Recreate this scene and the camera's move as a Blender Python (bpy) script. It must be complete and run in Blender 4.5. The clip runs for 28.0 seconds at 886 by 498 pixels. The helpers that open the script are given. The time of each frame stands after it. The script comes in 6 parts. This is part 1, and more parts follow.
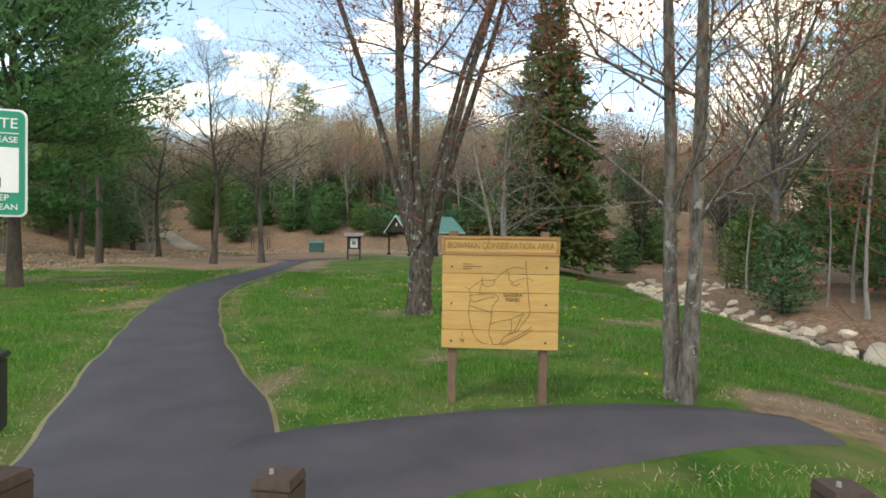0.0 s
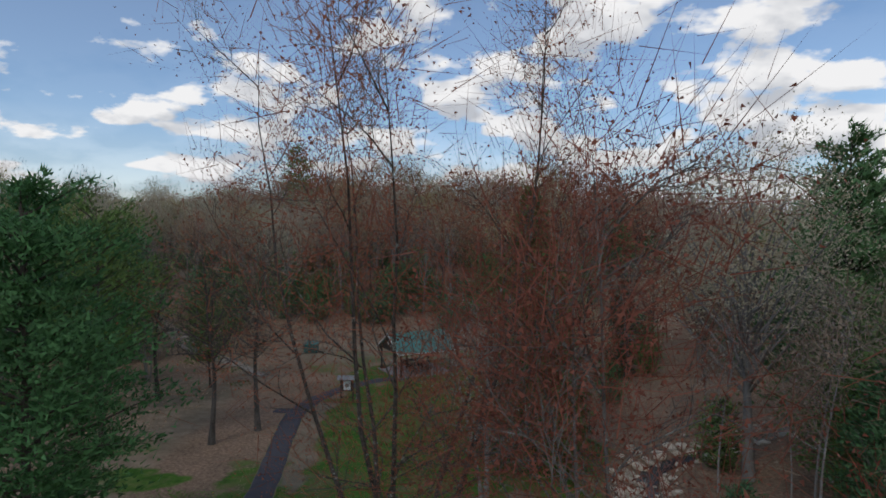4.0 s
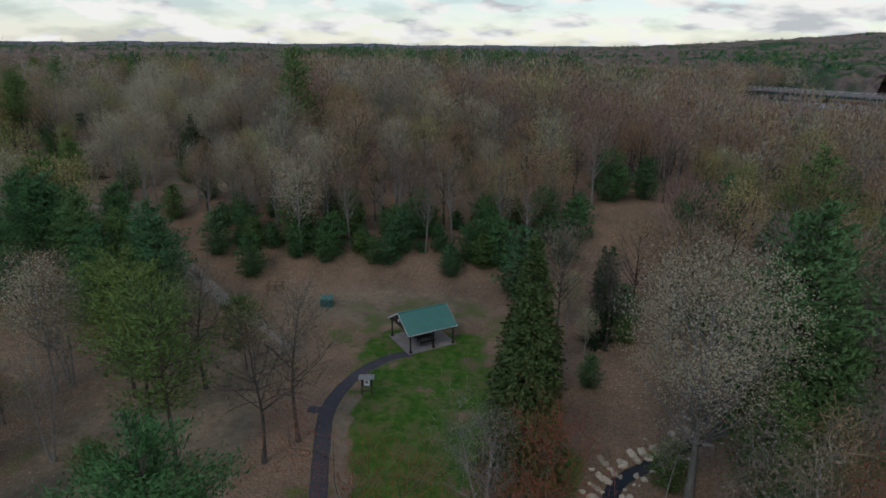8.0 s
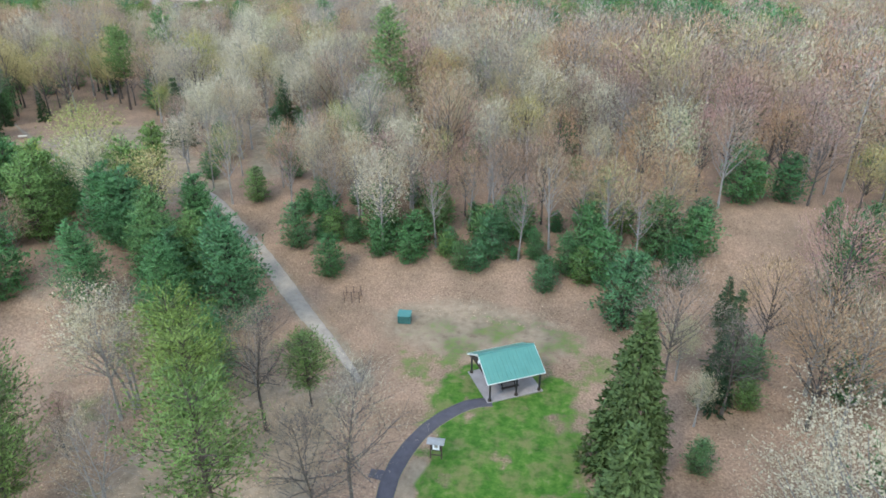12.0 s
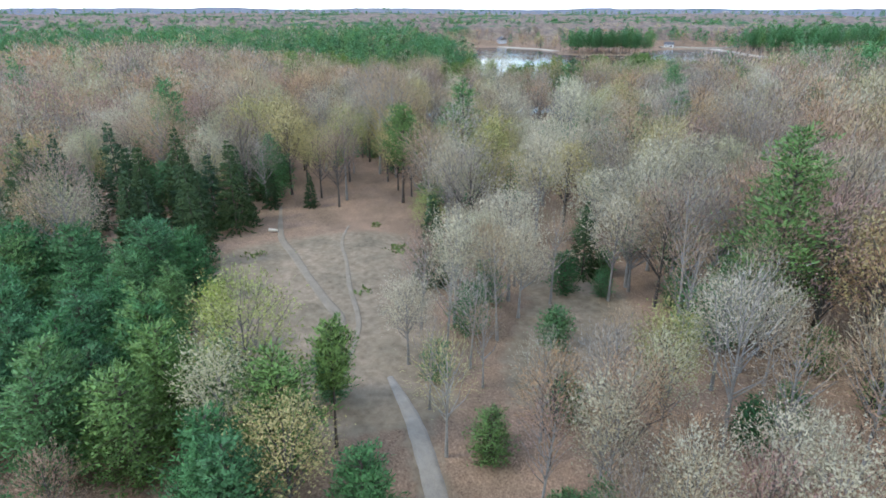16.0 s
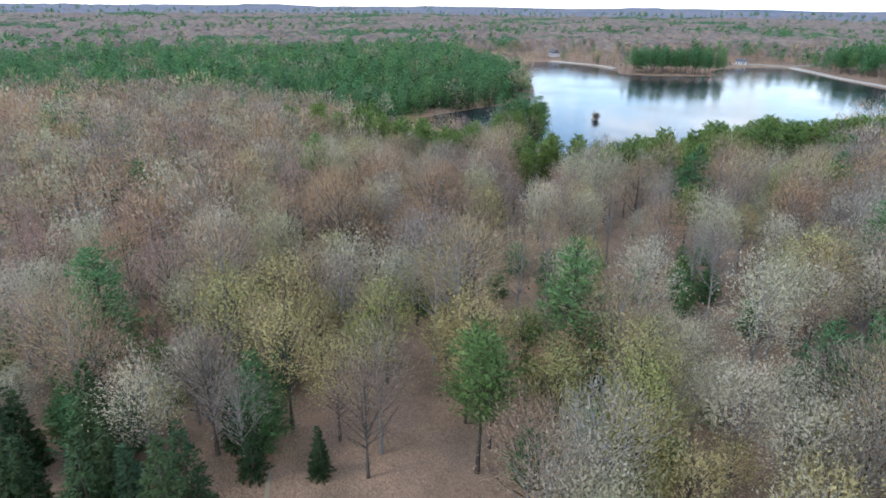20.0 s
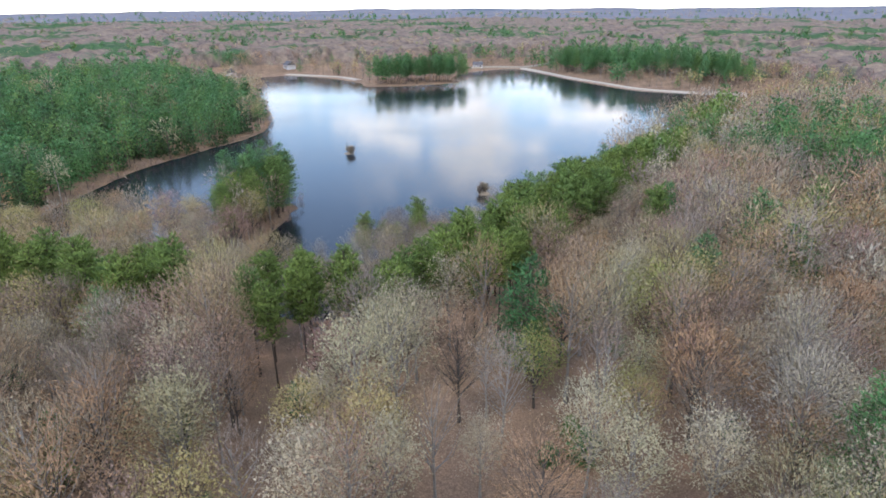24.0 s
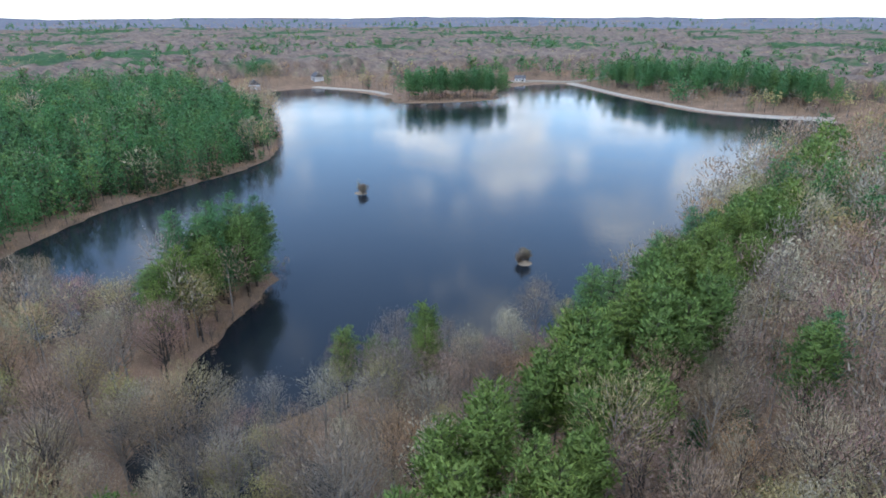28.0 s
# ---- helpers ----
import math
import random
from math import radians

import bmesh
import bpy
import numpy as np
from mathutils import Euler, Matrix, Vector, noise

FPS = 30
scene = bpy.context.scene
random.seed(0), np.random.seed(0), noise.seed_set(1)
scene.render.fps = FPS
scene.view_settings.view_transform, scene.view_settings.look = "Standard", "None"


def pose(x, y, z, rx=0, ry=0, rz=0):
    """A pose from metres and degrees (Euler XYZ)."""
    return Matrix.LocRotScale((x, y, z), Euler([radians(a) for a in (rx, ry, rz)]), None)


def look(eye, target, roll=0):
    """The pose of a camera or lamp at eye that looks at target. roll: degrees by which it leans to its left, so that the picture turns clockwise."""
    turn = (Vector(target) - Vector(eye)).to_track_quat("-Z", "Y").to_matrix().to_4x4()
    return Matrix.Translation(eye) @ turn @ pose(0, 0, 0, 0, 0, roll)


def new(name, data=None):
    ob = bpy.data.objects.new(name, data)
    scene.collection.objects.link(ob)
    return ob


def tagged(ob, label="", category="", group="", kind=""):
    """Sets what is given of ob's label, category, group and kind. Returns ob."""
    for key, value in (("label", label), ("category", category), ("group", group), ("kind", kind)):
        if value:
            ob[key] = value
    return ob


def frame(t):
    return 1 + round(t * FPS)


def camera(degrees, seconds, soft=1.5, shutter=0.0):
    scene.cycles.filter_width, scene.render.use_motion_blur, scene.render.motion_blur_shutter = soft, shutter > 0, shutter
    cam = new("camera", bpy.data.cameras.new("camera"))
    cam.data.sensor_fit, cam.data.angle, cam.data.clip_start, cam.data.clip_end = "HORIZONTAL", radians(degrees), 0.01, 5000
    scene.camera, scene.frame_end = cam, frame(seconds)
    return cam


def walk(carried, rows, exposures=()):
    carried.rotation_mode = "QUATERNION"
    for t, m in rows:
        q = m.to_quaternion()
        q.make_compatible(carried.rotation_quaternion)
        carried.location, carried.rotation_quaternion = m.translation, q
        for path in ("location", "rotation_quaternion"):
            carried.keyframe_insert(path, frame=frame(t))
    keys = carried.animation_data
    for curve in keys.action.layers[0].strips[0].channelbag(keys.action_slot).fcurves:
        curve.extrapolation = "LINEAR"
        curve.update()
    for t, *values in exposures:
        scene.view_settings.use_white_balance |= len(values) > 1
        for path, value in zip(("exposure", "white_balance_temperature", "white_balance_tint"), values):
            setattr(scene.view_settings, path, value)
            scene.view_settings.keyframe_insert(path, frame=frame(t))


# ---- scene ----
cam = camera(71.7, 28.0, soft=1.7)
PATH = [
    (0, (0.05, 2.0, 1.74), (-1.98, 21.89, 1.39), 0.8),
    (0.5, (0.05, 2.03, 2.16), (-1.97, 21.92, 1.83), 0.5),
    (1, (0.05, 2.02, 2.82), (-1.96, 21.91, 2.49), 0.4),
    (1.5, (0.06, 1.95, 3.82), (-1.92, 21.85, 3.49), -0.1),
    (2, (0.1, 2.01, 4.95), (-1.85, 21.91, 4.6), -0.3),
    (2.5, (0.14, 2.08, 5.97), (-1.8, 21.98, 5.66), -0.5),
    (3, (0.28, 2.22, 7.54), (-1.66, 22.12, 7.25), -0.9),
    (3.5, (0.69, 1.3, 10.15), (-1.24, 21.2, 9.79), -0.5),
    (5.5, (0.49, -0.88, 20.24), (-1.35, 19.03, 19.81), 0.7),
    (6, (0.8, -2.77, 22.43), (-1.05, 17.12, 21.4), 0.5),
    (6.5, (0.4, -1.65, 23.75), (-1.4, 18.17, 21.74), 0.2),
    (7, (0.13, -0.94, 25.47), (-1.61, 18.71, 22.15), 0.1),
    (7.5, (-0.36, -1.33, 28.27), (-1.96, 18.02, 23.46), 0.9),
    (8, (-0.43, -1.55, 30.62), (-1.98, 17.37, 24.33), 0.6),
    (8.5, (-0.69, -1.7, 33.25), (-2.12, 16.66, 25.45), 0.7),
    (9, (-0.62, -1.69, 35.44), (-2.03, 16.24, 26.69), 0.5),
    (9.5, (-0.35, -1.73, 37.42), (-1.84, 16.22, 28.73), 0.4),
    (10, (-0.34, -1.43, 38.12), (-1.82, 16.53, 29.43), 0.4),
    (10.5, (-0.44, 0.07, 38.13), (-1.95, 18.03, 29.46), 0.4),
    (11, (-0.57, 2.48, 37.92), (-2.68, 20.39, 29.28), 0.3),
    (11.5, (-0.76, 6.05, 37.52), (-4.0, 23.82, 28.92), 0.2),
    (12, (-1.1, 10.2, 37.1), (-5.68, 27.72, 28.59), 0.2),
    (12.5, (-2.36, 14.68, 37.57), (-7.49, 32.01, 29.0), 0.4),
    (14.5, (-11.54, 36.71, 39.14), (-21.17, 52.11, 30.76), -0.1),
    (15, (-14.74, 42.04, 38.41), (-25.43, 57.27, 31.07), -0.5),
    (15.5, (-18.58, 47.56, 38.38), (-30.76, 61.64, 31.06), -0.1),
    (16, (-22.86, 52.74, 39.81), (-35.86, 66.06, 32.49), 0.1),
    (16.5, (-27.37, 57.49, 41.78), (-41.32, 69.81, 34.46), 0.0),
    (17, (-31.96, 61.56, 43.4), (-46.34, 73.31, 35.98), 0.3),
    (17.5, (-36.8, 65.35, 44.79), (-51.31, 76.78, 37.1), 0.3),
    (18, (-41.72, 68.75, 46.37), (-56.27, 80.11, 38.68), 0.4),
    (18.5, (-47.05, 72.34, 47.96), (-61.59, 83.71, 40.25), 0.5),
    (19, (-52.29, 76.09, 49.12), (-66.87, 87.47, 41.51), 0.5),
    (19.5, (-59.15, 80.73, 50.76), (-73.59, 92.35, 43.23), 0.7),
    (20, (-66.36, 85.99, 52.59), (-80.09, 98.49, 45.16), 0.6),
    (20.5, (-72.56, 91.47, 54.29), (-85.04, 105.27, 46.95), 0.3),
    (21, (-78.12, 96.98, 55.92), (-89.11, 112.04, 48.66), 0.2),
    (21.5, (-83.16, 101.98, 57.32), (-93.48, 117.64, 50.4), 0.4),
    (22, (-88.12, 107.83, 57.98), (-98.32, 123.81, 51.61), 0.8),
    (22.5, (-92.29, 114.23, 58.13), (-102.14, 130.51, 51.99), 0.8),
    (24.5, (-103.96, 140.45, 56.81), (-111.33, 157.22, 48.78), -0.5),
    (25, (-106.28, 146.46, 56.87), (-113.53, 163.02, 48.29), -0.4),
    (25.5, (-108.45, 151.97, 56.97), (-115.61, 168.41, 48.11), -0.4),
    (26, (-110.73, 157.52, 57.25), (-117.85, 173.97, 48.38), -0.3),
    (26.5, (-112.97, 163.43, 57.33), (-120.27, 179.8, 48.44), -0.4),
    (27, (-115.29, 169.33, 57.32), (-123.24, 185.39, 48.45), -0.3),
    (27.5, (-117.8, 175.03, 57.37), (-126.27, 191.15, 49.1), -0.2),
    (28, (-120.54, 180.74, 57.51), (-129.44, 197.16, 50.34), -0.1),
]
EXPOSURES = [(0, 0.38, 8000, 5), (2, 0.0, 7900, 7), (3, -0.33, 7600, 10), (3.5, -0.75, 7000, 11), (5.5, -1.6, 5800, 9), (6.1, -1.65, 5800, 9), (7, -1.5, 5900, 9), (8, -1.1, 6600, 8), (8.6, -0.1, 7100, 9),
             (9.2, 0.88, 7350, 8), (10.4, 1.02, 6700, 5), (12, 1.1, 6350, 5), (15, 0.95, 5950, 5), (17, 0.82, 6150, 7), (18.5, 0.8, 6150, 8), (20, 0.62, 6100, 9), (21.4, 0.34, 5800, 9), (22, -0.1, 5650, 7), (22.5, -0.25, 5650, 7),
             (24.5, 0.92, 6800, 15), (26, 0.92, 6750, 14), (27.2, 0.75, 6300, 11), (28, 0.52, 6000, 9)]
walk(cam, [(t, look(eye, target, roll)) for t, eye, target, roll in PATH], EXPOSURES)

# ---- daylight: bright broken cloud, soft sun ----
SUN_EL, SUN_AZ = radians(48), radians(205)
world = bpy.data.worlds.new("sky")
scene.world = world
world.use_nodes = True
wn, wl = world.node_tree.nodes, world.node_tree.links
wn.clear()


def wnode(kind, **values):
    n = wn.new(kind)
    for k, v in values.items():
        n.inputs[k].default_value = v
    return n


sky = wn.new("ShaderNodeTexSky")
sky.sky_type, sky.sun_disc, sky.sun_elevation, sky.sun_rotation = "NISHITA", False, SUN_EL, SUN_AZ
sky.dust_density, sky.ozone_density = 0.3, 3.0
tc = wn.new("ShaderNodeTexCoord")
sep = wn.new("ShaderNodeSeparateXYZ")
wl.new(tc.outputs["Generated"], sep.inputs[0])


def wmath(op, a, b=0.0, clamp=False):
    n = wn.new("ShaderNodeMath")
    n.operation, n.use_clamp = op, clamp
    for i, v in enumerate((a, b)):
        if isinstance(v, (int, float)):
            n.inputs[i].default_value = v
        else:
            wl.new(v, n.inputs[i])
    return n.outputs[0]


def cloud_place(lift):
    """Where a line of sight, raised a little, meets the layers of cloud."""
    z = wmath("ADD", sep.outputs[2], lift)
    up = wmath("ADD", wmath("MAXIMUM", z, 0.0), 0.26)
    comb = wn.new("ShaderNodeCombineXYZ")
    wl.new(wmath("DIVIDE", sep.outputs[0], up), comb.inputs[0])
    wl.new(wmath("DIVIDE", sep.outputs[1], up), comb.inputs[1])
    return comb


def cloud_amount(lift):
    comb = cloud_place(lift)
    cloud = wnode("ShaderNodeTexNoise", Scale=3.4, Detail=9.0, Roughness=0.52, Distortion=0.0)
    wl.new(comb.outputs[0], cloud.inputs["Vector"])
    big = wnode("ShaderNodeTexNoise", Scale=1.1, Detail=2.0)
    wl.new(comb.outputs[0], big.inputs["Vector"])
    return wmath("ADD", cloud.outputs["Fac"], wmath("MULTIPLY", wmath("SUBTRACT", big.outputs["Fac"], 0.5), 0.42))


amount = wmath("SUBTRACT", wmath("ADD", cloud_amount(0.0), wmath("MULTIPLY", sep.outputs[0], 0.07)), wmath("MULTIPLY", wmath("MAXIMUM", wmath("SUBTRACT", sep.outputs[2], 0.35), 0.0), 0.12))
cover = wn.new("ShaderNodeValToRGB")
cover.color_ramp.elements[0].position, cover.color_ramp.elements[1].position = 0.475, 0.535
wl.new(amount, cover.inputs[0])
# tops catch the sun, bases lie in their own shade
base = wn.new("ShaderNodeValToRGB")
base.color_ramp.elements[0].position, base.color_ramp.elements[1].position = 0.42, 0.55
base.color_ramp.elements[0].color, base.color_ramp.elements[1].color = (1.0, 1.0, 1.0, 1), (0.58, 0.61, 0.66, 1)
wl.new(wmath("ADD", wmath("SUBTRACT", cloud_amount(0.035), amount), wmath("MULTIPLY", amount, 0.9)), base.inputs[0])
haze = wmath("SUBTRACT", 1.0, wmath("MULTIPLY", wmath("MAXIMUM", sep.outputs[2], 0.0), 5.5), clamp=True)
veil = wmath("ADD", wmath("MULTIPLY", haze, 0.5), 0.09)
sky_bg = wnode("ShaderNodeBackground", Strength=0.26)
deep = wn.new("ShaderNodeHueSaturation")
deep.inputs["Saturation"].default_value = 1.1
wl.new(sky.outputs[0], deep.inputs["Color"])
wl.new(deep.outputs[0], sky_bg.inputs["Color"])
cloud_bg = wnode("ShaderNodeBackground", Strength=1.9)
wl.new(base.outputs[0], cloud_bg.inputs["Color"])
mix = wn.new("ShaderNodeMixShader")
wl.new(wmath("MAXIMUM", cover.outputs[0], veil), mix.inputs[0])
wl.new(sky_bg.outputs[0], mix.inputs[1])
wl.new(cloud_bg.outputs[0], mix.inputs[2])
wout = wn.new("ShaderNodeOutputWorld")
wl.new(mix.outputs[0], wout.inputs[0])
sun = new("sun", bpy.data.lights.new("sun", "SUN"))
sun.data.energy, sun.data.angle, sun.data.color = 1.1, radians(10), (1.0, 0.93, 0.82)
sun_dir = Vector((math.sin(SUN_AZ) * math.cos(SUN_EL), math.cos(SUN_AZ) * math.cos(SUN_EL), math.sin(SUN_EL)))
sun.matrix_world = look(sun_dir * 50, (0, 0, 0))

# ---- materials ----
def shade(name, rough=0.8, spec=0.3, metal=0.0):
    m = bpy.data.materials.new(name)
    m.use_nodes = True
    b = m.node_tree.nodes["Principled BSDF"]
    b.inputs["Roughness"].default_value = rough
    b.inputs["Specular IOR Level"].default_value = spec
    b.inputs["Metallic"].default_value = metal
    return m, m.node_tree.nodes, m.node_tree.links, b


def ramp_node(nodes, stops, constant=False):
    r = nodes.new("ShaderNodeValToRGB")
    cr = r.color_ramp
    cr.interpolation = "CONSTANT" if constant else "LINEAR"
    while len(cr.elements) < len(stops):
        cr.elements.new(0.5)
    for e, (p, c) in zip(cr.elements, stops):
        e.position, e.color = p, (*c, 1)
    return r


def noise_node(nodes, links, scale, detail=4.0, rough=0.55, coord="Object", stretch=None):
    t = nodes.new("ShaderNodeTexCoord")
    n = nodes.new("ShaderNodeTexNoise")
    n.inputs["Scale"].default_value, n.inputs["Detail"].default_value, n.inputs["Roughness"].default_value = scale, detail, rough
    if stretch:
        mp = nodes.new("ShaderNodeMapping")
        mp.inputs["Scale"].default_value = stretch
        links.new(t.outputs[coord], mp.inputs[0])
        links.new(mp.outputs[0], n.inputs["Vector"])
    else:
        links.new(t.outputs[coord], n.inputs["Vector"])
    return n


def blend(nodes, links, fac, a, b, mode="MIX"):
    m = nodes.new("ShaderNodeMix")
    m.data_type, m.blend_type = "RGBA", mode
    for i, v in ((0, fac), (6, a), (7, b)):
        if isinstance(v, (int, float)):
            m.inputs[i].default_value = v
        elif isinstance(v, tuple):
            m.inputs[i].default_value = (*v, 1)
        else:
            links.new(v, m.inputs[i])
    return m.outputs[2]


def bumped(nodes, links, b, height, strength=0.4, dist=0.02):
    bp = nodes.new("ShaderNodeBump")
    bp.inputs["Strength"].default_value, bp.inputs["Distance"].default_value = strength, dist
    links.new(height, bp.inputs["Height"])
    links.new(bp.outputs[0], b.inputs["Normal"])


def grained(name, dark, light, scale=8.0, fine=60.0, rough=0.8, spec=0.3, metal=0.0, bump=0.3, stretch=None, dist=0.01, vary=0.0):
    """A surface with large blotches, a fine grain and relief."""
    m, n, l, b = shade(name, rough, spec, metal)
    big_n, small = noise_node(n, l, scale, 5, 0.6, stretch=stretch), noise_node(n, l, fine, 3, 0.6, stretch=stretch)
    r = ramp_node(n, [(0.3, dark), (0.7, light)])
    add = n.new("ShaderNodeMath")
    add.operation = "MULTIPLY_ADD"
    add.inputs[1].default_value, add.inputs[2].default_value = 0.45, 0.0
    l.new(small.outputs["Fac"], add.inputs[0])
    two = n.new("ShaderNodeMath")
    two.operation = "MULTIPLY_ADD"
    two.inputs[1].default_value = 0.55
    l.new(big_n.outputs["Fac"], two.inputs[0])
    l.new(add.outputs[0], two.inputs[2])
    l.new(two.outputs[0], r.inputs[0])
    out = r.outputs[0]
    if vary:
        info = n.new("ShaderNodeObjectInfo")
        v = ramp_node(n, [(0.0, (1 - vary,) * 3), (1.0, (1 + vary,) * 3)])
        l.new(info.outputs["Random"], v.inputs[0])
        out = blend(n, l, 1.0, out, v.outputs[0], "MULTIPLY")
    l.new(out, b.inputs["Base Color"])
    if bump:
        bumped(n, l, b, two.outputs[0], bump, dist)
    return m


def foliage(name, stops, rough=0.7, trans=0.0, island=0.35):
    """Leaf, bud or needle colour: one hue a tree, with a spread from leaf to leaf."""
    m, n, l, b = shade(name, rough, 0.2)
    info, geo, att = n.new("ShaderNodeObjectInfo"), n.new("ShaderNodeNewGeometry"), n.new("ShaderNodeAttribute")
    att.attribute_name = "tint"
    s = n.new("ShaderNodeMath")
    s.operation = "ADD"
    l.new(info.outputs["Random"], s.inputs[0])
    l.new(att.outputs["Fac"], s.inputs[1])
    fr = n.new("ShaderNodeMath")
    fr.operation = "FRACT"
    l.new(s.outputs[0], fr.inputs[0])
    r = ramp_node(n, stops)
    l.new(fr.outputs[0], r.inputs[0])
    v = ramp_node(n, [(0.0, (1 - island,) * 3), (1.0, (1 + island,) * 3)])
    l.new(geo.outputs["Random Per Island"], v.inputs[0])
    col = blend(n, l, 1.0, r.outputs[0], v.outputs[0], "MULTIPLY")
    l.new(col, b.inputs["Base Color"])
    if trans:
        t = n.new("ShaderNodeBsdfTranslucent")
        l.new(col, t.inputs["Color"])
        mx = n.new("ShaderNodeMixShader")
        mx.inputs[0].default_value = trans
        l.new(b.outputs[0], mx.inputs[1])
        l.new(t.outputs[0], mx.inputs[2])
        l.new(mx.outputs[0], n["Material Output"].inputs[0])
    return m


BARK = grained("bark", (0.03, 0.026, 0.022), (0.15, 0.135, 0.12), 3, 22, 0.95, 0.1, bump=0.6, dist=0.03, stretch=(1, 1, 0.35), vary=0.25)
PALE_BARK = grained("pale bark", (0.14, 0.128, 0.115), (0.33, 0.315, 0.29), 2, 15, 0.9, 0.15, bump=0.3, stretch=(1, 1, 0.5), vary=0.2)
PINE_BARK = grained("pine bark", (0.04, 0.033, 0.028), (0.13, 0.105, 0.088), 3, 20, 0.95, 0.1, bump=0.6, dist=0.03, stretch=(1, 1, 0.4), vary=0.2)
TWIGS = foliage("twigs and buds", [(0.0, (0.29, 0.255, 0.205)), (0.12, (0.41, 0.33, 0.20)), (0.26, (0.22, 0.187, 0.162)), (0.38, (0.42, 0.29, 0.16)), (0.5, (0.27, 0.228, 0.20)), (0.62, (0.38, 0.345, 0.28)),
                                   (0.74, (0.40, 0.355, 0.175)), (0.86, (0.32, 0.21, 0.16)), (1.0, (0.25, 0.22, 0.185))], 0.8, 0.35, 0.38)
PALE_BUDS = foliage("pale opening leaves", [(0.0, (0.49, 0.45, 0.31)), (0.5, (0.49, 0.43, 0.31)), (1.0, (0.42, 0.41, 0.24))], 0.6, 0.45, 0.2)
YELLOW_BUDS = foliage("yellow green young leaves", [(0.0, (0.40, 0.345, 0.15)), (0.4, (0.44, 0.365, 0.17)), (0.75, (0.35, 0.325, 0.13)), (1.0, (0.29, 0.31, 0.105))], 0.6, 0.35, 0.25)
RED_BUDS = foliage("red maple buds", [(0.0, (0.31, 0.085, 0.05)), (0.5, (0.35, 0.13, 0.07)), (1.0, (0.26, 0.09, 0.06))], 0.6, 0.5, 0.35)
PINK_BUDS = foliage("rusty blossom buds", [(0.0, (0.39, 0.27, 0.19)), (0.4, (0.42, 0.265, 0.14)), (0.75, (0.34, 0.24, 0.195)), (1.0, (0.37, 0.225, 0.19))], 0.6, 0.35, 0.25)
NEEDLES = foliage("pine needles", [(0.0, (0.055, 0.15, 0.055)), (0.35, (0.10, 0.225, 0.08)), (0.65, (0.088, 0.20, 0.088)), (1.0, (0.15, 0.245, 0.07))], 0.55, 0.35, 0.4)
DARK_NEEDLES = foliage("spruce needles", [(0.0, (0.045, 0.085, 0.035)), (0.5, (0.065, 0.105, 0.04)), (1.0, (0.05, 0.095, 0.048))], 0.6, 0.35, 0.35)
TAWNY_NEEDLES = foliage("olive spruce needles", [(0.0, (0.085, 0.13, 0.042)), (1.0, (0.115, 0.165, 0.056))], 0.6, 0.35, 0.35)
OLIVE_NEEDLES = foliage("pitch pine needles", [(0.0, (0.125, 0.195, 0.05)), (0.5, (0.175, 0.245, 0.062)), (1.0, (0.115, 0.195, 0.058))], 0.55, 0.35, 0.4)


def lichened(name, lo=(0.032, 0.027, 0.023), hi=(0.135, 0.115, 0.098)):
    """Dark furrowed bark with pale grey-green lichen patches."""
    m, n, l, b = shade(name, 0.95, 0.1)
    furrow, spots = noise_node(n, l, 16, 5, 0.7, stretch=(1, 1, 0.3)), noise_node(n, l, 5.5, 6, 0.7)
    dark = ramp_node(n, [(0.35, lo), (0.65, hi)])
    r = ramp_node(n, [(0.585, (0, 0, 0)), (0.63, (1, 1, 1))])
    l.new(furrow.outputs["Fac"], dark.inputs[0])
    l.new(spots.outputs["Fac"], r.inputs[0])
    l.new(blend(n, l, r.outputs[0], dark.outputs[0], (0.30, 0.305, 0.27)), b.inputs["Base Color"])
    bumped(n, l, b, furrow.outputs["Fac"], 0.8, 0.03)
    return m


LICHEN_BARK = lichened("lichened bark")
GREY_BARK = lichened("grey lichened bark", (0.06, 0.052, 0.045), (0.22, 0.195, 0.17))

# ---- plan of the place: lake, clearings, tracks ----
LAKE_Z = 0.6
SHORE = [(-199.7, 222.6), (-197.3, 230.5), (-202.9, 243.6), (-208.5, 259.2), (-214.2, 274.9), (-220.4, 280), (-226.4, 272), (-228.5, 254),
        (-233, 236), (-250, 224), (-272, 228), (-291.4, 271.2), (-298.1, 293), (-300.6, 323.7), (-301.4, 357.1), (-313.5, 383.1), (-357.7, 431.2),
        (-410.7, 480), (-469.7, 519.9), (-458, 581.6), (-404.3, 574.2), (-368.7, 557.5), (-352.5, 540.3), (-324.7, 555), (-297.5, 590.9), (-314, 618.6),
        (-320.2, 655.3), (-303.7, 698.8), (-284.5, 706.3), (-224.1, 641.9), (-160.4, 589), (-91.8, 585.4), (-110.8, 500.6), (-127.9, 408.8), (-135.4, 358.5),
        (-139.8, 322.4), (-144.4, 295.9), (-154.4, 274.6), (-169.8, 256.7), (-177.3, 240.7), (-183.1, 228.2)]
CLEARING = [(-98.8, 86.2), (-86.4, 79.5), (-73, 73.7), (-59.9, 76.7), (-55.8, 85.5), (-69.2, 95.8), (-80.9, 107.8), (-94.3, 117.1), (-105.1, 125.6),
        (-126.4, 136.5), (-136.8, 131.9), (-120.6, 115.6), (-112.4, 103.5)]
GLADE = [(-49.8, 91), (-44.7, 101.6), (-52.1, 113.7), (-66.4, 123.9), (-72.4, 118.5), (-60.7, 108.3), (-55.1, 96.1)]
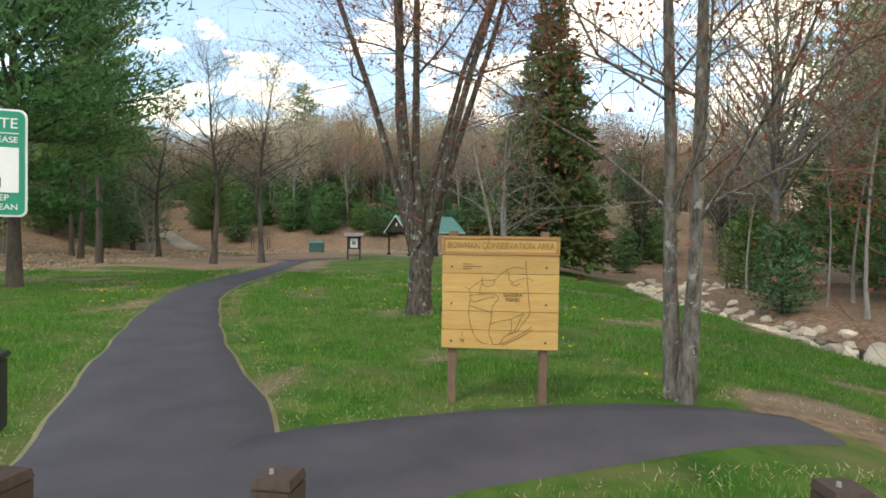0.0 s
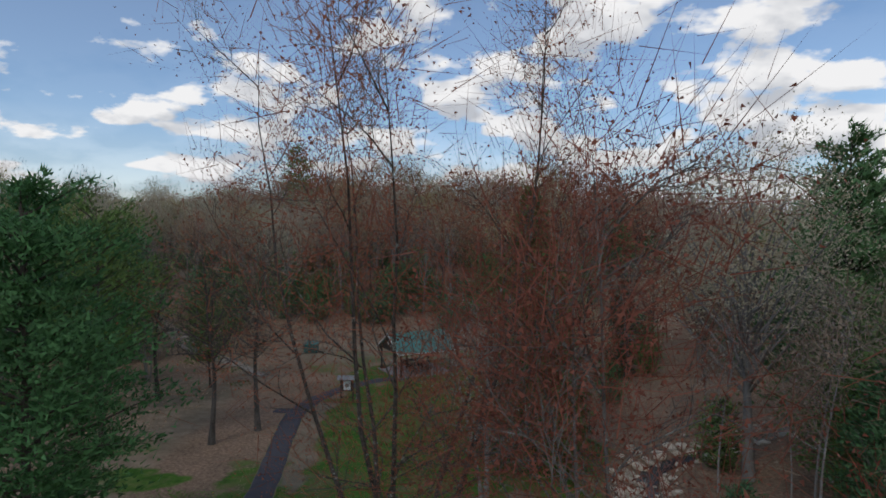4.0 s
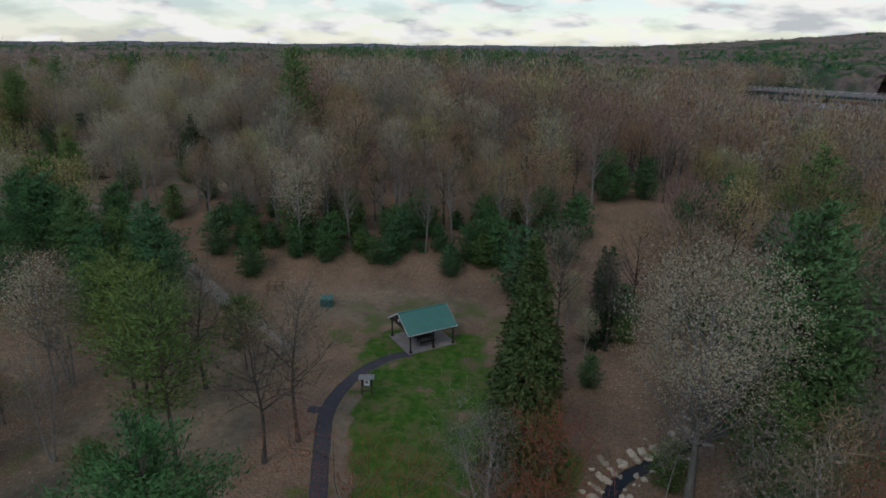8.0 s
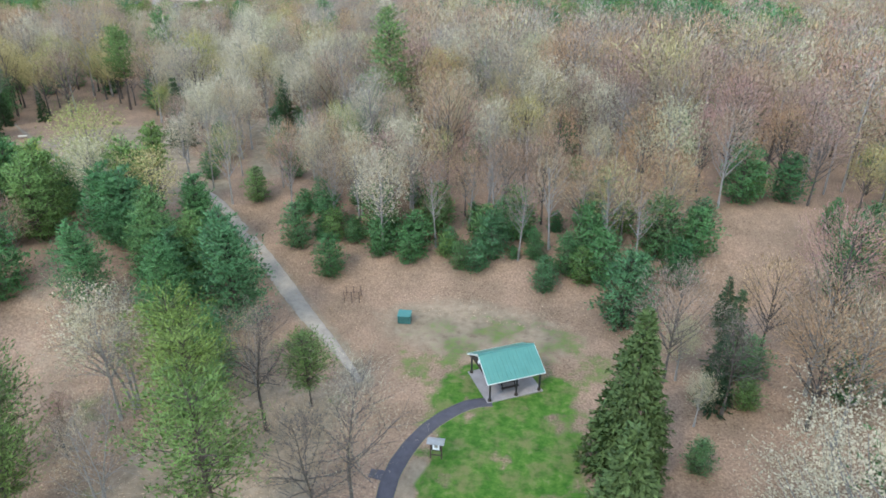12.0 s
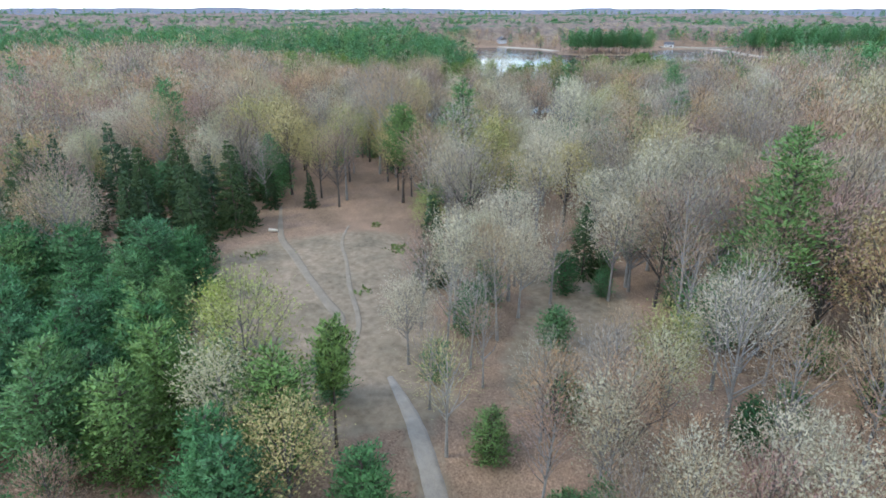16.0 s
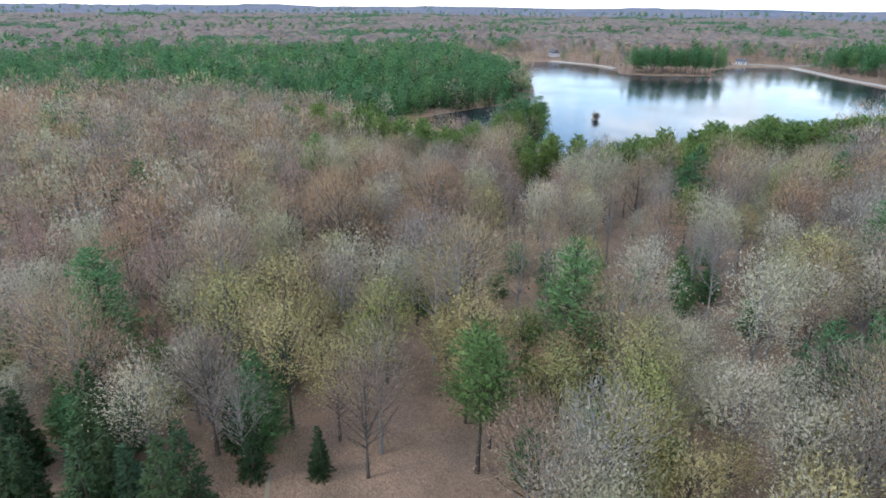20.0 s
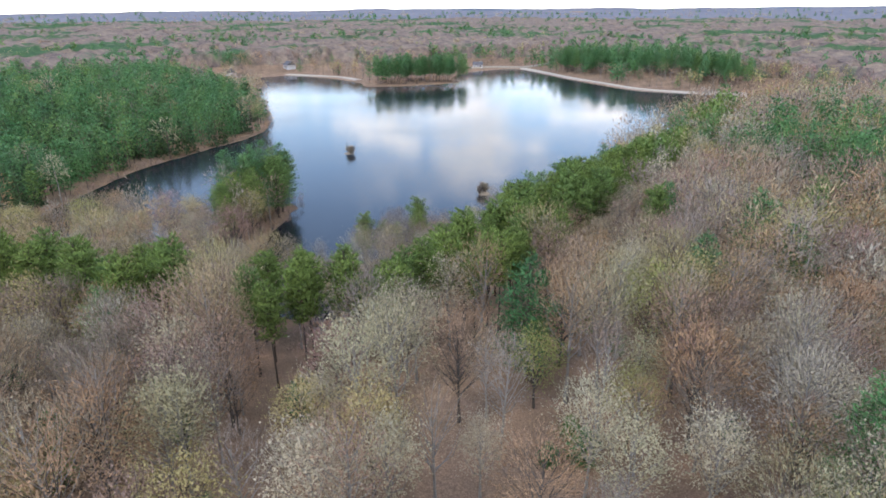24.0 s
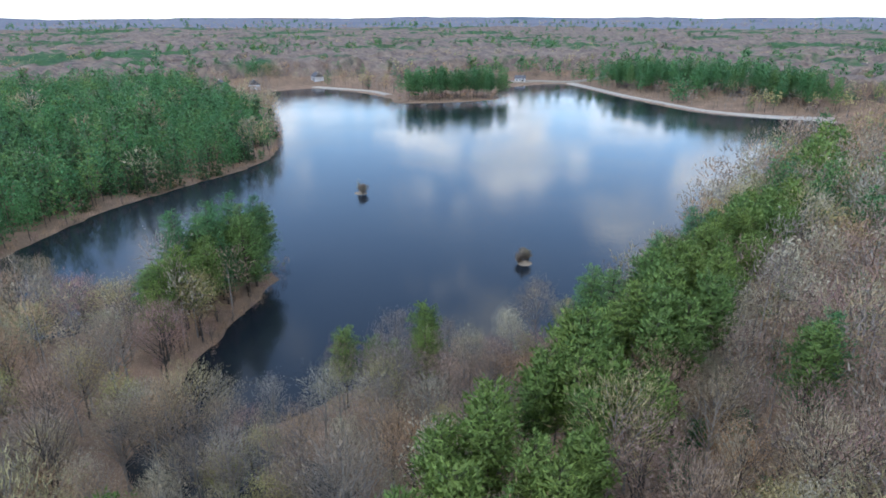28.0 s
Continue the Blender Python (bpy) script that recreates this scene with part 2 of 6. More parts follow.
PARK = [(-16, 0), (12, 0), (7, 20), (5, 40), (6, 66), (9, 72), (-12, 74), (-36, 72), (-33, 62), (-20, 50)]
OPEN_WOOD = [(-22, 0), (-16, 18), (-20, 50), (-33, 62), (-60, 58), (-60, 0)]
HOLLOW = [(8, 66), (18, 70), (30, 92), (24, 102), (12, 84)]


def curve_points(points, step=1.0):
    """A smooth line through plan points (Catmull-Rom)."""
    p = np.array([points[0], *points, points[-1]], float)
    out = []
    for a, b, c, d in zip(p, p[1:], p[2:], p[3:]):
        for t in np.arange(0, 1, 1 / max(2, int(np.hypot(*(c - b)[:2]) / step))):
            out.append(0.5 * (2 * b + (c - a) * t + (2 * a - 5 * b + 4 * c - d) * t * t + (3 * b - a - 3 * c + d) * t**3))
    return np.array(out + [p[-1]])


def line_distance(x, y, line, closed=False):
    """Distance from points to a polyline."""
    q = np.array(line, float)[:, :2]
    q = np.vstack([q, q[:1]]) if closed else q
    best = np.full(np.shape(x), 1e9)
    for (ax, ay), (bx, by) in zip(q, q[1:]):
        vx, vy = bx - ax, by - ay
        t = np.clip(((x - ax) * vx + (y - ay) * vy) / (vx * vx + vy * vy + 1e-9), 0, 1)
        best = np.minimum(best, np.hypot(x - ax - t * vx, y - ay - t * vy))
    return best


def inside(x, y, poly):
    r = np.zeros(np.shape(x), bool)
    q = np.array(poly, float)
    for (ax, ay), (bx, by) in zip(q, np.roll(q, -1, 0)):
        r ^= ((ay > y) != (by > y)) & (x < (bx - ax) * (y - ay) / (by - ay + 1e-12) + ax)
    return r


def signed(x, y, poly):
    """Distance to a closed outline: positive outside."""
    d = line_distance(x, y, poly, True)
    return np.where(inside(x, y, poly), -d, d)


def smooth(t):
    t = np.clip(t, 0, 1)
    return t * t * (3 - 2 * t)


def ripple(x, y, s, seed=0.0):
    """Gentle uneven ground, of wavelength about s."""
    return (np.sin(x / s * 6.28 + seed) * np.cos(y / s * 5.1 + 1.3 * seed) + 0.6 * np.sin((x + y) / s * 9.7 + 2 * seed) * np.cos((x - 0.6 * y) / s * 8.1)) / 1.6


SHORE_LINE = [tuple(p) for p in curve_points(SHORE + SHORE[:1], 6)[:-1]]
ISLETS = [(-241, 344.5, 3.6), (-169, 312, 3.0)]
STREAM = [tuple(p) for p in curve_points([(15, 4), (11.4, 12), (10.2, 18), (9.7, 24), (8.3, 30), (8.7, 35), (9.8, 38.5), (12.6, 41), (18, 45), (28, 52)], 1.2)]


def ground(x, y):
    """Height of the ground; park at 0, wooded terrace behind, lake basin beyond."""
    x, y = np.asarray(x, float), np.asarray(y, float)
    d = signed(x, y, SHORE_LINE)
    hill = 7.0 * smooth((y - 68 - 0.10 * (x + 20)) / 27) * smooth((75 - x) / 60) + 0.5 * ripple(x, y, 37, 1.0) * smooth((y - 80) / 30)
    hill = np.maximum(hill, 6.6 * smooth((-36 - x) / 20) * smooth((y - 42) / 18)) + 2.0 * np.exp(-(((x + 115) / 45) ** 2 + ((y - 178) / 35) ** 2))
    far = np.hypot(x + 100, y - 150)
    hill = hill + smooth((far - 900) / 2600) * (16 + 14 * ripple(x, y, 1500, 2.0)) + smooth((x - 60) / 200) * smooth((y - 20) / 300) * 7 + 55 * np.exp(-(((x - 1150) / 620) ** 2 + ((y - 1500) / 700) ** 2))
    z = LAKE_Z + 0.35 * smooth(d / 6) + (hill - LAKE_Z - 0.35) * smooth((d - 8) / 60)
    z = np.where(d < 0, LAKE_Z - 0.25 * smooth(-d / 2.0) - 1.8 * smooth(-d / 20), z)
    z = z + 0.06 * ripple(x, y, 7, 0.4) * smooth((far - 175) / 30 + 1) * smooth((np.hypot(x, y - 8) - 9) / 14)
    swamp = np.hypot((x + 173) / 15, (y - 224 - 0.2 * (x + 173)) / 6.0)
    z = z + (LAKE_Z - 0.3 - z) * smooth((1.5 - swamp) / 0.6)
    for ix, iy, r in ISLETS:
        z = np.maximum(z, LAKE_Z + 0.8 - 0.9 * np.hypot(x - ix, y - iy) / r * 1.5)
    s = line_distance(x, y, STREAM)
    return z - 0.9 * smooth((x - 1.5) / 7) * smooth((70 - y) / 20) * smooth((140 - x) / 60) - 0.55 * smooth((2.2 - s) / 1.6)


def height(x, y):
    return float(ground(np.array([x]), np.array([y]))[0])


def mesh_from(name, verts, faces, mats=(), index=None, tint=None, smooth_faces=False, normals=None):
    """A mesh from arrays of points and triangles or quads."""
    me = bpy.data.meshes.new(name)
    verts, faces = np.asarray(verts, np.float32), np.asarray(faces, np.int32)
    n, k = faces.shape
    me.vertices.add(len(verts))
    me.vertices.foreach_set("co", verts.ravel())
    me.loops.add(n * k)
    me.loops.foreach_set("vertex_index", faces.ravel())
    me.polygons.add(n)
    me.polygons.foreach_set("loop_start", np.arange(0, n * k, k, dtype=np.int32))
    for m in mats:
        me.materials.append(m)
    if index is not None:
        me.polygons.foreach_set("material_index", np.asarray(index, np.int32))
    if smooth_faces:
        me.polygons.foreach_set("use_smooth", np.ones(n, bool))
    if tint is not None:
        me.attributes.new("tint", "FLOAT", "FACE").data.foreach_set("value", np.asarray(tint, np.float32))
    if normals is not None:
        me.attributes.new("custom_normal", "FLOAT_VECTOR", "POINT").data.foreach_set("vector", np.asarray(normals, np.float32).ravel())
    me.update(calc_edges=True)
    return me


def spaced(*runs):
    return np.unique(np.concatenate([np.arange(a, b, s) for a, b, s in runs]).round(3))


out = np.geomspace(1, 18, 22)
xs = np.unique(np.r_[-560 - 219 * (out - 1), spaced((-560, -130, 5), (-130, -45, 1.7), (-45, 25, 0.8), (25, 251, 5)), 250 + 250 * (out - 1)])
ys = np.unique(np.r_[-20 - 255 * (out - 1), spaced((-20, 80, 0.9), (80, 126, 1.5), (126, 251, 3), (251, 851, 5)), 850 + 215 * (out - 1)])
gx, gy = np.meshgrid(xs, ys)
fx, fy = gx.ravel(), gy.ravel()
gz = ground(fx, fy)
w = len(xs)
i = (np.arange(len(ys) - 1)[:, None] * w + np.arange(w - 1)[None]).ravel()
ground_me = mesh_from("ground", np.c_[fx, fy, gz], np.c_[i, i + 1, i + w + 1, i + w], smooth_faces=True)
PATH_LINE = [(-1.2, 0.5), (-1.7, 3.5), (-2.7, 6.6), (-4.6, 10), (-6.9, 14.5), (-8.9, 19.2), (-10.4, 25), (-11.6, 31.5), (-13.2, 38.5), (-14.2, 44), (-13.7, 48.4), (-12.3, 51.8), (-10.2, 54.4), (-8.2, 55.4)]
BRANCH = [(-2.2, 5.4), (-1.2, 6.5), (0.2, 7.3), (1.6, 7.9), (3.1, 8.3)]
TRACK = [(-21, 55), (-26, 60), (-31, 64.5), (-38, 71), (-46, 77), (-54.8, 82.1), (-61.9, 85.4)]
grass = smooth((7 - np.abs(fx + 4 + 0.12 * (fy - 30) - 1.5 * ripple(fx, fy, 9))) / 5 + 0.5) * smooth((64 - fy) / 6)
grass = np.maximum(grass, smooth((26 - fy) / 8) * smooth((fx + 26) / 8) * smooth((9 - fx) / 3) * (0.75 + 0.25 * ripple(fx, fy, 8, 3)))
d_path = line_distance(fx, fy, PATH_LINE)
grass = np.maximum(grass, 0.95 * smooth((fx + 6) / 3) * smooth((9.5 - fx) / 2.5) * smooth((47 - fy) / 10))
grass *= smooth((line_distance(fx, fy, STREAM) - 1.7) / 1.0) * np.where((fx > 12), 0, 1)
grass = np.maximum(grass, 0.55 * smooth((10 - np.hypot(fx + 30, fy - 26)) / 6))
sand = smooth(1.2 - np.maximum(signed(fx, fy, CLEARING), 0) / 3 - 1.1 * smooth((np.hypot(fx + 74.3, fy - 88.6) - 20) / 14))
sand = np.maximum(sand, 0.8 * smooth((2.5 - line_distance(fx, fy, TRACK)) / 2))
sand = np.maximum(sand, 0.75 * smooth((9 - np.hypot((fx + 12) * 0.5, fy - 67)) / 6))
sand = np.maximum(sand, 0.8 * smooth(1 - np.maximum(signed(fx, fy, GLADE), 0) / 3))
sand = np.maximum(sand, 0.9 * smooth((1.0 - np.hypot(fx - 3.6, (fy - 9.4) * 1.3)) / 0.5))
sand = np.maximum(sand, 0.5 * inside(fx, fy, OPEN_WOOD) * (0.7 + 0.3 * ripple(fx, fy, 12, 6)))
grass = np.maximum(grass, 0.42 * inside(fx, fy, OPEN_WOOD) * np.clip(ripple(fx, fy, 14, 2) + 0.4, 0, 1))
west = smooth((-12.5 - fx - 0.14 * fy) / 3) * smooth((58 - fy) / 8) * smooth((fx + 40) / 8)
sand = np.maximum(sand, 0.85 * west)
grass = np.where(west > 0.2, np.minimum(grass, np.clip(0.62 + 1.1 * ripple(fx, fy, 13, 2.2), 0.05, 1)), grass)
for ex, ey, ra, rb in ((-16.5, 26.3, 4.6, 2.0), (-14.2, 18.6, 4.2, 2.2), (-20.5, 20.5, 3.5, 1.6), (-19, 31, 3.0, 1.4)):
    grass = np.maximum(grass, smooth((1.3 - np.hypot((fx - ex) / ra, (fy - ey) / rb) + 0.25 * ripple(fx, fy, 3.3, 0.9)) / 0.5))
grass = np.maximum(grass, 0.95 * smooth((3.3 - d_path + 0.7 * ripple(fx, fy, 5, 1.9)) / 1.2) * smooth((37 - fy) / 6))
bare_spots = np.clip(2.0 * ripple(fx, fy, 6.2, 4.4) - 0.2 + 1.0 * ripple(fx, fy, 2.7, 1.1), 0, 1) * smooth((26 - fy) / 8) * smooth((fy + 2) / 4) * 0.75
sand = np.maximum(sand, 0.62 * bare_spots * (np.abs(fx + 4) < 14))
grass = grass * (1 - 0.85 * bare_spots) * smooth((np.hypot(fx - 3.8, (fy - 9.2) * 1.2) - 0.7) / 0.6)
grass = np.maximum(grass, 0.48 * smooth((17 - np.hypot(fx + 8, (fy - 62) * 1.3)) / 8))
grass = grass * np.where(fy > 22, np.clip(0.8 + 0.5 * ripple(fx, fy, 7.5, 3.3) + 0.25 * ripple(fx, fy, 2.9, 1.3), 0.22, 1), 1)
straw_strip = smooth((0.75 - np.abs(d_path - 1.4)) / 0.4) * smooth((fy - 28) / 4) * smooth((48 - fy) / 2) * (fx > -12.6 - 0.19 * (fy - 38))
grass, sand = grass * (1 - 0.9 * straw_strip), np.maximum(sand, straw_strip)
for nm, v in (("grass", grass), ("sand", sand)):
    ground_me.attributes.new(nm, "FLOAT", "POINT").data.foreach_set("value", v.astype(np.float32))

m, n, l, b = shade("ground cover", 0.95, 0.1)
gatt, satt = n.new("ShaderNodeAttribute"), n.new("ShaderNodeAttribute")
gatt.attribute_name, satt.attribute_name = "grass", "sand"
litter = noise_node(n, l, 5.0, 8, 0.75)
patch = noise_node(n, l, 0.16, 5, 0.6)
fine = noise_node(n, l, 1.1, 6, 0.7)
leaf = ramp_node(n, [(0.3, (0.082, 0.06, 0.044)), (0.44, (0.18, 0.131, 0.094)), (0.56, (0.28, 0.207, 0.147)), (0.7, (0.39, 0.305, 0.22))])
l.new(litter.outputs["Fac"], leaf.inputs[0])
tone = ramp_node(n, [(0.35, (0.75, 0.72, 0.68)), (0.65, (1.15, 1.05, 1.0))])
l.new(patch.outputs["Fac"], tone.inputs[0])
leafy = blend(n, l, 1.0, leaf.outputs[0], tone.outputs[0], "MULTIPLY")
green = ramp_node(n, [(0.3, (0.024, 0.07, 0.010)), (0.46, (0.045, 0.115, 0.016)), (0.58, (0.08, 0.145, 0.026)), (0.72, (0.155, 0.17, 0.065))])
l.new(fine.outputs["Fac"], green.inputs[0])
worn = noise_node(n, l, 0.42, 6, 0.7)
worn_r = ramp_node(n, [(0.47, (0, 0, 0)), (0.64, (0.8, 0.8, 0.8))])
l.new(worn.outputs["Fac"], worn_r.inputs[0])
dry = ramp_node(n, [(0.3, (0.155, 0.128, 0.088)), (0.5, (0.225, 0.19, 0.138)), (0.75, (0.31, 0.268, 0.20))])
l.new(fine.outputs["Fac"], dry.inputs[0])


def masked(att, src, lo, hi):
    a = n.new("ShaderNodeMath")
    a.operation = "MULTIPLY_ADD"
    a.inputs[1].default_value = 1.5
    l.new(att.outputs["Fac"], a.inputs[0])
    s2 = n.new("ShaderNodeMath")
    s2.operation = "SUBTRACT"
    l.new(src.outputs["Fac"], s2.inputs[0])
    s2.inputs[1].default_value = 0.75
    l.new(s2.outputs[0], a.inputs[2])
    r = ramp_node(n, [(lo, (0, 0, 0)), (hi, (1, 1, 1))])
    l.new(a.outputs[0], r.inputs[0])
    return r.outputs[0]


col = blend(n, l, masked(satt, fine, 0.2, 0.75), leafy, blend(n, l, 1.0, dry.outputs[0], tone.outputs[0], "MULTIPLY"))
col = blend(n, l, masked(gatt, fine, 0.25, 0.6), col, blend(n, l, worn_r.outputs[0], green.outputs[0], (0.15, 0.14, 0.06)))
l.new(col, b.inputs["Base Color"])
bumped(n, l, b, litter.outputs["Fac"], 0.6, 0.06)
ground_me.materials.append(m)
ground_ob = tagged(new("ground", ground_me), "leaf-littered forest ground with green lawn and sandy clearings", "ground", kind="structure")

# water: dark, clear and nearly still
m, n, l, b = shade("lake water", 0.04, 0.4)
b.inputs["Base Color"].default_value = (0.012, 0.016, 0.020, 1)
b.inputs["IOR"].default_value = 1.33
wv = noise_node(n, l, 0.9, 3, 0.5)
wide = noise_node(n, l, 0.02, 2, 0.5)
r = ramp_node(n, [(0.4, (0.07,) * 3), (0.65, (0.15,) * 3)])
l.new(wide.outputs["Fac"], r.inputs[0])
l.new(r.outputs[0], b.inputs["Roughness"])
bumped(n, l, b, wv.outputs["Fac"], 0.26, 0.08)
WATER = m
lx, ly = np.meshgrid(np.linspace(-520, -50, 26), np.linspace(180, 760, 33))
i = (np.arange(32)[:, None] * 26 + np.arange(25)[None]).ravel()
water = mesh_from("water", np.c_[lx.ravel(), ly.ravel(), np.full(lx.size, LAKE_Z)], np.c_[i, i + 1, i + 27, i + 26], (WATER,))
tagged(new("water", water), "calm dark pond water mirroring the cloudy sky", "water", kind="structure")

# ---- trees ----
def frustums(segs, sides):
    """Tapered tubes: rows of start, end, first and last radius."""
    s = np.array(segs, float)
    a, b, ra, rb = s[:, :3], s[:, 3:6], s[:, 6], s[:, 7]
    d = b - a
    d /= np.linalg.norm(d, axis=1, keepdims=True) + 1e-9
    u = np.cross(d, np.where(np.abs(d[:, 2:]) > 0.9, [[1.0, 0, 0]], [[0, 0, 1.0]]))
    u /= np.linalg.norm(u, axis=1, keepdims=True) + 1e-9
    v = np.cross(d, u)
    ang = np.arange(sides) * 2 * np.pi / sides
    ring = u[:, None] * np.cos(ang)[None, :, None] + v[:, None] * np.sin(ang)[None, :, None]
    verts = np.concatenate([a[:, None] + ring * ra[:, None, None], b[:, None] + ring * rb[:, None, None]], 1).reshape(-1, 3)
    k = np.arange(sides)
    k2 = (k + 1) % sides
    f = np.concatenate([np.c_[k, k2, k2 + sides], np.c_[k, k2 + sides, k + sides]])
    return verts, (f[None] + (np.arange(len(s)) * 2 * sides)[:, None, None]).reshape(-1, 3)


def blades(at, way, length, width, rng, droop=0.0):
    """Small pointed leaves or needle sprays, one triangle each."""
    n = len(at)
    way = way / (np.linalg.norm(way, axis=1, keepdims=True) + 1e-9)
    side = np.cross(way, rng.normal(size=(n, 3)))
    side /= np.linalg.norm(side, axis=1, keepdims=True) + 1e-9
    half = side * (width * rng.uniform(0.6, 1.3, n))[:, None] / 2
    tip = at + way * (length * rng.uniform(0.6, 1.3, n))[:, None]
    tip[:, 2] -= droop
    return np.stack([at - half, at + half, tip], 1).reshape(-1, 3), np.arange(3 * n).reshape(-1, 3)


def joined(*pieces):
    verts, faces, index, at = [], [], [], 0
    for mat, (v, f) in pieces:
        verts.append(v), faces.append(f + at), index.append(np.full(len(f), mat))
        at += len(v)
    return np.concatenate(verts), np.concatenate(faces), np.concatenate(index)


def limb(rng, segs, tips, p, d, length, r, depth, lift, kids, wobble=0.16):
    """One limb and, from it, smaller ones."""
    steps = 3 if depth else 2
    for k in range(steps):
        d = d + rng.normal(0, wobble, 3) + (0, 0, lift)
        d = d / np.linalg.norm(d)
        q = p + d * length / steps
        segs[depth > 0].append((*p, *q, r * (1 - 0.6 * k / steps), r * (1 - 0.6 * (k + 1) / steps)))
        if depth:
            for _ in range(kids):
                t = rng.uniform(0.1, 1)
                side = np.cross(d, rng.normal(size=3))
                side /= np.linalg.norm(side) + 1e-9
                way = d * rng.uniform(0.5, 0.9) + side * rng.uniform(0.5, 0.9)
                limb(rng, segs, tips, p + (q - p) * t, way, length * rng.uniform(0.35, 0.6), max(r * 0.42, 0.006), depth - 1, lift, kids, wobble)
        p = q
    tips.append((*p, *d))


def bare_tree(seed, h=15.0, trunk_r=0.17, crown=0.45, spread=0.33, limbs=14, depth=2, kids=2, buds=500, bud=0.22, stems=1, lean=0.05, fork=0.0, sides=5, clear=0.0, twig_r=1.0, hairs=0.7):
    """A leafless or budding broadleaf tree: (trunk and limbs, crown of twigs and buds)."""
    rng = np.random.default_rng(seed)
    segs, tips = ([], []), []
    trunk = []
    if stems > 3:
        trunk.append((0, 0, -0.15, 0, 0, 0.5, trunk_r * 3.3, trunk_r * 2.6))
        trunk.append((0, 0, 0.5, 0.03, 0, 1.3, trunk_r * 2.6, trunk_r * 2.4))
        trunk.append((0.03, 0, 1.3, 0.03, 0.02, 2.1, trunk_r * 2.4, trunk_r * 1.5))
    for s in range(stems):
        az = 2 * np.pi * s / stems + rng.uniform(-0.4, 0.4)
        tilt = (lean if stems == 1 else fork) * rng.uniform(0.5, 1.15)
        d = np.array([np.cos(az) * tilt, np.sin(az) * tilt, 1.0])
        p = np.array([np.cos(az), np.sin(az), 0]) * (0.0 if stems == 1 else trunk_r * 1.15) + (0, 0, -0.15 if stems < 4 else 0.9 + 0.16 * s)
        hh, n = h * rng.uniform(0.85, 1.0), 9
        for k in range(n):
            d = d + rng.normal(0, 0.045 if stems < 4 else 0.075, 3) * (1, 1, 0.3) + (0, 0, 0.03 if stems < 4 else 0.07)
            d = d / np.linalg.norm(d)
            q = p + d * hh / n
            r0, r1 = trunk_r * (1 - 0.93 * (k / n) ** 0.8), trunk_r * (1 - 0.93 * ((k + 1) / n) ** 0.8)
            flare = 1.35 if k == 0 else 1.0
            trunk.append((*p, *q, r0 * flare, r1))
            if (k + 0.5) / n > crown:
                for _ in range(max(1, round(limbs / stems / (n * (1 - crown))))):
                    a = rng.uniform(0, 6.283)
                    rise = rng.uniform(0.35, 0.9)
                    top = ((k + 0.5) / n - crown) / (1 - crown)
                    way = np.array([np.cos(a), np.sin(a), rise + 0.5 * top])
                    ln = h * spread * rng.uniform(0.65, 1.1) * (1 - 0.55 * top)
                    limb(rng, segs, tips, p + (q - p) * rng.uniform(0, 1), way / np.linalg.norm(way), ln, max(r1 * (0.5 if stems != 2 else 0.33), 0.018), depth, 0.05, kids)
            p = q
        tips.append((*p, *d))
    tips = np.array(tips)
    wood = [frustums(trunk, sides + 2), frustums(segs[1], max(3, sides - 1))]
    pick = rng.integers(0, len(tips), buds)
    at = tips[pick, :3] + rng.normal(0, 0.035 * h, (buds, 3)) * (1, 1, 0.8)
    at[:, 2] = np.maximum(at[:, 2], clear)
    way = rng.normal(size=(buds, 3)) + tips[pick, 3:] * 0.7
    fine = [(*a, *b, ra * twig_r, rb * twig_r) for *ab, ra, rb in segs[0] for a, b in [(ab[:3], ab[3:])]]
    twigs = frustums(fine, 3)
    hair = int(buds * hairs)
    pick = rng.integers(0, len(tips), hair)
    ha = tips[pick, :3] + rng.normal(0, 0.03 * h, (hair, 3))
    hw = tips[pick, 3:] + rng.normal(0, 0.5, (hair, 3)) + (0, 0, 0.25)
    long = blades(ha, hw, np.full(hair, 0.075 * h), np.full(hair, bud * 0.22), rng)
    return joined((0, wood[0]), (0, wood[1])), joined((0, twigs), (1, long), (1, blades(at, way, np.full(buds, bud), np.full(buds, bud * 0.8), rng)))


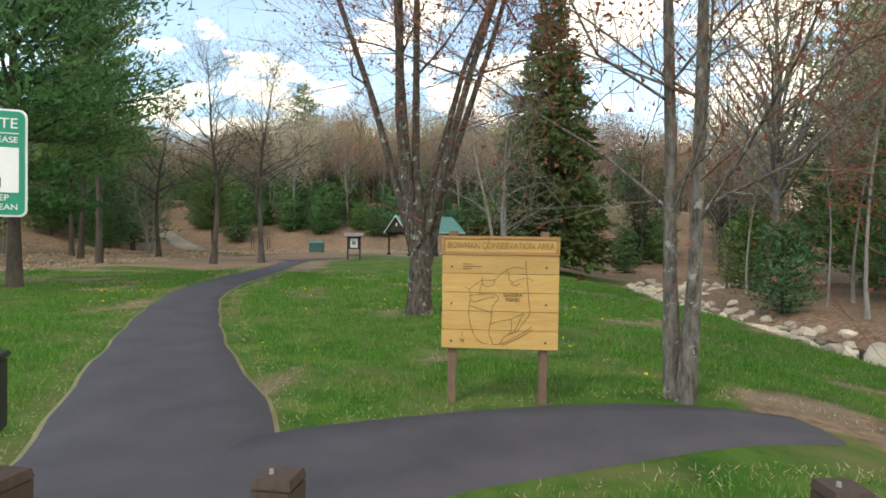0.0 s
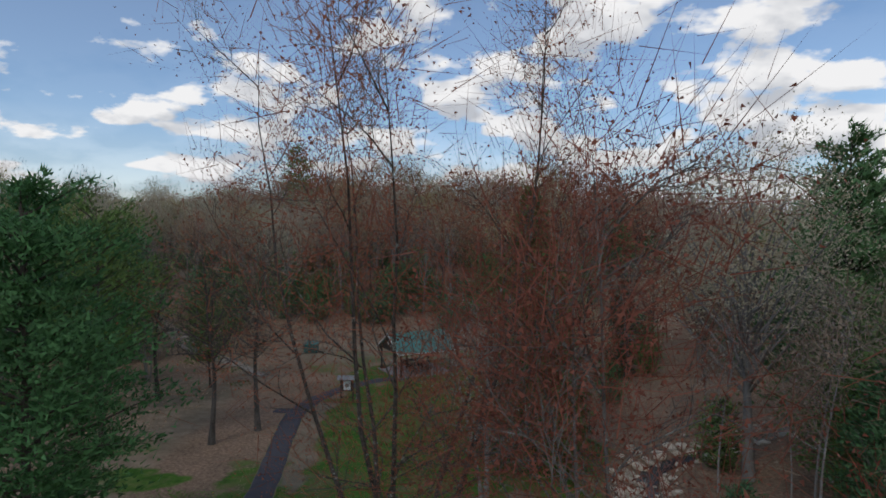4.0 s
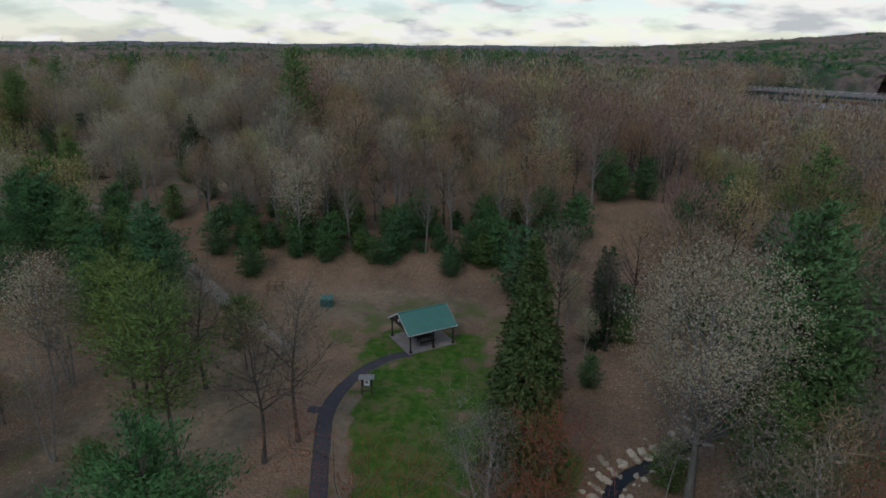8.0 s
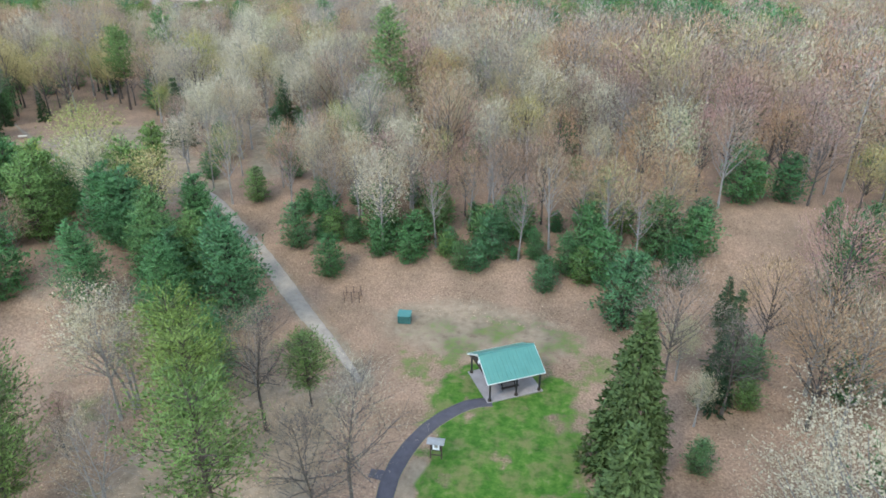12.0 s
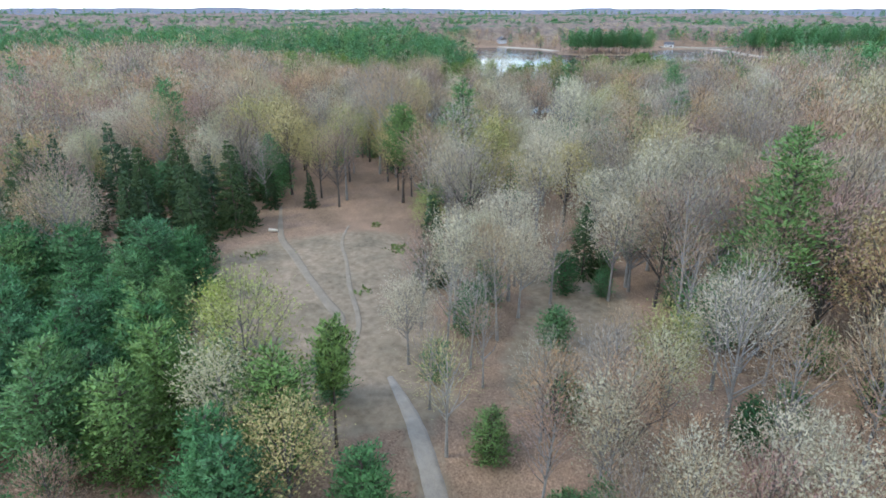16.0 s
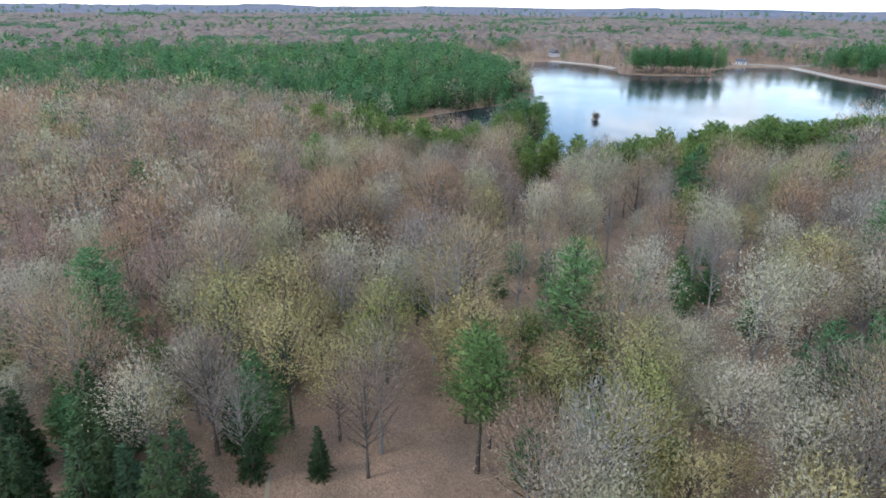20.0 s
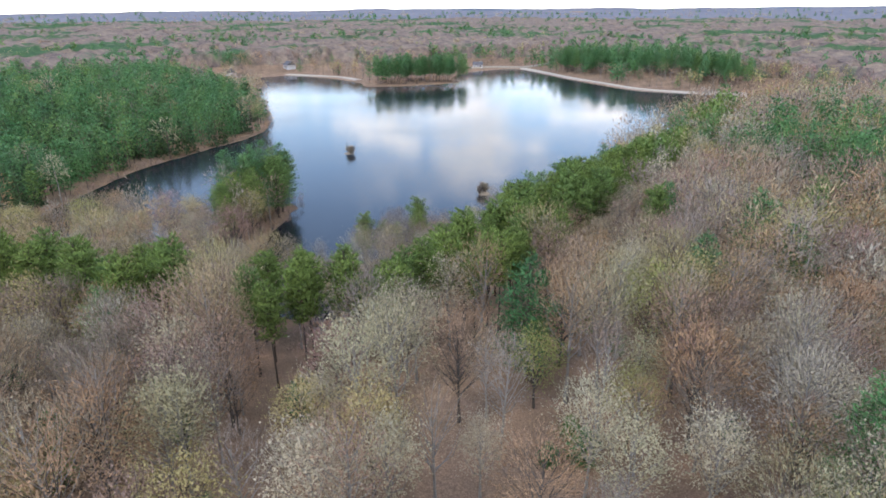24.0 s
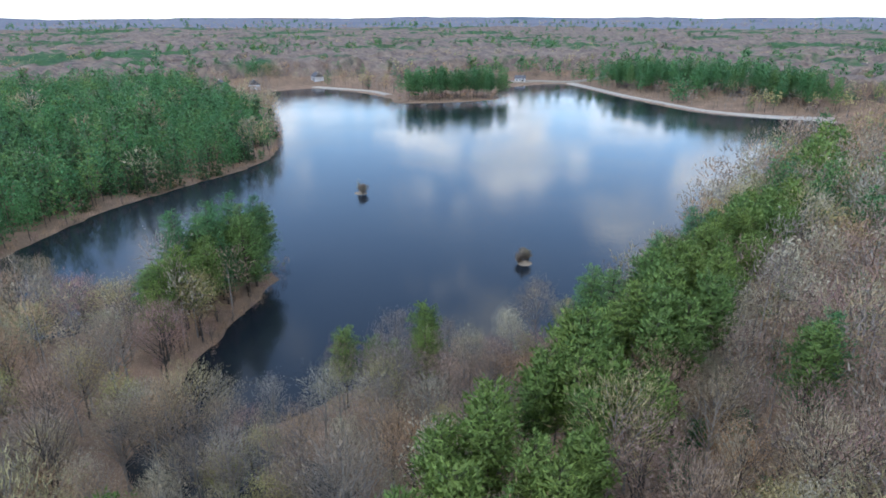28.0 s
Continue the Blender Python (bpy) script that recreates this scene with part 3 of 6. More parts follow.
def broadleaf(seed, h=14.0, trunk_r=0.17, crown=0.35, spread=0.36, limbs=24, twigs=800, twig=1.2, width=0.13, buds=300, bud=0.3, flat=1.0):
    """A full-grown woodland tree without leaves: upswept limbs in a rounded, lobed head of fine twigs and buds."""
    rng = np.random.default_rng(seed)
    mid = np.array([0, 0, h * (crown + 1) / 2])
    size = np.array([h * spread, h * spread, h * (1 - crown) / 2 * flat])
    lean = rng.normal(0, 0.02, 2)
    trunk = []
    for k in range(4):
        a, c = k / 4 * 0.8, (k + 1) / 4 * 0.8
        trunk.append((lean[0] * a * h, lean[1] * a * h, a * h - 0.15, lean[0] * c * h, lean[1] * c * h, c * h - 0.15, trunk_r * (1 - 0.95 * a) * (1.35 if k == 0 else 1), trunk_r * (1 - 0.95 * c)))
    wood, at, out_ = [], [], []
    per = twigs // limbs
    for k in range(limbs):
        zz = 1 - (k + 0.5) / limbs * 1.45
        flat_r = math.sqrt(max(0.05, 1 - zz * zz))
        az = k * 2.4 + rng.uniform(-0.4, 0.4)
        end = mid + np.array([math.cos(az) * flat_r, math.sin(az) * flat_r, zz]) * size * rng.uniform(0.72, 1.08)
        hor = math.hypot(end[0], end[1])
        zs = min(max(h * crown * 0.7, end[2] - 0.9 * hor - 0.12 * h), 0.72 * h)
        start = np.array([lean[0] * zs, lean[1] * zs, zs])
        bend = start + (end - start) * 0.5 + (0, 0, -0.06 * hor) + rng.normal(0, 0.25, 3)
        r0 = trunk_r * (1 - 0.95 * zs / h) * 0.62
        wood.append((*start, *bend, r0, r0 * 0.6))
        wood.append((*bend, *end, r0 * 0.6, 0.018))
        t = rng.uniform(0.25, 1.05, per)[:, None]
        spot = bend + (end - bend) * t + rng.normal(0, 0.05 * h, (per, 3)) * (1, 1, 0.7)
        at.append(spot)
        out_.append((end - mid) / np.linalg.norm(end - mid) + rng.normal(0, 0.45, (per, 3)) + (0, 0, 0.55))
    at, out_ = np.concatenate(at), np.concatenate(out_)
    long = blades(at, out_, np.full(len(at), twig), np.full(len(at), width), rng)
    pick = rng.integers(0, len(at), buds)
    leaf = blades(at[pick] + rng.normal(0, 0.5, (buds, 3)), rng.normal(size=(buds, 3)), np.full(buds, bud), np.full(buds, bud * 0.85), rng)
    return joined((0, frustums(trunk, 6)), (0, frustums(wood, 3))), joined((1, long), (1, leaf))


def pine(seed, h=20.0, trunk_r=0.24, crown=0.3, spread=0.2, gap=0.9, boughs=6, sprays=14, spray=0.75, rise=0.12, cone=0.9, sides=6, thin=0.42):
    """A white pine: bare lower trunk, level plumes of needles in open layers."""
    rng = np.random.default_rng(seed)
    trunk, wood, at, way = [], [], [], []
    n = 7
    lean = rng.normal(0, 0.02, 2)
    for k in range(n):
        a, c = k / n, (k + 1) / n
        trunk.append((lean[0] * a * h, lean[1] * a * h, a * h - 0.15, lean[0] * c * h, lean[1] * c * h, c * h - 0.15, trunk_r * (1 - 0.9 * a) * (1.3 if k == 0 else 1), trunk_r * (1 - 0.9 * c)))
    z = h * crown
    while z < h * 0.985:
        top = (z / h - crown) / (1 - crown)
        reach = h * spread * (1 - top) ** cone * rng.uniform(0.75, 1.15) + 0.35
        if top < 0.18:
            reach *= 0.55 + 2.5 * top
        a0 = rng.uniform(0, 6.283)
        for b in range(boughs if top < 0.8 else 4):
            a = a0 + b * 6.283 / boughs + rng.uniform(-0.35, 0.35)
            ln = reach * rng.uniform(0.6, 1.15)
            up_ = rise + 0.55 * top + rng.uniform(-0.08, 0.12)
            d = np.array([np.cos(a), np.sin(a), up_])
            p = np.array([lean[0] * z, lean[1] * z, z + rng.uniform(-0.3, 0.3)])
            wood.append((*p, *(p + d * ln), 0.02 + 0.012 * ln, 0.012))
            m = max(4, int(sprays * ln / (h * spread)))
            t = rng.uniform(0.25, 1.05, m)
            at.append(p + d * (ln * t)[:, None] + rng.normal(0, 0.13 * ln + 0.05, (m, 3)) * (1, 1, 0.35))
            way.append(d * 0.7 + rng.normal(0, 0.75, (m, 3)) * (1, 1, 0.45) + (0, 0, 0.35))
        z += gap * rng.uniform(0.7, 1.25) * (1 - 0.35 * top)
    at, way = np.concatenate(at), np.concatenate(way)
    return joined((0, frustums(trunk, sides)), (0, frustums(wood, 3))), joined((1, blades(at, way, np.full(len(at), spray), np.full(len(at), spray * thin), rng)))


def spruce(seed, h=15.0, trunk_r=0.22, spread=0.2, crown=0.04, layers=26, boughs=9, sprays=9, spray=0.6, droop=-0.22):
    """A dense cone of drooping boughs."""
    rng = np.random.default_rng(seed)
    at, way = [], []
    for k in range(layers):
        top = (k + rng.uniform(0, 0.8)) / layers
        z = h * (crown + (1 - crown) * top)
        reach = h * spread * (1 - top) ** 0.85 * rng.uniform(0.85, 1.1) + 0.15
        nb = max(4, int(boughs * (1 - 0.5 * top)))
        for b in range(nb):
            a = rng.uniform(0, 6.283)
            ln = reach * rng.uniform(0.7, 1.12)
            d = np.array([np.cos(a), np.sin(a), droop + 0.6 * top])
            m = max(3, int(sprays * ln / (h * spread) + 1))
            t = rng.uniform(0.35, 1.0, m)
            at.append(np.array([0, 0, z]) + d * (ln * t)[:, None] + rng.normal(0, 0.1, (m, 3)))
            way.append(d + rng.normal(0, 0.45, (m, 3)) + (0, 0, -0.1))
    at, way = np.concatenate(at), np.concatenate(way)
    at[:, 2] = np.maximum(at[:, 2], 0.12)
    trunk = [(0, 0, -0.15, 0, 0, h * 0.9, trunk_r, 0.03)]
    return joined((0, frustums(trunk, 6))), joined((1, blades(at, way, np.full(len(at), spray), np.full(len(at), spray * 0.6), rng)))


def unit(a):
    return a / (np.linalg.norm(a, axis=1, keepdims=True) + 1e-9)


def rounded(v, f):
    """Faces turned outwards and soft normals, so that small leaves shade together as one crown."""
    lo, hi = np.percentile(v, 3, axis=0), np.percentile(v, 97, axis=0)
    mid, half = (lo + hi) / 2, (hi - lo) / 2 + 0.1
    mid[2] = lo[2] + 0.6 * half[2]
    out_ = unit((v - mid) / half**2)
    face = unit(np.cross(v[f[:, 1]] - v[f[:, 0]], v[f[:, 2]] - v[f[:, 0]]))
    away = (face * out_[f[:, 0]]).sum(1) < 0
    f = f.copy()
    f[away] = f[away][:, ::-1]
    face[away] *= -1
    own = np.zeros_like(v)
    for k in range(3):
        own[f[:, k]] += face
    return f, unit(out_ + 0.75 * unit(own) + (0, 0, 0.15))


def plant_mesh(name, arrays, mats):
    v, f, i = arrays
    if len(mats) == 1:
        return mesh_from(name, v, f, mats, i)
    f, nrm = rounded(v, f)
    return mesh_from(name, v, f, mats, i, normals=nrm)


class Kind:
    """One tree shape: its meshes, words and material set, to be set out many times."""

    def __init__(self, arrays, name, label, bark, crown_mat, group):
        self.arrays, self.name, self.label, self.bark, self.crown_mat, self.group = arrays, name, label, bark, crown_mat, group
        self.meshes = None

    def plant(self, x, y, scale=1.0, turn=None, label="", sink=0.0):
        if self.meshes is None:
            self.meshes = [plant_mesh(self.name + part_, a, mats) for part_, a, mats in zip((" trunk", " crown"), self.arrays, ((self.bark,), (self.bark if self.crown_mat in NEEDLED else TWIG_WOOD, self.crown_mat)))]
        e = new(self.name)
        e.empty_display_size = 0.5
        e.matrix_world = pose(x, y, height(x, y) - sink, 0, 0, random.uniform(0, 360) if turn is None else turn) @ Matrix.Scale(scale, 4)
        for part_, me in zip(("trunk", "crown"), self.meshes):
            o = new(part_, me)
            o.parent = e
        return tagged(e, label or self.label, "tree", self.group)

    def rise_to(self, x, y, top, label="", turn=None):
        """Planted so that its crown ends at the height top."""
        tall = max(float(a[0][:, 2].max()) for a in self.arrays)
        return self.plant(x, y, (top - height(x, y)) / tall, turn, label)


TWIG_WOOD = grained("twig wood", (0.075, 0.064, 0.055), (0.165, 0.145, 0.128), 2, 12, 0.95, 0.1, bump=0, vary=0.25)
NEEDLED = (NEEDLES, DARK_NEEDLES, OLIVE_NEEDLES, TAWNY_NEEDLES)
BARE = [Kind(broadleaf(10 + k, h, 0.17, cr, sp, nl, nt, tw, wd, nb, 0.16), "slender_tree" if k == 3 else "bare_tree", lb, bk, TWIGS, "bare woodland trees")
        for k, (h, cr, sp, nl, nt, tw, wd, nb, lb, bk) in enumerate([
            (15, 0.36, 0.27, 30, 2100, 0.62, 0.06, 420, "bare grey broadleaf tree with brown swelling buds in the woods", BARK),
            (16.5, 0.42, 0.235, 30, 2000, 0.64, 0.06, 420, "tall bare broadleaf tree with a twiggy tan crown in the woods", PALE_BARK),
            (13.5, 0.32, 0.31, 30, 2100, 0.6, 0.06, 420, "spreading bare broadleaf tree with pale limbs and a brown twiggy crown", PALE_BARK),
            (15, 0.38, 0.18, 26, 1300, 0.6, 0.05, 240, "thin bare woodland tree with pale grey limbs", PALE_BARK)])]
PALE = [Kind(broadleaf(20 + k, h, 0.17, 0.36, 0.225, 24, 1100, 0.55, 0.06, 2000, 0.19), "budding_tree", "broadleaf tree with pale cream opening leaves on grey limbs", PALE_BARK, PALE_BUDS, "pale budding trees") for k, h in enumerate((12, 14))]
YELLOW = [Kind(broadleaf(30 + k, h, 0.16, 0.34, 0.265, 24, 1100, 0.55, 0.06, 2000, 0.20), "oak_tree", "oak with yellow-green young leaves and a grey trunk", BARK, YELLOW_BUDS, "young-leaved oaks") for k, h in enumerate((11, 13))]
RUSTY = [Kind(broadleaf(35 + k, h, 0.16, 0.33, 0.285, 28, 1900, 0.57, 0.06, 650, 0.17), "maple_tree", "maple with rust-red swelling buds in the woods", BARK, PINK_BUDS, "reddish budding maples") for k, h in enumerate((13, 15))]
PINES = [Kind(pine(40 + k, h, 0.24, cr, sp, 0.85, 7, 78, 0.44, cone=0.72, thin=0.38), "white_pine", "tall white pine with layered blue-green needles and a dark trunk", PINE_BARK, NEEDLES, "white pines")
         for k, (h, cr, sp) in enumerate([(18, 0.20, 0.28), (15, 0.10, 0.33), (20, 0.30, 0.25)])]
YOUNG = [Kind(pine(50 + k, h, 0.1, 0.03, sp, 0.42, 8, 42, 0.36, cone=0.7, thin=0.42), "young_pine", "young bushy white pine green to the ground", PINE_BARK, NEEDLES, "young pines") for k, (h, sp) in enumerate(((5, 0.5), (7, 0.42)))]
PITCH = [Kind(pine(60 + k, h, 0.17, 0.5, 0.15, 0.6, 7, 54, 0.44, rise=0.3, cone=0.5, thin=0.42), "pitch_pine", "slender olive-green pine with a bare trunk near the pond", PINE_BARK, OLIVE_NEEDLES, "pitch pines by the pond") for k, h in enumerate((14.5, 17))]
SPRUCES = [Kind(spruce(70 + k, h, 0.2, sp, boughs=18, sprays=24, spray=0.42), "spruce_tree", "dark green conical spruce with drooping boughs", PINE_BARK, DARK_NEEDLES, "spruces") for k, (h, sp) in enumerate([(15, 0.24), (13, 0.22)])]

WEST = [Kind(pine(45 + k, 9.5, 0.17, 0.05, sp, 0.5, 8, 66, 0.4, cone=0.5, thin=0.4), "white_pine", "broad bushy white pine with soft blue-green boughs", PINE_BARK, NEEDLES, "bushy pines by the clearing") for k, sp in enumerate((0.34, 0.4))]
BRIGHT = Kind(broadleaf(38, 8.5, 0.08, 0.15, 0.2, 22, 700, 0.45, 0.05, 2600, 0.2), "sapling", "bright yellow-green sapling in young leaf", BARK, foliage("bright young leaves", [(0.0, (0.30, 0.36, 0.07)), (1.0, (0.36, 0.40, 0.09))], 0.6, 0.4, 0.3), "")
LONE = Kind(pine(201, 16.0, 0.24, 0.42, 0.22, 0.7, 8, 60, 0.45, rise=0.3, cone=0.35, thin=0.42), "pitch_pine", "round-headed pine alone on the leafy forest floor", PINE_BARK, OLIVE_NEEDLES, "lone pitch pines")
LUSH = Kind(pine(155, 14.0, 0.22, 0.07, 0.33, 0.62, 8, 110, 0.4, cone=0.7, thin=0.4), "white_pine", "full lush white pine green almost to the ground", PINE_BARK, NEEDLES, "lush park pines")

# ---- trees that stand out, by plan and height of the tip ----
MARKED = [
    (PALE[1], -63.8, 106.0, 22.8, "slim tree with pinkish cream buds beside the clearing"), (PALE[0], -64.4, 97.2, 21.1, "grey-limbed tree with pale buds beside the clearing"),
    (BARE[3], -61.5, 93.0, 19.5, ""), (BARE[3], -67.0, 100.5, 19.0, ""), (BARE[3], -58.5, 97.5, 20.5, ""), (SPRUCES[1], -73.9, 103.2, 18.8, "slender dark spruce at the edge of a clearing"),
    (SPRUCES[0], -61.2, 118.1, 17.4, "broad dark spruce at the edge of a glade"), (PALE[1], -54.9, 113.9, 22.2, ""), (RUSTY[1], -50.3, 116.6, 23.8, ""), (YOUNG[1], -56.0, 114.2, 11.2, ""),
    (PINES[1], -76.8, 176.3, 25.0, "lone white pine rising from bare woods"), (PINES[1], -77.1, 161.1, 24.0, "lone white pine rising from bare woods"), (PINES[1], -104.2, 142.0, 28.0, "tall lone white pine rising from bare woods"),
    (LONE, -101.2, 122.8, 25.6, ""), (LUSH, -119.2, 108.0, 19.8, "dense dark pine at the head of the clearing"), (SPRUCES[1], -112.0, 110.7, 13.2, "dense low spruce over leaf litter"),
    (YELLOW[1], -120.4, 112.2, 25.0, "slim oak with yellow-green young leaves"), (YELLOW[1], -120.4, 125.7, 23.5, ""), (PALE[1], -125.3, 130.5, 25.9, ""), (YELLOW[1], -128.3, 110.4, 26.5, ""), (PALE[1], -131.0, 127.6, 26.8, ""),
    (PALE[1], -101.7, 153.4, 27.5, ""), (YELLOW[0], -88.3, 129.3, 22.8, ""), (YELLOW[0], -97.7, 130.9, 23.0, ""), (YELLOW[1], -93.2, 138.7, 24.6, ""), (PALE[0], -88.2, 142.0, 19.5, ""), (PALE[0], -92.0, 126.0, 20.0, ""),
    (BRIGHT, -78.0, 76.6, 15.2, "bright yellow-green sapling at the clearing edge"), (PITCH[0], -57.3, 75.7, 18.8, "small-headed dark pine beside the track"), (YELLOW[1], -52.5, 68.5, 18.5, "tan and yellow young-leaved oak beside the track"),
    (RUSTY[0], -62.0, 57.0, 15.5, "spreading rusty-budded maple with pale limbs"), (PALE[1], -39.2, 85.5, 18.5, ""), (PALE[1], -38.2, 92.7, 19.5, ""), (PALE[1], -25.8, 86.7, 20.5, ""), (BARE[1], -25.9, 100.0, 23.5, ""), (PALE[0], -26.9, 78.0, 18.0, ""),
    (LUSH, -40.6, 117.5, 19.5, "bright full pine among bare woods"), (BARE[3], -54.0, 90.0, 16.5, ""), (BARE[3], -46.0, 88.0, 17.5, ""), (PALE[1], -32.0, 84.0, 19.0, ""), (BARE[3], -43.0, 94.5, 18.5, ""),
    (RUSTY[1], -6.8, 96.4, 20.2, "broad maple with rust-red buds behind the shelter"), (RUSTY[0], 5.0, 95.9, 22.4, "broad maple with tan buds behind the shelter"), (RUSTY[1], 21.5, 122.9, 24.3, ""), (BARE[3], -15.3, 89.8, 21.4, "pale many-limbed bare tree behind the shelter"),
    (BARE[3], -35.0, 81.5, 17.0, ""), (BARE[3], -21.5, 87.0, 18.5, ""), (BARE[3], -10.5, 88.0, 19.0, ""), (BARE[3], -1.5, 89.5, 19.5, ""), (PALE[0], -28.5, 90.0, 19.0, ""), (RUSTY[0], -18.5, 98.0, 20.5, ""), (RUSTY[0], 13.0, 100.5, 21.5, ""),
    (PINES[1], -122.1, 206.0, 27.2, "lone white pine rising from bare woods"), (PALE[1], -136.0, 211.1, 24.5, ""), (BARE[1], -142.5, 197.3, 25.5, ""), (RUSTY[1], -164.3, 194.5, 24.0, ""), (PITCH[0], -131.0, 219.9, 24.4, ""), (YELLOW[1], -103.7, 220.1, 27.0, ""),
    (RUSTY[0], -118.5, 211.3, 26.0, "orange-tan budding maple in bare woods"), (PINES[1], -93.6, 247.0, 28.8, "bright white pine rising from bare woods"), (LUSH, -88.0, 243.0, 25.0, "bright white pine rising from bare woods"), (PALE[1], -104.8, 180.7, 26.0, ""), (PALE[1], -109.2, 185.5, 26.0, ""),
    (BARE[1], -99.1, 195.2, 23.5, ""), (PALE[0], -137.9, 180.1, 21.5, ""), (YELLOW[1], -107.5, 215.4, 26.0, ""), (PITCH[1], -134.2, 254.8, 23.2, ""), (PITCH[1], -112.1, 257.5, 24.5, ""),
    (LUSH, 23.3, 43.7, 21.0, "tall full white pine above the stream"), (LUSH, 34.7, 91.2, 13.4, ""), (LUSH, 28.7, 93.2, 10.6, ""), (SPRUCES[1], 14.1, 74.4, 6.6, "low dark conifer over leaf litter"), (LUSH, -37.4, 60.4, 15.1, ""), (LUSH, -34.3, 51.2, 9.3, ""),
    (YOUNG[1], -32.1, 73.0, 7.3, ""), (YOUNG[1], -16.5, 77.5, 6.0, ""), (YOUNG[1], -5.7, 75.9, 6.0, ""), (YOUNG[1], 3.4, 71.8, 10.1, "full young pine at the clearing's corner"),
    *((BARE[3], -42 + 3.6 * k, 82.5 + 2.2 * math.sin(k * 1.9), 16.5 + 1.6 * math.sin(k * 2.7), "") for k in range(15)), *((RUSTY[k % 2], -44 + 5.2 * k, 86.5 + 1.6 * math.sin(k * 1.3), 18.0 + math.sin(k * 2.1), "") for k in range(11)),
    *((BARE[3] if k % 3 else PALE[0], x, y, t_, "") for k, (x, y, t_) in enumerate(((-62, 88, 17.5), (-66, 93.5, 19), (-69.5, 97, 18), (-60, 103, 20), (-57, 91.5, 18), (-63, 101, 19.5), (-68.5, 106, 18.5), (-59.5, 108.5, 20), (-66, 110, 20.5), (-70.5, 110.5, 19.5), (-55.5, 84.5, 17), (-51, 82, 18)))),
    *((YOUNG[1], x, y, t_, "") for x, y, t_ in ((-61.5, 96.5, 13.5), (-65, 103.5, 13), (-60, 112, 13), (-58, 88, 11.5), (-48, 84, 11), (-34, 79, 8), (-28, 82, 9))),
    *((YOUNG[k % 2], -40 + 2.15 * k, 83.0 + 4.5 * math.sin(k * 2.9), 8.2 + 1.6 * math.sin(k * 1.1) + 0.18 * (83 + 4.5 * math.sin(k * 2.9) - 80), "") for k in range(25)),
    *((YOUNG[0], -36 + 4.3 * k, 79.0 + 1.5 * math.sin(k * 2.3), 5.6 + 1.2 * math.sin(k * 1.7), "") for k in range(9)),
]
marks = np.array([(q[1], q[2]) for q in MARKED])

# ---- the woods, set out by zones of the plan ----
rng = np.random.default_rng(5)
cell = 4.8
cx, cy = np.meshgrid(np.arange(-600, 170, cell), np.arange(8, 470, cell))
px = (cx + rng.uniform(-2.2, 2.2, cx.shape)).ravel()
py = (cy + rng.uniform(-2.2, 2.2, cx.shape)).ravel()
FLIGHT = [(0, 10), (-4, 40), (-30, 75), (-72, 101.8), (-99.1, 131.9), (-126.5, 175.2), (-154, 222.8)]
d_lake = signed(px, py, SHORE_LINE)
keep = (d_lake > 1.2) & ((signed(px, py, CLEARING) > 1.5) | (px < -106) & (py > 106)) & (signed(px, py, GLADE) > 1) & ~inside(px, py, PARK) & ~inside(px, py, OPEN_WOOD) & ~inside(px, py, HOLLOW)
keep &= (line_distance(px, py, TRACK) > 3.5) & (line_distance(px, py, STREAM) > 2.5)
keep &= (py > 20) | (px > 13)
keep &= ~inside(px, py, [(4.5, 0), (30, 0), (29, 52), (20, 58), (11, 62), (4.5, 60)])
keep &= ~((np.hypot(px, py) > 215) & (np.hypot(px, py) < 400) & (np.abs(np.arctan2(px, py) - 0.455) < 0.10))
keep &= (px < 0.68 * py + 16) & ((px > -120) | (py > 58 - 0.1 * (px + 120))) & ((px > -62) | (py > 34))
keep &= np.min(np.hypot(px[:, None] - marks[:, 0], py[:, None] - marks[:, 1]), axis=1) > 3.4
px, py, d_lake = px[keep], py[keep], d_lake[keep]
d_fly = line_distance(px, py, FLIGHT)
u = rng.uniform(size=len(px))
clump = 0.16 * ripple(px, py, 95, 0.7) + 0.12 * ripple(px, py, 41, 2.0)
hue = np.clip(u * 0.8 + 0.1 + clump, 0, 1)
kinds = np.where(hue < 0.14, "yellow", np.where(hue < 0.30, "pale", np.where(hue < 0.70, "bare", "rusty"))).astype(object)
w2 = rng.uniform(size=len(px))
kinds[w2 < 0.17] = "young"
kinds[(w2 > 0.17) & (w2 < 0.187)] = "pine"


def zone(mask, **shares):
    """Inside a zone, trees by other shares; what is left over stays away."""
    v = rng.uniform(size=len(px))
    at = 0.0
    kinds[mask] = ""
    for name, share in shares.items():
        kinds[mask & (v >= at) & (v < at + share)] = name
        at += share


belt = line_distance(px, py, [(-235, 180), (-215, 184), (-186, 190), (-175, 192.5), (-164, 197), (-151, 198), (-144, 201), (-139.5, 212), (-134.5, 228), (-132, 245), (-131, 258), (-128.5, 286), (-122, 321), (-112, 384), (-99, 445)])
zone(line_distance(px, py, [(-78, 110), (-102, 140), (-122, 168)]) < 24, bare=0.17, yellow=0.09, pale=0.14, young=0.2, rusty=0.05, pine=0.01)
zone((line_distance(px, py, [(-118, 166), (-125, 190)]) < 26) & (belt > 8), slim=0.16, yellow=0.05, pale=0.09, young=0.12, rusty=0.04)
zone(inside(px, py, [(-50, 45), (-103.1, 44), (-115, 66.5), (-97, 84.5), (-79, 76), (-66, 73), (-57, 65)]), west=0.88, bare=0.03)
zone(inside(px, py, [(-97, 84.5), (-123.8, 66.3), (-150.4, 76.2), (-124.5, 96.1), (-109.7, 100)]), spruce=0.8)
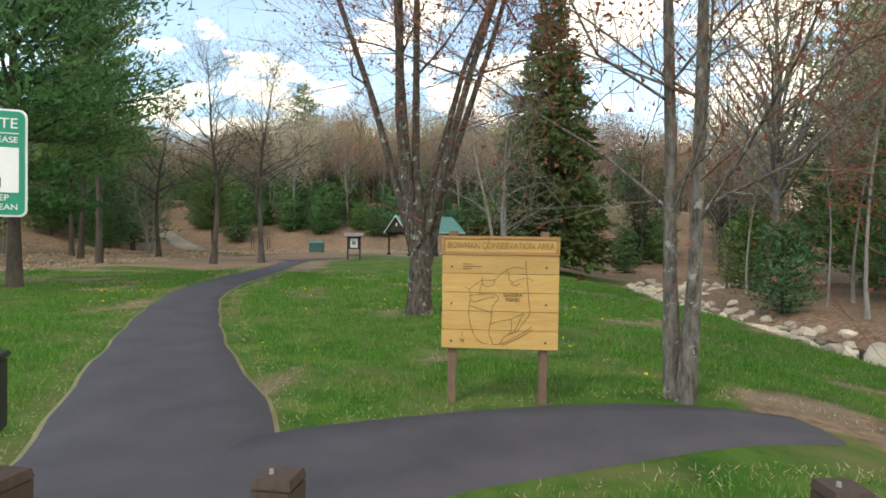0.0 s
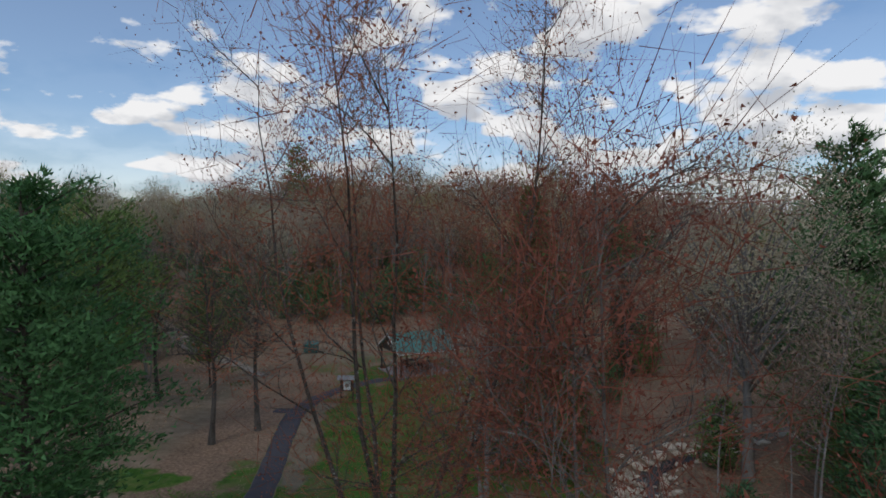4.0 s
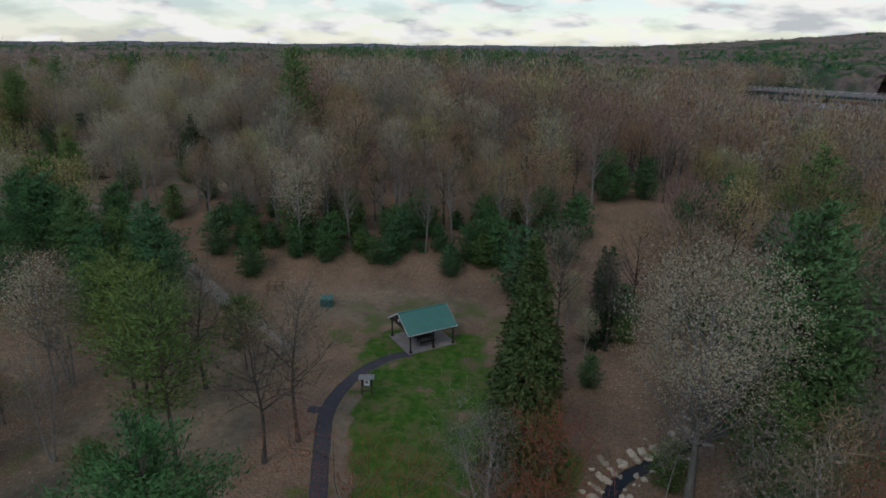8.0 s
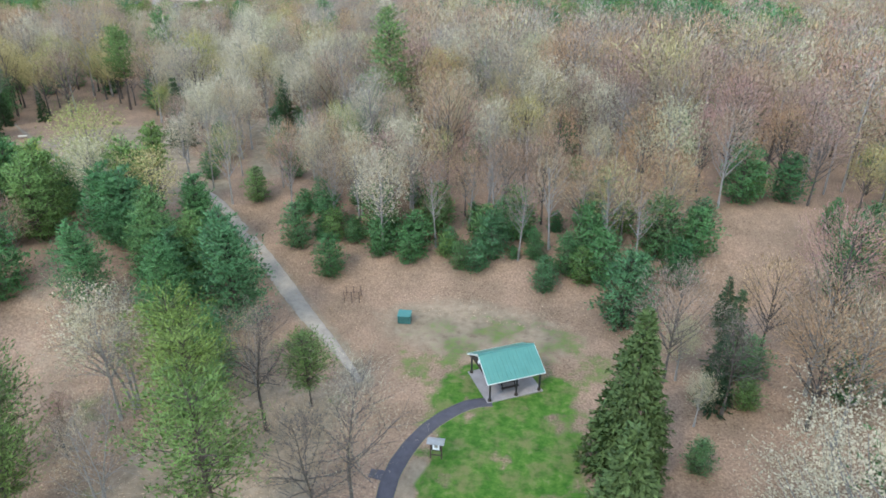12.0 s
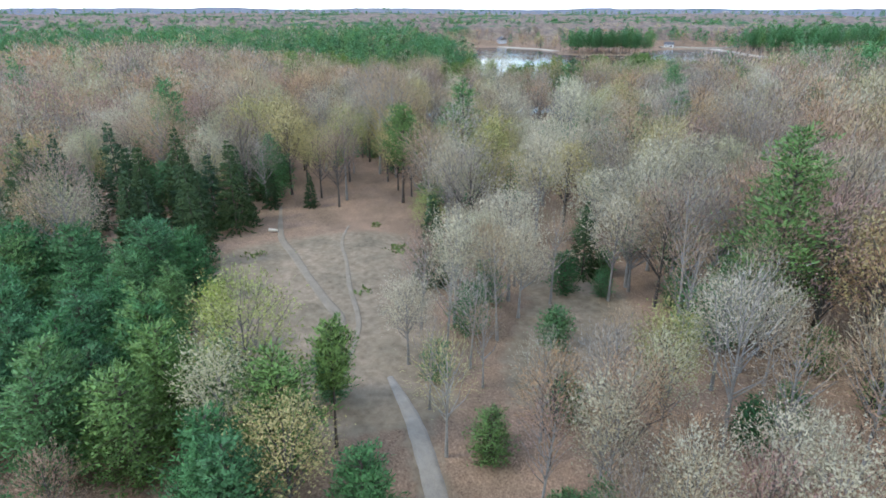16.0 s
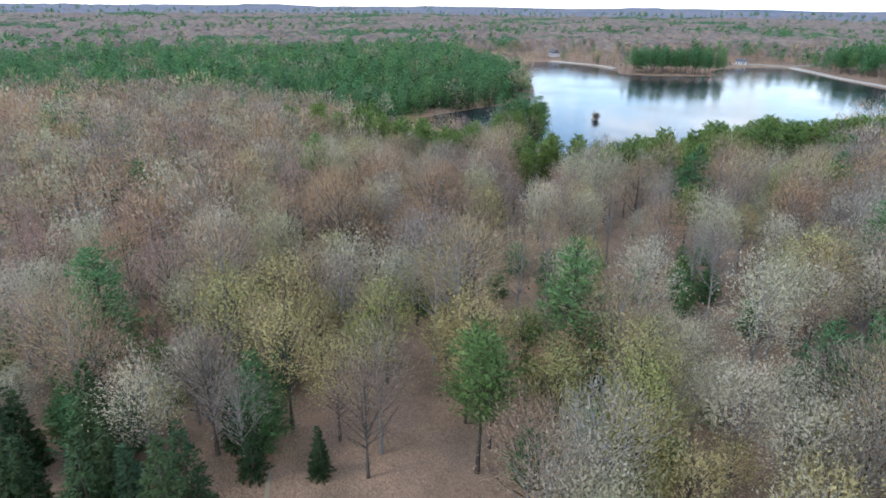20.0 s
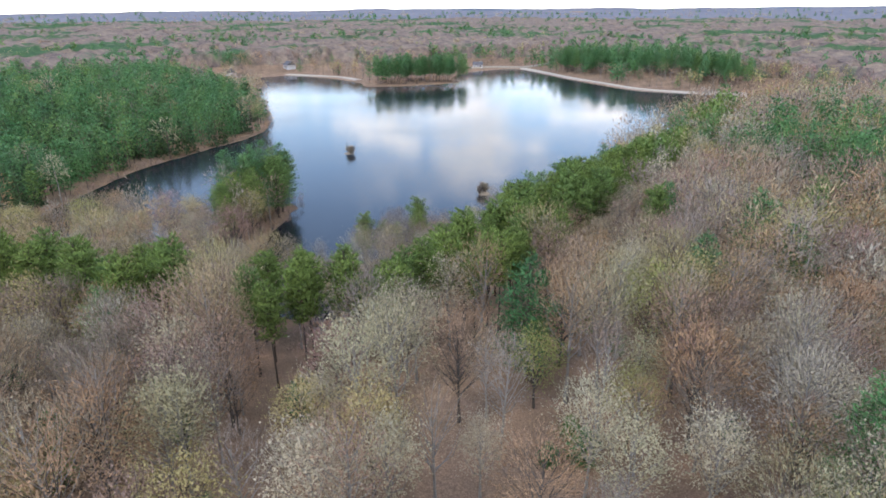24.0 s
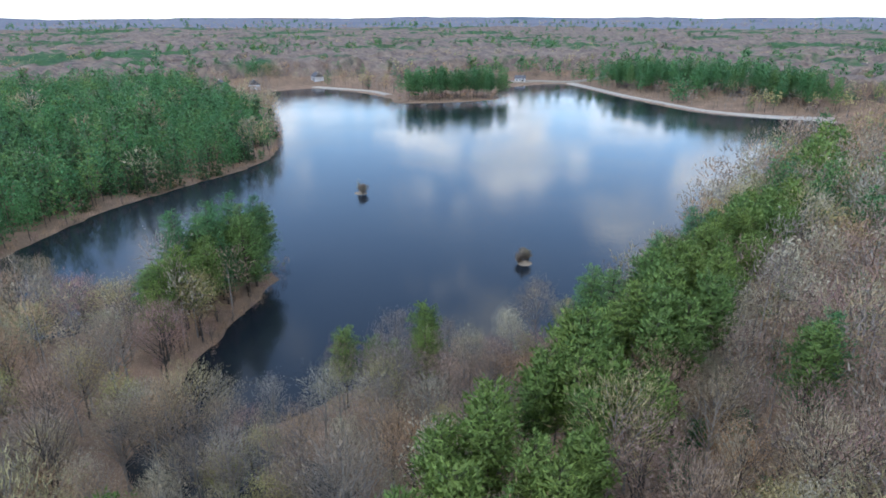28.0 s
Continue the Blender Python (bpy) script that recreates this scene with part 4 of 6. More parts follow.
zone(inside(px, py, [(-44, 71), (8, 71), (10, 76.5), (-42, 74.5)]), young=0.0)
zone(inside(px, py, [(10, 70), (22, 70), (32, 96), (24, 104), (12, 86)]), young=0.05, rusty=0.05)
zone(inside(px, py, [(-33, 62), (-60, 58), (-62, 74), (-44, 74), (-36, 70)]), west=0.6, bare=0.1)
zone(inside(px, py, [(-103.1, 118.6), (-116, 106.9), (-138.2, 113.4), (-152, 139.4), (-121.5, 148.9)]), bare=0.28, yellow=0.12, young=0.2, rusty=0.08)
zone((signed(px, py, CLEARING) < 1.5), young=0.18, bare=0.2, yellow=0.1)
bank_side = (d_lake < 34) & (py < 330) & (px > -262) & (px < -133)
zone(bank_side, bare=0.55, rusty=0.14, yellow=0.12, pale=0.06)
zone(belt < 6.5, pitch=0.56, bare=0.12, yellow=0.08)
zone(inside(px, py, [(-362, 118), (-313, 190), (-262, 236), (-300, 300), (-303, 355), (-330, 400), (-430, 470), (-520, 500), (-640, 390), (-760, 170)]) & (d_lake > 1.5), pine=0.7, spruce=0.2, bare=0.04)
zone(inside(px, py, [(-125, 372), (-67, 296), (-5, 208), (45, 200), (70, 280), (-40, 420)]), pine=0.6, bare=0.35)
zone((px > 20) & (py > 48) & (py < 100) & (px < 75), pine=0.05, bare=0.3, young=0.1, rusty=0.1, yellow=0.08)
zone(inside(px, py, [(-211.3, 266.2), (-221.3, 277.4), (-231.3, 258.7), (-220.5, 248.4)]), pine=1.0)
SETS = {"bare": BARE, "slim": BARE[3:], "young": YOUNG, "yellow": YELLOW, "pale": PALE, "pine": PINES, "pitch": PITCH, "spruce": SPRUCES, "rusty": RUSTY, "west": WEST}
order = np.argsort(d_fly)
counts = dict.fromkeys(SETS, 0)
LIMIT = {"bare": 280, "slim": 80, "young": 150, "yellow": 170, "pale": 150, "pine": 150, "pitch": 170, "spruce": 40, "rusty": 200, "west": 140}
rest = {}
for j in order:
    k = kinds[j]
    if not k:
        continue
    kind = SETS[k][rng.integers(len(SETS[k]))]
    s = rng.uniform(0.75, 1.2) * (0.8 if k == "young" else 0.85 if k == "spruce" and py[j] < 110 else 1.0)
    if bank_side[j] and k != "pitch":
        s *= 1.0 if px[j] < -180 else 0.82
    elif py[j] > 112 and k in ("bare", "slim", "pale", "yellow", "rusty"):
        s *= 1.18
    elif k == "pine" and px[j] < -200:
        s *= 0.88
    elif k == "pitch":
        s = (rng.uniform(21.5, 25) - 4.5 * float(smooth((py[j] - 262) / 30)) - height(px[j], py[j])) / (14.5, 17)[SETS[k].index(kind)]
    if d_fly[j] < 100 and counts[k] < LIMIT[k]:
        counts[k] += 1
        kind.plant(px[j], py[j], s, rng.uniform(0, 360))
    elif d_fly[j] < 420:
        rest.setdefault((kind, d_fly[j] > 150), []).append((px[j], py[j], s, rng.uniform(0, 6.283)))


for kind, x, y, top, words in MARKED:
    kind.rise_to(x, y, top, words, float(rng.uniform(0, 360)))


def thinned(arrays, share, grow, rng):
    """A lighter version of a tree part for woods far off."""
    v, f, i = arrays
    keep_f = (i == 1) & (rng.uniform(size=len(f)) < share)
    f = f[keep_f]
    tri = v[f]
    foot = (tri[:, :1] + tri[:, 1:2]) / 2
    tri = foot + (tri - foot) * np.array([grow * 1.25, grow * 1.25, 0.45 + 0.55 * grow])[None, :, None]
    return tri.reshape(-1, 3), np.arange(len(f) * 3).reshape(-1, 3)


def wood_mass(name, label, places, kind, share, grow):
    """Many far trees of one shape as one mass."""
    rng = np.random.default_rng(len(places))
    cv, cf = thinned(kind.arrays[1], share, grow, rng)
    v0, f0, _ = kind.arrays[0]
    tall = v0[:, 2].max()
    v0, f0 = frustums([(0, 0, -0.2, 0.1, 0, tall * 0.4, 0.17, 0.12), (0.1, 0, tall * 0.4, 0, 0, tall * 0.85, 0.12, 0.03)], 4) if share > 0.12 else frustums([(0, 0, -0.2, 0, 0, tall * 0.7, 0.17, 0.06)], 3)
    cf, cn = rounded(cv, cf)
    proto, faces, pn = np.concatenate([v0, cv]), np.concatenate([f0, cf + len(v0)]), np.concatenate([unit(v0 * (1, 1, 0)), cn])
    idx = np.r_[np.zeros(len(f0)), np.ones(len(cf))]
    p = np.array(places)
    c, s = np.cos(p[:, 3]) * p[:, 2], np.sin(p[:, 3]) * p[:, 2]
    V = np.empty((len(p), len(proto), 3))
    V[:, :, 0] = proto[None, :, 0] * c[:, None] - proto[None, :, 1] * s[:, None] + p[:, :1]
    V[:, :, 1] = proto[None, :, 0] * s[:, None] + proto[None, :, 1] * c[:, None] + p[:, 1:2]
    V[:, :, 2] = proto[None, :, 2] * p[:, 2:3] + ground(p[:, 0], p[:, 1])[:, None]
    N = np.empty_like(V)
    N[:, :, 0] = pn[None, :, 0] * (c / p[:, 2])[:, None] - pn[None, :, 1] * (s / p[:, 2])[:, None]
    N[:, :, 1] = pn[None, :, 0] * (s / p[:, 2])[:, None] + pn[None, :, 1] * (c / p[:, 2])[:, None]
    N[:, :, 2] = pn[None, :, 2]
    F = faces[None] + (np.arange(len(p)) * len(proto))[:, None, None]
    tint = np.repeat(rng.uniform(size=len(p)), len(faces))
    me = mesh_from(name, V.reshape(-1, 3), F.reshape(-1, 3), (kind.bark, kind.crown_mat), np.tile(idx, len(p)), tint, normals=N.reshape(-1, 3))
    return tagged(new(name, me), label, "woods", kind="stuff")


for (kind, far_off), places in rest.items():
    wood_mass("woods", "dense stretch of woodland, " + kind.label.split(" in the")[0], places, kind, (0.034 if kind in PINES + PITCH else 0.05) if far_off else 0.14, (3.1 if kind in PINES + PITCH else 3.3) if far_off else 2.15)

# pines crowded on the wooded point in the pond
POINT_PINES = [Kind(pine(65 + k, 17 + k, 0.2, 0.4, 0.21, 0.8, 7, 100, 0.42, rise=0.25, cone=0.5, thin=0.38), "white_pine", "white pine with yellow-green boughs", PINE_BARK, OLIVE_NEEDLES, "pines on the wooded point") for k in range(2)]
for k in range(20):
    t = k / 19
    POINT_PINES[k % 2].plant(-208.5 - 11.5 * t + random.uniform(-4, 2), 239 + 37 * t + random.uniform(-2, 2), random.uniform(0.78, 0.95), label="white pine on the wooded point above dark water", sink=0.1)

for k, (x, y) in enumerate(((-202.5, 236), (-205, 242), (-207.5, 248), (-209, 254), (-211, 260), (-204, 248), (-206, 255), (-213, 266), (-216, 272), (-203, 241), (-208, 243), (-211, 252))):
    RUSTY[k % 2].plant(x - 1.5, y, (0.3, 0.42, 0.36)[k % 3], label="low brown brush tree on the narrow pond bank")
for k, (x, y) in enumerate(((-41.5, 254), (-30, 274), (-15, 265), (-43, 314), (-27, 333), (-17, 194), (-27, 215), (-50, 262), (-22, 248), (-36, 290), (-10, 240), (-20, 300), (-33, 243))):
    PINES[k % 3].plant(x, y, (0.95, 1.1, 0.85)[k % 3], label="dark white pine standing above bare woods")

# bare trees standing in the flooded cove and the swamp
rng = np.random.default_rng(91)
for k in range(46):
    x, y = rng.uniform(-266, -226), rng.uniform(222, 250)
    if signed(np.array([x]), np.array([y]), SHORE_LINE)[0] < 5 and y < 246 - 0.12 * (x + 226):
        BARE[3].plant(x, y, rng.uniform(0.45, 0.75), rng.uniform(0, 360), "thin grey bare tree standing in shallow pond water")
for k in range(16):
    BARE[3].plant(-173 + rng.uniform(-15, 15), 224 + rng.uniform(-6, 6), rng.uniform(0.7, 0.95), rng.uniform(0, 360), "thin grey bare tree standing in swamp water")

# ---- canopy of the woods beyond, to the horizon ----
def canopy(name, label, a0, a1, r0, r1, rings, mat, top=11.0, rough=5.0, skip=None):
    """A rough roof of far crowns over the ground, in growing steps."""
    rng = np.random.default_rng(int(r0))
    r = np.geomspace(r0, r1, rings)
    step = (r[1] / r[0] - 1) * 0.8
    ang = np.arange(a0, a1, step)
    R, A = np.meshgrid(r, ang)
    R = R * (1 + rng.uniform(-0.4, 0.4, R.shape) * (r[1] / r[0] - 1))
    A = A + rng.uniform(-0.4, 0.4, A.shape) * step
    X, Y = -110 + R * np.sin(A), 130 + R * np.cos(A)
    Z = ground(X.ravel(), Y.ravel()).reshape(X.shape) + top + rough * rng.uniform(-1, 1, X.shape) * rng.uniform(0.2, 1, X.shape)
    low = signed(X.ravel(), Y.ravel(), SHORE_LINE).reshape(X.shape)
    Z = np.where(low < 60, LAKE_Z - 3, Z)
    if skip is not None:
        Z = np.where(skip(X, Y), ground(X.ravel(), Y.ravel()).reshape(X.shape) - 1.5, Z)
    n = len(r)
    i = (np.arange(len(ang) - 1)[:, None] * n + np.arange(n - 1)[None]).ravel()
    me = mesh_from(name, np.c_[X.ravel(), Y.ravel(), Z.ravel()], np.r_[np.c_[i, i + 1, i + n + 1], np.c_[i, i + n + 1, i + n]], (mat,))
    return tagged(new(name, me), label, "woods", kind="stuff")


def canopy_material():
    m, n, l, b = shade("far woods", 0.95, 0.05)
    geo = n.new("ShaderNodeNewGeometry")
    patches, spots = noise_node(n, l, 0.006, 5, 0.65), noise_node(n, l, 0.12, 4, 0.7)
    brown = ramp_node(n, [(0.3, (0.095, 0.078, 0.072)), (0.5, (0.18, 0.142, 0.12)), (0.7, (0.27, 0.215, 0.155))])
    green = ramp_node(n, [(0.3, (0.03, 0.07, 0.036)), (0.7, (0.075, 0.135, 0.06))])
    l.new(spots.outputs["Fac"], brown.inputs[0])
    l.new(spots.outputs["Fac"], green.inputs[0])
    r = ramp_node(n, [(0.53, (0, 0, 0)), (0.58, (1, 1, 1))])
    l.new(patches.outputs["Fac"], r.inputs[0])
    l.new(blend(n, l, r.outputs[0], brown.outputs[0], green.outputs[0]), b.inputs["Base Color"])
    bumped(n, l, b, spots.outputs["Fac"], 1.0, 3.0)
    return m


FAR_WOODS = canopy_material()


def near_side(X, Y):
    """Where trees of their own stand, or fields and roads lie open."""
    d = line_distance(X.ravel(), Y.ravel(), FLIGHT).reshape(X.shape)
    for hx, hy, *_ in HOUSES:
        d = np.where(np.hypot(X - hx * 0.985, Y - hy * 0.985) < 34, 0, d)
    return (d < 1) | (d < 415) & (Y < 475) & (X > -605) & (X < 175) | (line_distance(X.ravel(), Y.ravel(), HIGHWAY).reshape(X.shape) < 24) | ((np.hypot(X, Y) > 185) & (np.hypot(X, Y) < 410) & (np.abs(np.arctan2(X, Y) - 0.455) < 0.10))


HOUSES = [(-506, 529, -50, 11, 8, 3.2), (-494, 553, -40, 12, 8, 3.2), (-478, 612, -30, 10, 8, 3.2), (-88, 868, 25, 13, 9, 5.6), (-60, 880, 10, 11, 8, 3.2), (-325, 700, 20, 9, 6, 3.0), (-610, 640, -40, 11, 8, 5.4), (-20, 905, 0, 12, 9, 3.2)]
HIGHWAY = [(100, 520), (150, 400), (172, 290), (185, 160), (190, -100)]
canopy("far_woods", "brown and green woodland canopy beyond the pond", -1.75, 0.95, 210, 1800, 150, FAR_WOODS, 11, 5.5, near_side)
# haze of the far air is painted into these crowns as blue-grey
HAZED_WOODS = grained("haze-tinted woods", (0.13, 0.14, 0.17), (0.20, 0.205, 0.23), 0.004, 0.05, 1.0, 0.0, bump=0)
tagged(canopy("backdrop_woods", "woods rolling to the horizon, painted blue-grey for haze", -1.75, 0.95, 1750, 4350, 60, HAZED_WOODS, 4, 5.0), kind="structure")
rng = np.random.default_rng(77)
spots = []
while len(spots) < 5200:
    r, a = 330 * (9 ** rng.uniform()), rng.uniform(-1.6, 0.85)
    x, y = -110 + r * math.sin(a), 130 + r * math.cos(a)
    spots.append((x, y, rng.uniform(0.8, 1.15), rng.uniform(0, 6.283)))
spots = np.array(spots)
ok = (signed(spots[:, 0], spots[:, 1], SHORE_LINE) > 10) & ~near_side(spots[:, 0], spots[:, 1])
spots = spots[ok]
lump = np.array([ripple(x, y, 520, 4.0) for x, y in spots[:, :2]])
wood_mass("far_pines", "dark scattered pines rising from the distant woods", spots[lump > 0.05], PINES[0], 0.018, 6.0)
wood_mass("far_trees", "pale brown crowns over the distant woods", spots[lump <= 0.05][::2], YELLOW[1], 0.02, 6.0)
wood_mass("far_maples", "reddish brown crowns over the distant woods", spots[lump <= 0.05][1::2], RUSTY[0], 0.02, 6.0)
shore_row = [(p[0], p[1]) for p in curve_points([(-482, 530), (-470, 592), (-404, 588), (-372, 566)], 9)]
islet_row = [(-352 + 52 * t + random.uniform(-6, 6), 552 + 44 * t + random.uniform(-4, 12)) for t in np.linspace(0, 1, 80)]
east_row = [(-95 - 150 * t + random.uniform(-8, 8), 612 + 75 * t + random.uniform(-2, 26)) for t in np.linspace(0, 1, 170)]
wood_mass("shore_pines", "row of dark pines on the far shore of the pond", [(x, y, random.uniform(0.8, 1.15), random.uniform(0, 6)) for x, y in islet_row + east_row], PINES[2], 0.11, 2.3)
wood_mass("shore_woods", "bare brown trees behind the far beach", [(-60 - 230 * t_ + random.uniform(-8, 8), 632 + 110 * t_ + random.uniform(0, 95), random.uniform(0.7, 1.05), random.uniform(0, 6)) for t_ in np.linspace(0, 1, 300)], BARE[2], 0.065, 3.5)
rng = np.random.default_rng(33)
band = np.c_[rng.uniform(-560, -40, 5200), rng.uniform(490, 830, 5200)]
off = signed(band[:, 0], band[:, 1], SHORE_LINE)
band = band[(off > 14) & (off < 85) & np.all([np.hypot(band[:, 0] - q[0], band[:, 1] - q[1]) > 16 for q in HOUSES], axis=0)][:640]
far_rows = [(x, y, rng.uniform(0.6, 0.95), rng.uniform(0, 6)) for x, y in band]
wood_mass("shore_woods", "bare tan trees round the far end of the pond", far_rows[::2], BARE[2], 0.05, 3.4)
wood_mass("shore_woods", "reddish budding trees round the far end of the pond", far_rows[1::3], RUSTY[0], 0.05, 3.4)
wood_mass("shore_pines", "scattered dark pines round the far end of the pond", far_rows[3::6], PINES[1], 0.06, 2.8)
brush_line = curve_points([(-197, 231), (-204, 246), (-209, 261), (-215, 276), (-221, 282), (-228, 272), (-233, 259), (-241, 246), (-260, 237.5), (-278, 244), (-292, 272), (-299, 294), (-302, 325), (-303, 357), (-315, 385), (-359, 433), (-412, 482)], 1.3)
wood_mass("shore_brush", "low brown brush along the pond bank", [(x + random.uniform(-1.6, 1.6), y + random.uniform(-1.6, 1.6), random.uniform(0.12, 0.24), random.uniform(0, 6)) for x, y in brush_line], RUSTY[0], 0.065, 3.5)
wood_mass("islet_brush", "reddish brush along the bank of the far wooded islet", [(x + 3 + random.uniform(-6, 4), y - 8 + random.uniform(-4, 6), random.uniform(0.25, 0.42), random.uniform(0, 6)) for x, y in islet_row], RUSTY[0], 0.11, 2.6)
wood_mass("shore_trees", "bare brown trees along the far shore of the pond", [(x + random.uniform(-9, 0), y + random.uniform(3, 16), random.uniform(0.5, 0.9), random.uniform(0, 6)) for x, y in shore_row], BARE[0], 0.16, 2.4)

# ---- helpers for things ----
def part(name, bm, material, parent, label=""):
    me = bpy.data.meshes.new(name)
    bm.to_mesh(me)
    bm.free()
    me.materials.append(material)
    o = new(name, me)
    if parent is not None:
        o.parent = parent
    if label:
        o["label"] = label
    return o


def thing(name, m, label, category, group="", kind=""):
    e = new(name)
    e.empty_display_size = 0.3
    e.matrix_world = m
    return tagged(e, label, category, group, kind)


def box(bm, x0, x1, y0, y1, z0, z1, bevel=0.0, m=None):
    r = bmesh.ops.create_cube(bm, size=1)
    vs = r["verts"]
    bmesh.ops.transform(bm, verts=vs, matrix=Matrix.Translation(((x0 + x1) / 2, (y0 + y1) / 2, (z0 + z1) / 2)) @ Matrix.Diagonal((x1 - x0, y1 - y0, z1 - z0, 1)))
    if bevel:
        es = list({e for v in vs for e in v.link_edges})
        got = bmesh.ops.bevel(bm, geom=es, offset=bevel, segments=2, affect="EDGES")
        vs = list({v for f in got["faces"] for v in f.verts} | {v for v in vs if v.is_valid})
    if m is not None:
        bmesh.ops.transform(bm, verts=vs, matrix=m)
    return bm


def boxed(*a, **k):
    return box(bmesh.new(), *a, **k)


def rod(bm, a, b, r, r2=None, sides=10):
    a, b = Vector(a), Vector(b)
    m = Matrix.Translation((a + b) / 2) @ (b - a).to_track_quat("Z", "Y").to_matrix().to_4x4()
    bmesh.ops.create_cone(bm, cap_ends=True, segments=sides, radius1=r, radius2=r if r2 is None else r2, depth=(b - a).length, matrix=m)
    return bm


def rodded(*a, **k):
    return rod(bmesh.new(), *a, **k)


def ribbon(name, line, widths, lift, mat, label, category, bulge=0.0):
    """A strip laid over the ground along a plan line, with a thick edge."""
    p = curve_points([(x, y, w_) for (x, y), w_ in zip(line, widths)], 0.6)
    d = np.gradient(p[:, :2], axis=0)
    d /= np.linalg.norm(d, axis=1, keepdims=True) + 1e-9
    nrm = np.c_[-d[:, 1], d[:, 0]]
    cols = np.array([-1.06, -1.0, -0.5, 0.0, 0.5, 1.0, 1.06])
    wob = 1 + 0.03 * np.sin(np.arange(len(p)) * 1.7) + 0.02 * np.sin(np.arange(len(p)) * 0.6)
    xy = p[:, None, :2] + nrm[:, None] * (cols[None, :, None] * (p[:, 2] * wob)[:, None, None] / 2)
    z = ground(xy[..., 0].ravel(), xy[..., 1].ravel()).reshape(xy.shape[:2]) + lift + bulge * (1 - cols**2)[None]
    z[:, [0, -1]] -= lift + 0.06
    k = len(cols)
    i = (np.arange(len(p) - 1)[:, None] * k + np.arange(k - 1)[None]).ravel()
    me = mesh_from(name, np.c_[xy.reshape(-1, 2), z.ravel()], np.c_[i, i + k, i + k + 1, i + 1], (mat,), smooth_faces=True)
    return tagged(new(name, me), label, category, kind="structure")


ASPHALT = grained("asphalt", (0.045, 0.042, 0.05), (0.085, 0.08, 0.09), 1.2, 90, 0.85, 0.3, bump=0.35, dist=0.006)
GRAVEL = grained("gravel", (0.19, 0.165, 0.135), (0.36, 0.315, 0.255), 0.8, 14, 0.95, 0.1, bump=0.5, dist=0.02)
DRY_GRASS = grained("trodden dry grass", (0.14, 0.135, 0.065), (0.29, 0.265, 0.155), 1.6, 45, 0.95, 0.1, bump=0.6, dist=0.02)
LOG_WOOD = grained("pale cut wood", (0.36, 0.32, 0.26), (0.55, 0.50, 0.42), 4, 30, 0.9, 0.1, bump=0.2)
STRAW = foliage("dry straw", [(0.0, (0.30, 0.24, 0.13)), (1.0, (0.44, 0.38, 0.24))], 0.8, 0.1, 0.3)
GRASS = foliage("grass blades", [(0.0, (0.05, 0.175, 0.022)), (0.5, (0.085, 0.25, 0.032)), (0.85, (0.135, 0.275, 0.045)), (1.0, (0.30, 0.29, 0.13))], 0.6, 0.25, 0.4)
SIGN_WOOD = grained("varnished pine board", (0.42, 0.24, 0.075), (0.58, 0.37, 0.13), 3, 26, 0.45, 0.4, bump=0.12, stretch=(0.35, 1, 5), vary=0.10)
SIGN_EDGE = grained("darker stained rail", (0.30, 0.15, 0.05), (0.42, 0.23, 0.08), 3, 26, 0.5, 0.4, bump=0.12, stretch=(0.35, 1, 5))
CARVED = grained("carved dark line", (0.13, 0.07, 0.025), (0.22, 0.13, 0.05), 12, 50, 0.8)
TITLE_STAIN = grained("brown lettering stain", (0.22, 0.115, 0.035), (0.33, 0.18, 0.06), 12, 50, 0.7)
POST_WOOD = grained("weathered brown post", (0.10, 0.065, 0.045), (0.23, 0.155, 0.11), 5, 35, 0.85, 0.2, bump=0.35, stretch=(2, 2, 0.25))
DARK_POST = grained("dark brown painted post", (0.045, 0.028, 0.022), (0.10, 0.066, 0.052), 6, 40, 0.7, 0.3, bump=0.3, stretch=(2, 2, 0.3))
BLACK_METAL = grained("black painted metal", (0.012, 0.012, 0.013), (0.03, 0.03, 0.032), 5, 40, 0.45, 0.4, bump=0.05)
GREEN_ROOF = grained("green roof sheet", (0.05, 0.17, 0.14), (0.08, 0.225, 0.185), 0.8, 25, 0.4, 0.5, bump=0.05)
GREEN_BOX = grained("green painted steel", (0.02, 0.08, 0.075), (0.045, 0.13, 0.12), 2, 25, 0.5, 0.4, bump=0.08)
GREEN_LID = grained("pale green lid", (0.04, 0.14, 0.125), (0.07, 0.19, 0.17), 2, 25, 0.5, 0.4, bump=0.05)
WHITE_TRIM = grained("white trim paint", (0.62, 0.62, 0.60), (0.78, 0.78, 0.76), 4, 40, 0.5, 0.4, bump=0.05)
CONCRETE = grained("pale concrete", (0.20, 0.18, 0.175), (0.32, 0.295, 0.285), 1.0, 30, 0.9, 0.2, bump=0.15)
DARK_TIMBER = grained("dark roof timber", (0.03, 0.024, 0.02), (0.07, 0.055, 0.045), 4, 30, 0.8, 0.2, bump=0.2)
STONE = grained("boulder", (0.34, 0.29, 0.215), (0.62, 0.55, 0.44), 2.2, 18, 0.9, 0.2, bump=0.5, dist=0.03, vary=0.3)
SIGN_GREEN = grained("green sign face", (0.0, 0.24, 0.15), (0.01, 0.30, 0.19), 3, 30, 0.4, 0.4, bump=0)
SIGN_WHITE = grained("white sign face", (0.74, 0.76, 0.76), (0.84, 0.85, 0.85), 3, 30, 0.4, 0.4, bump=0)
GREEN_POLE = grained("dark green pole", (0.02, 0.07, 0.055), (0.04, 0.11, 0.085), 4, 40, 0.5, 0.4, bump=0.05)

KIOSK_ROOF = grained("weathered grey roof", (0.20, 0.20, 0.195), (0.33, 0.33, 0.32), 3, 30, 0.8, 0.2, bump=0.15)

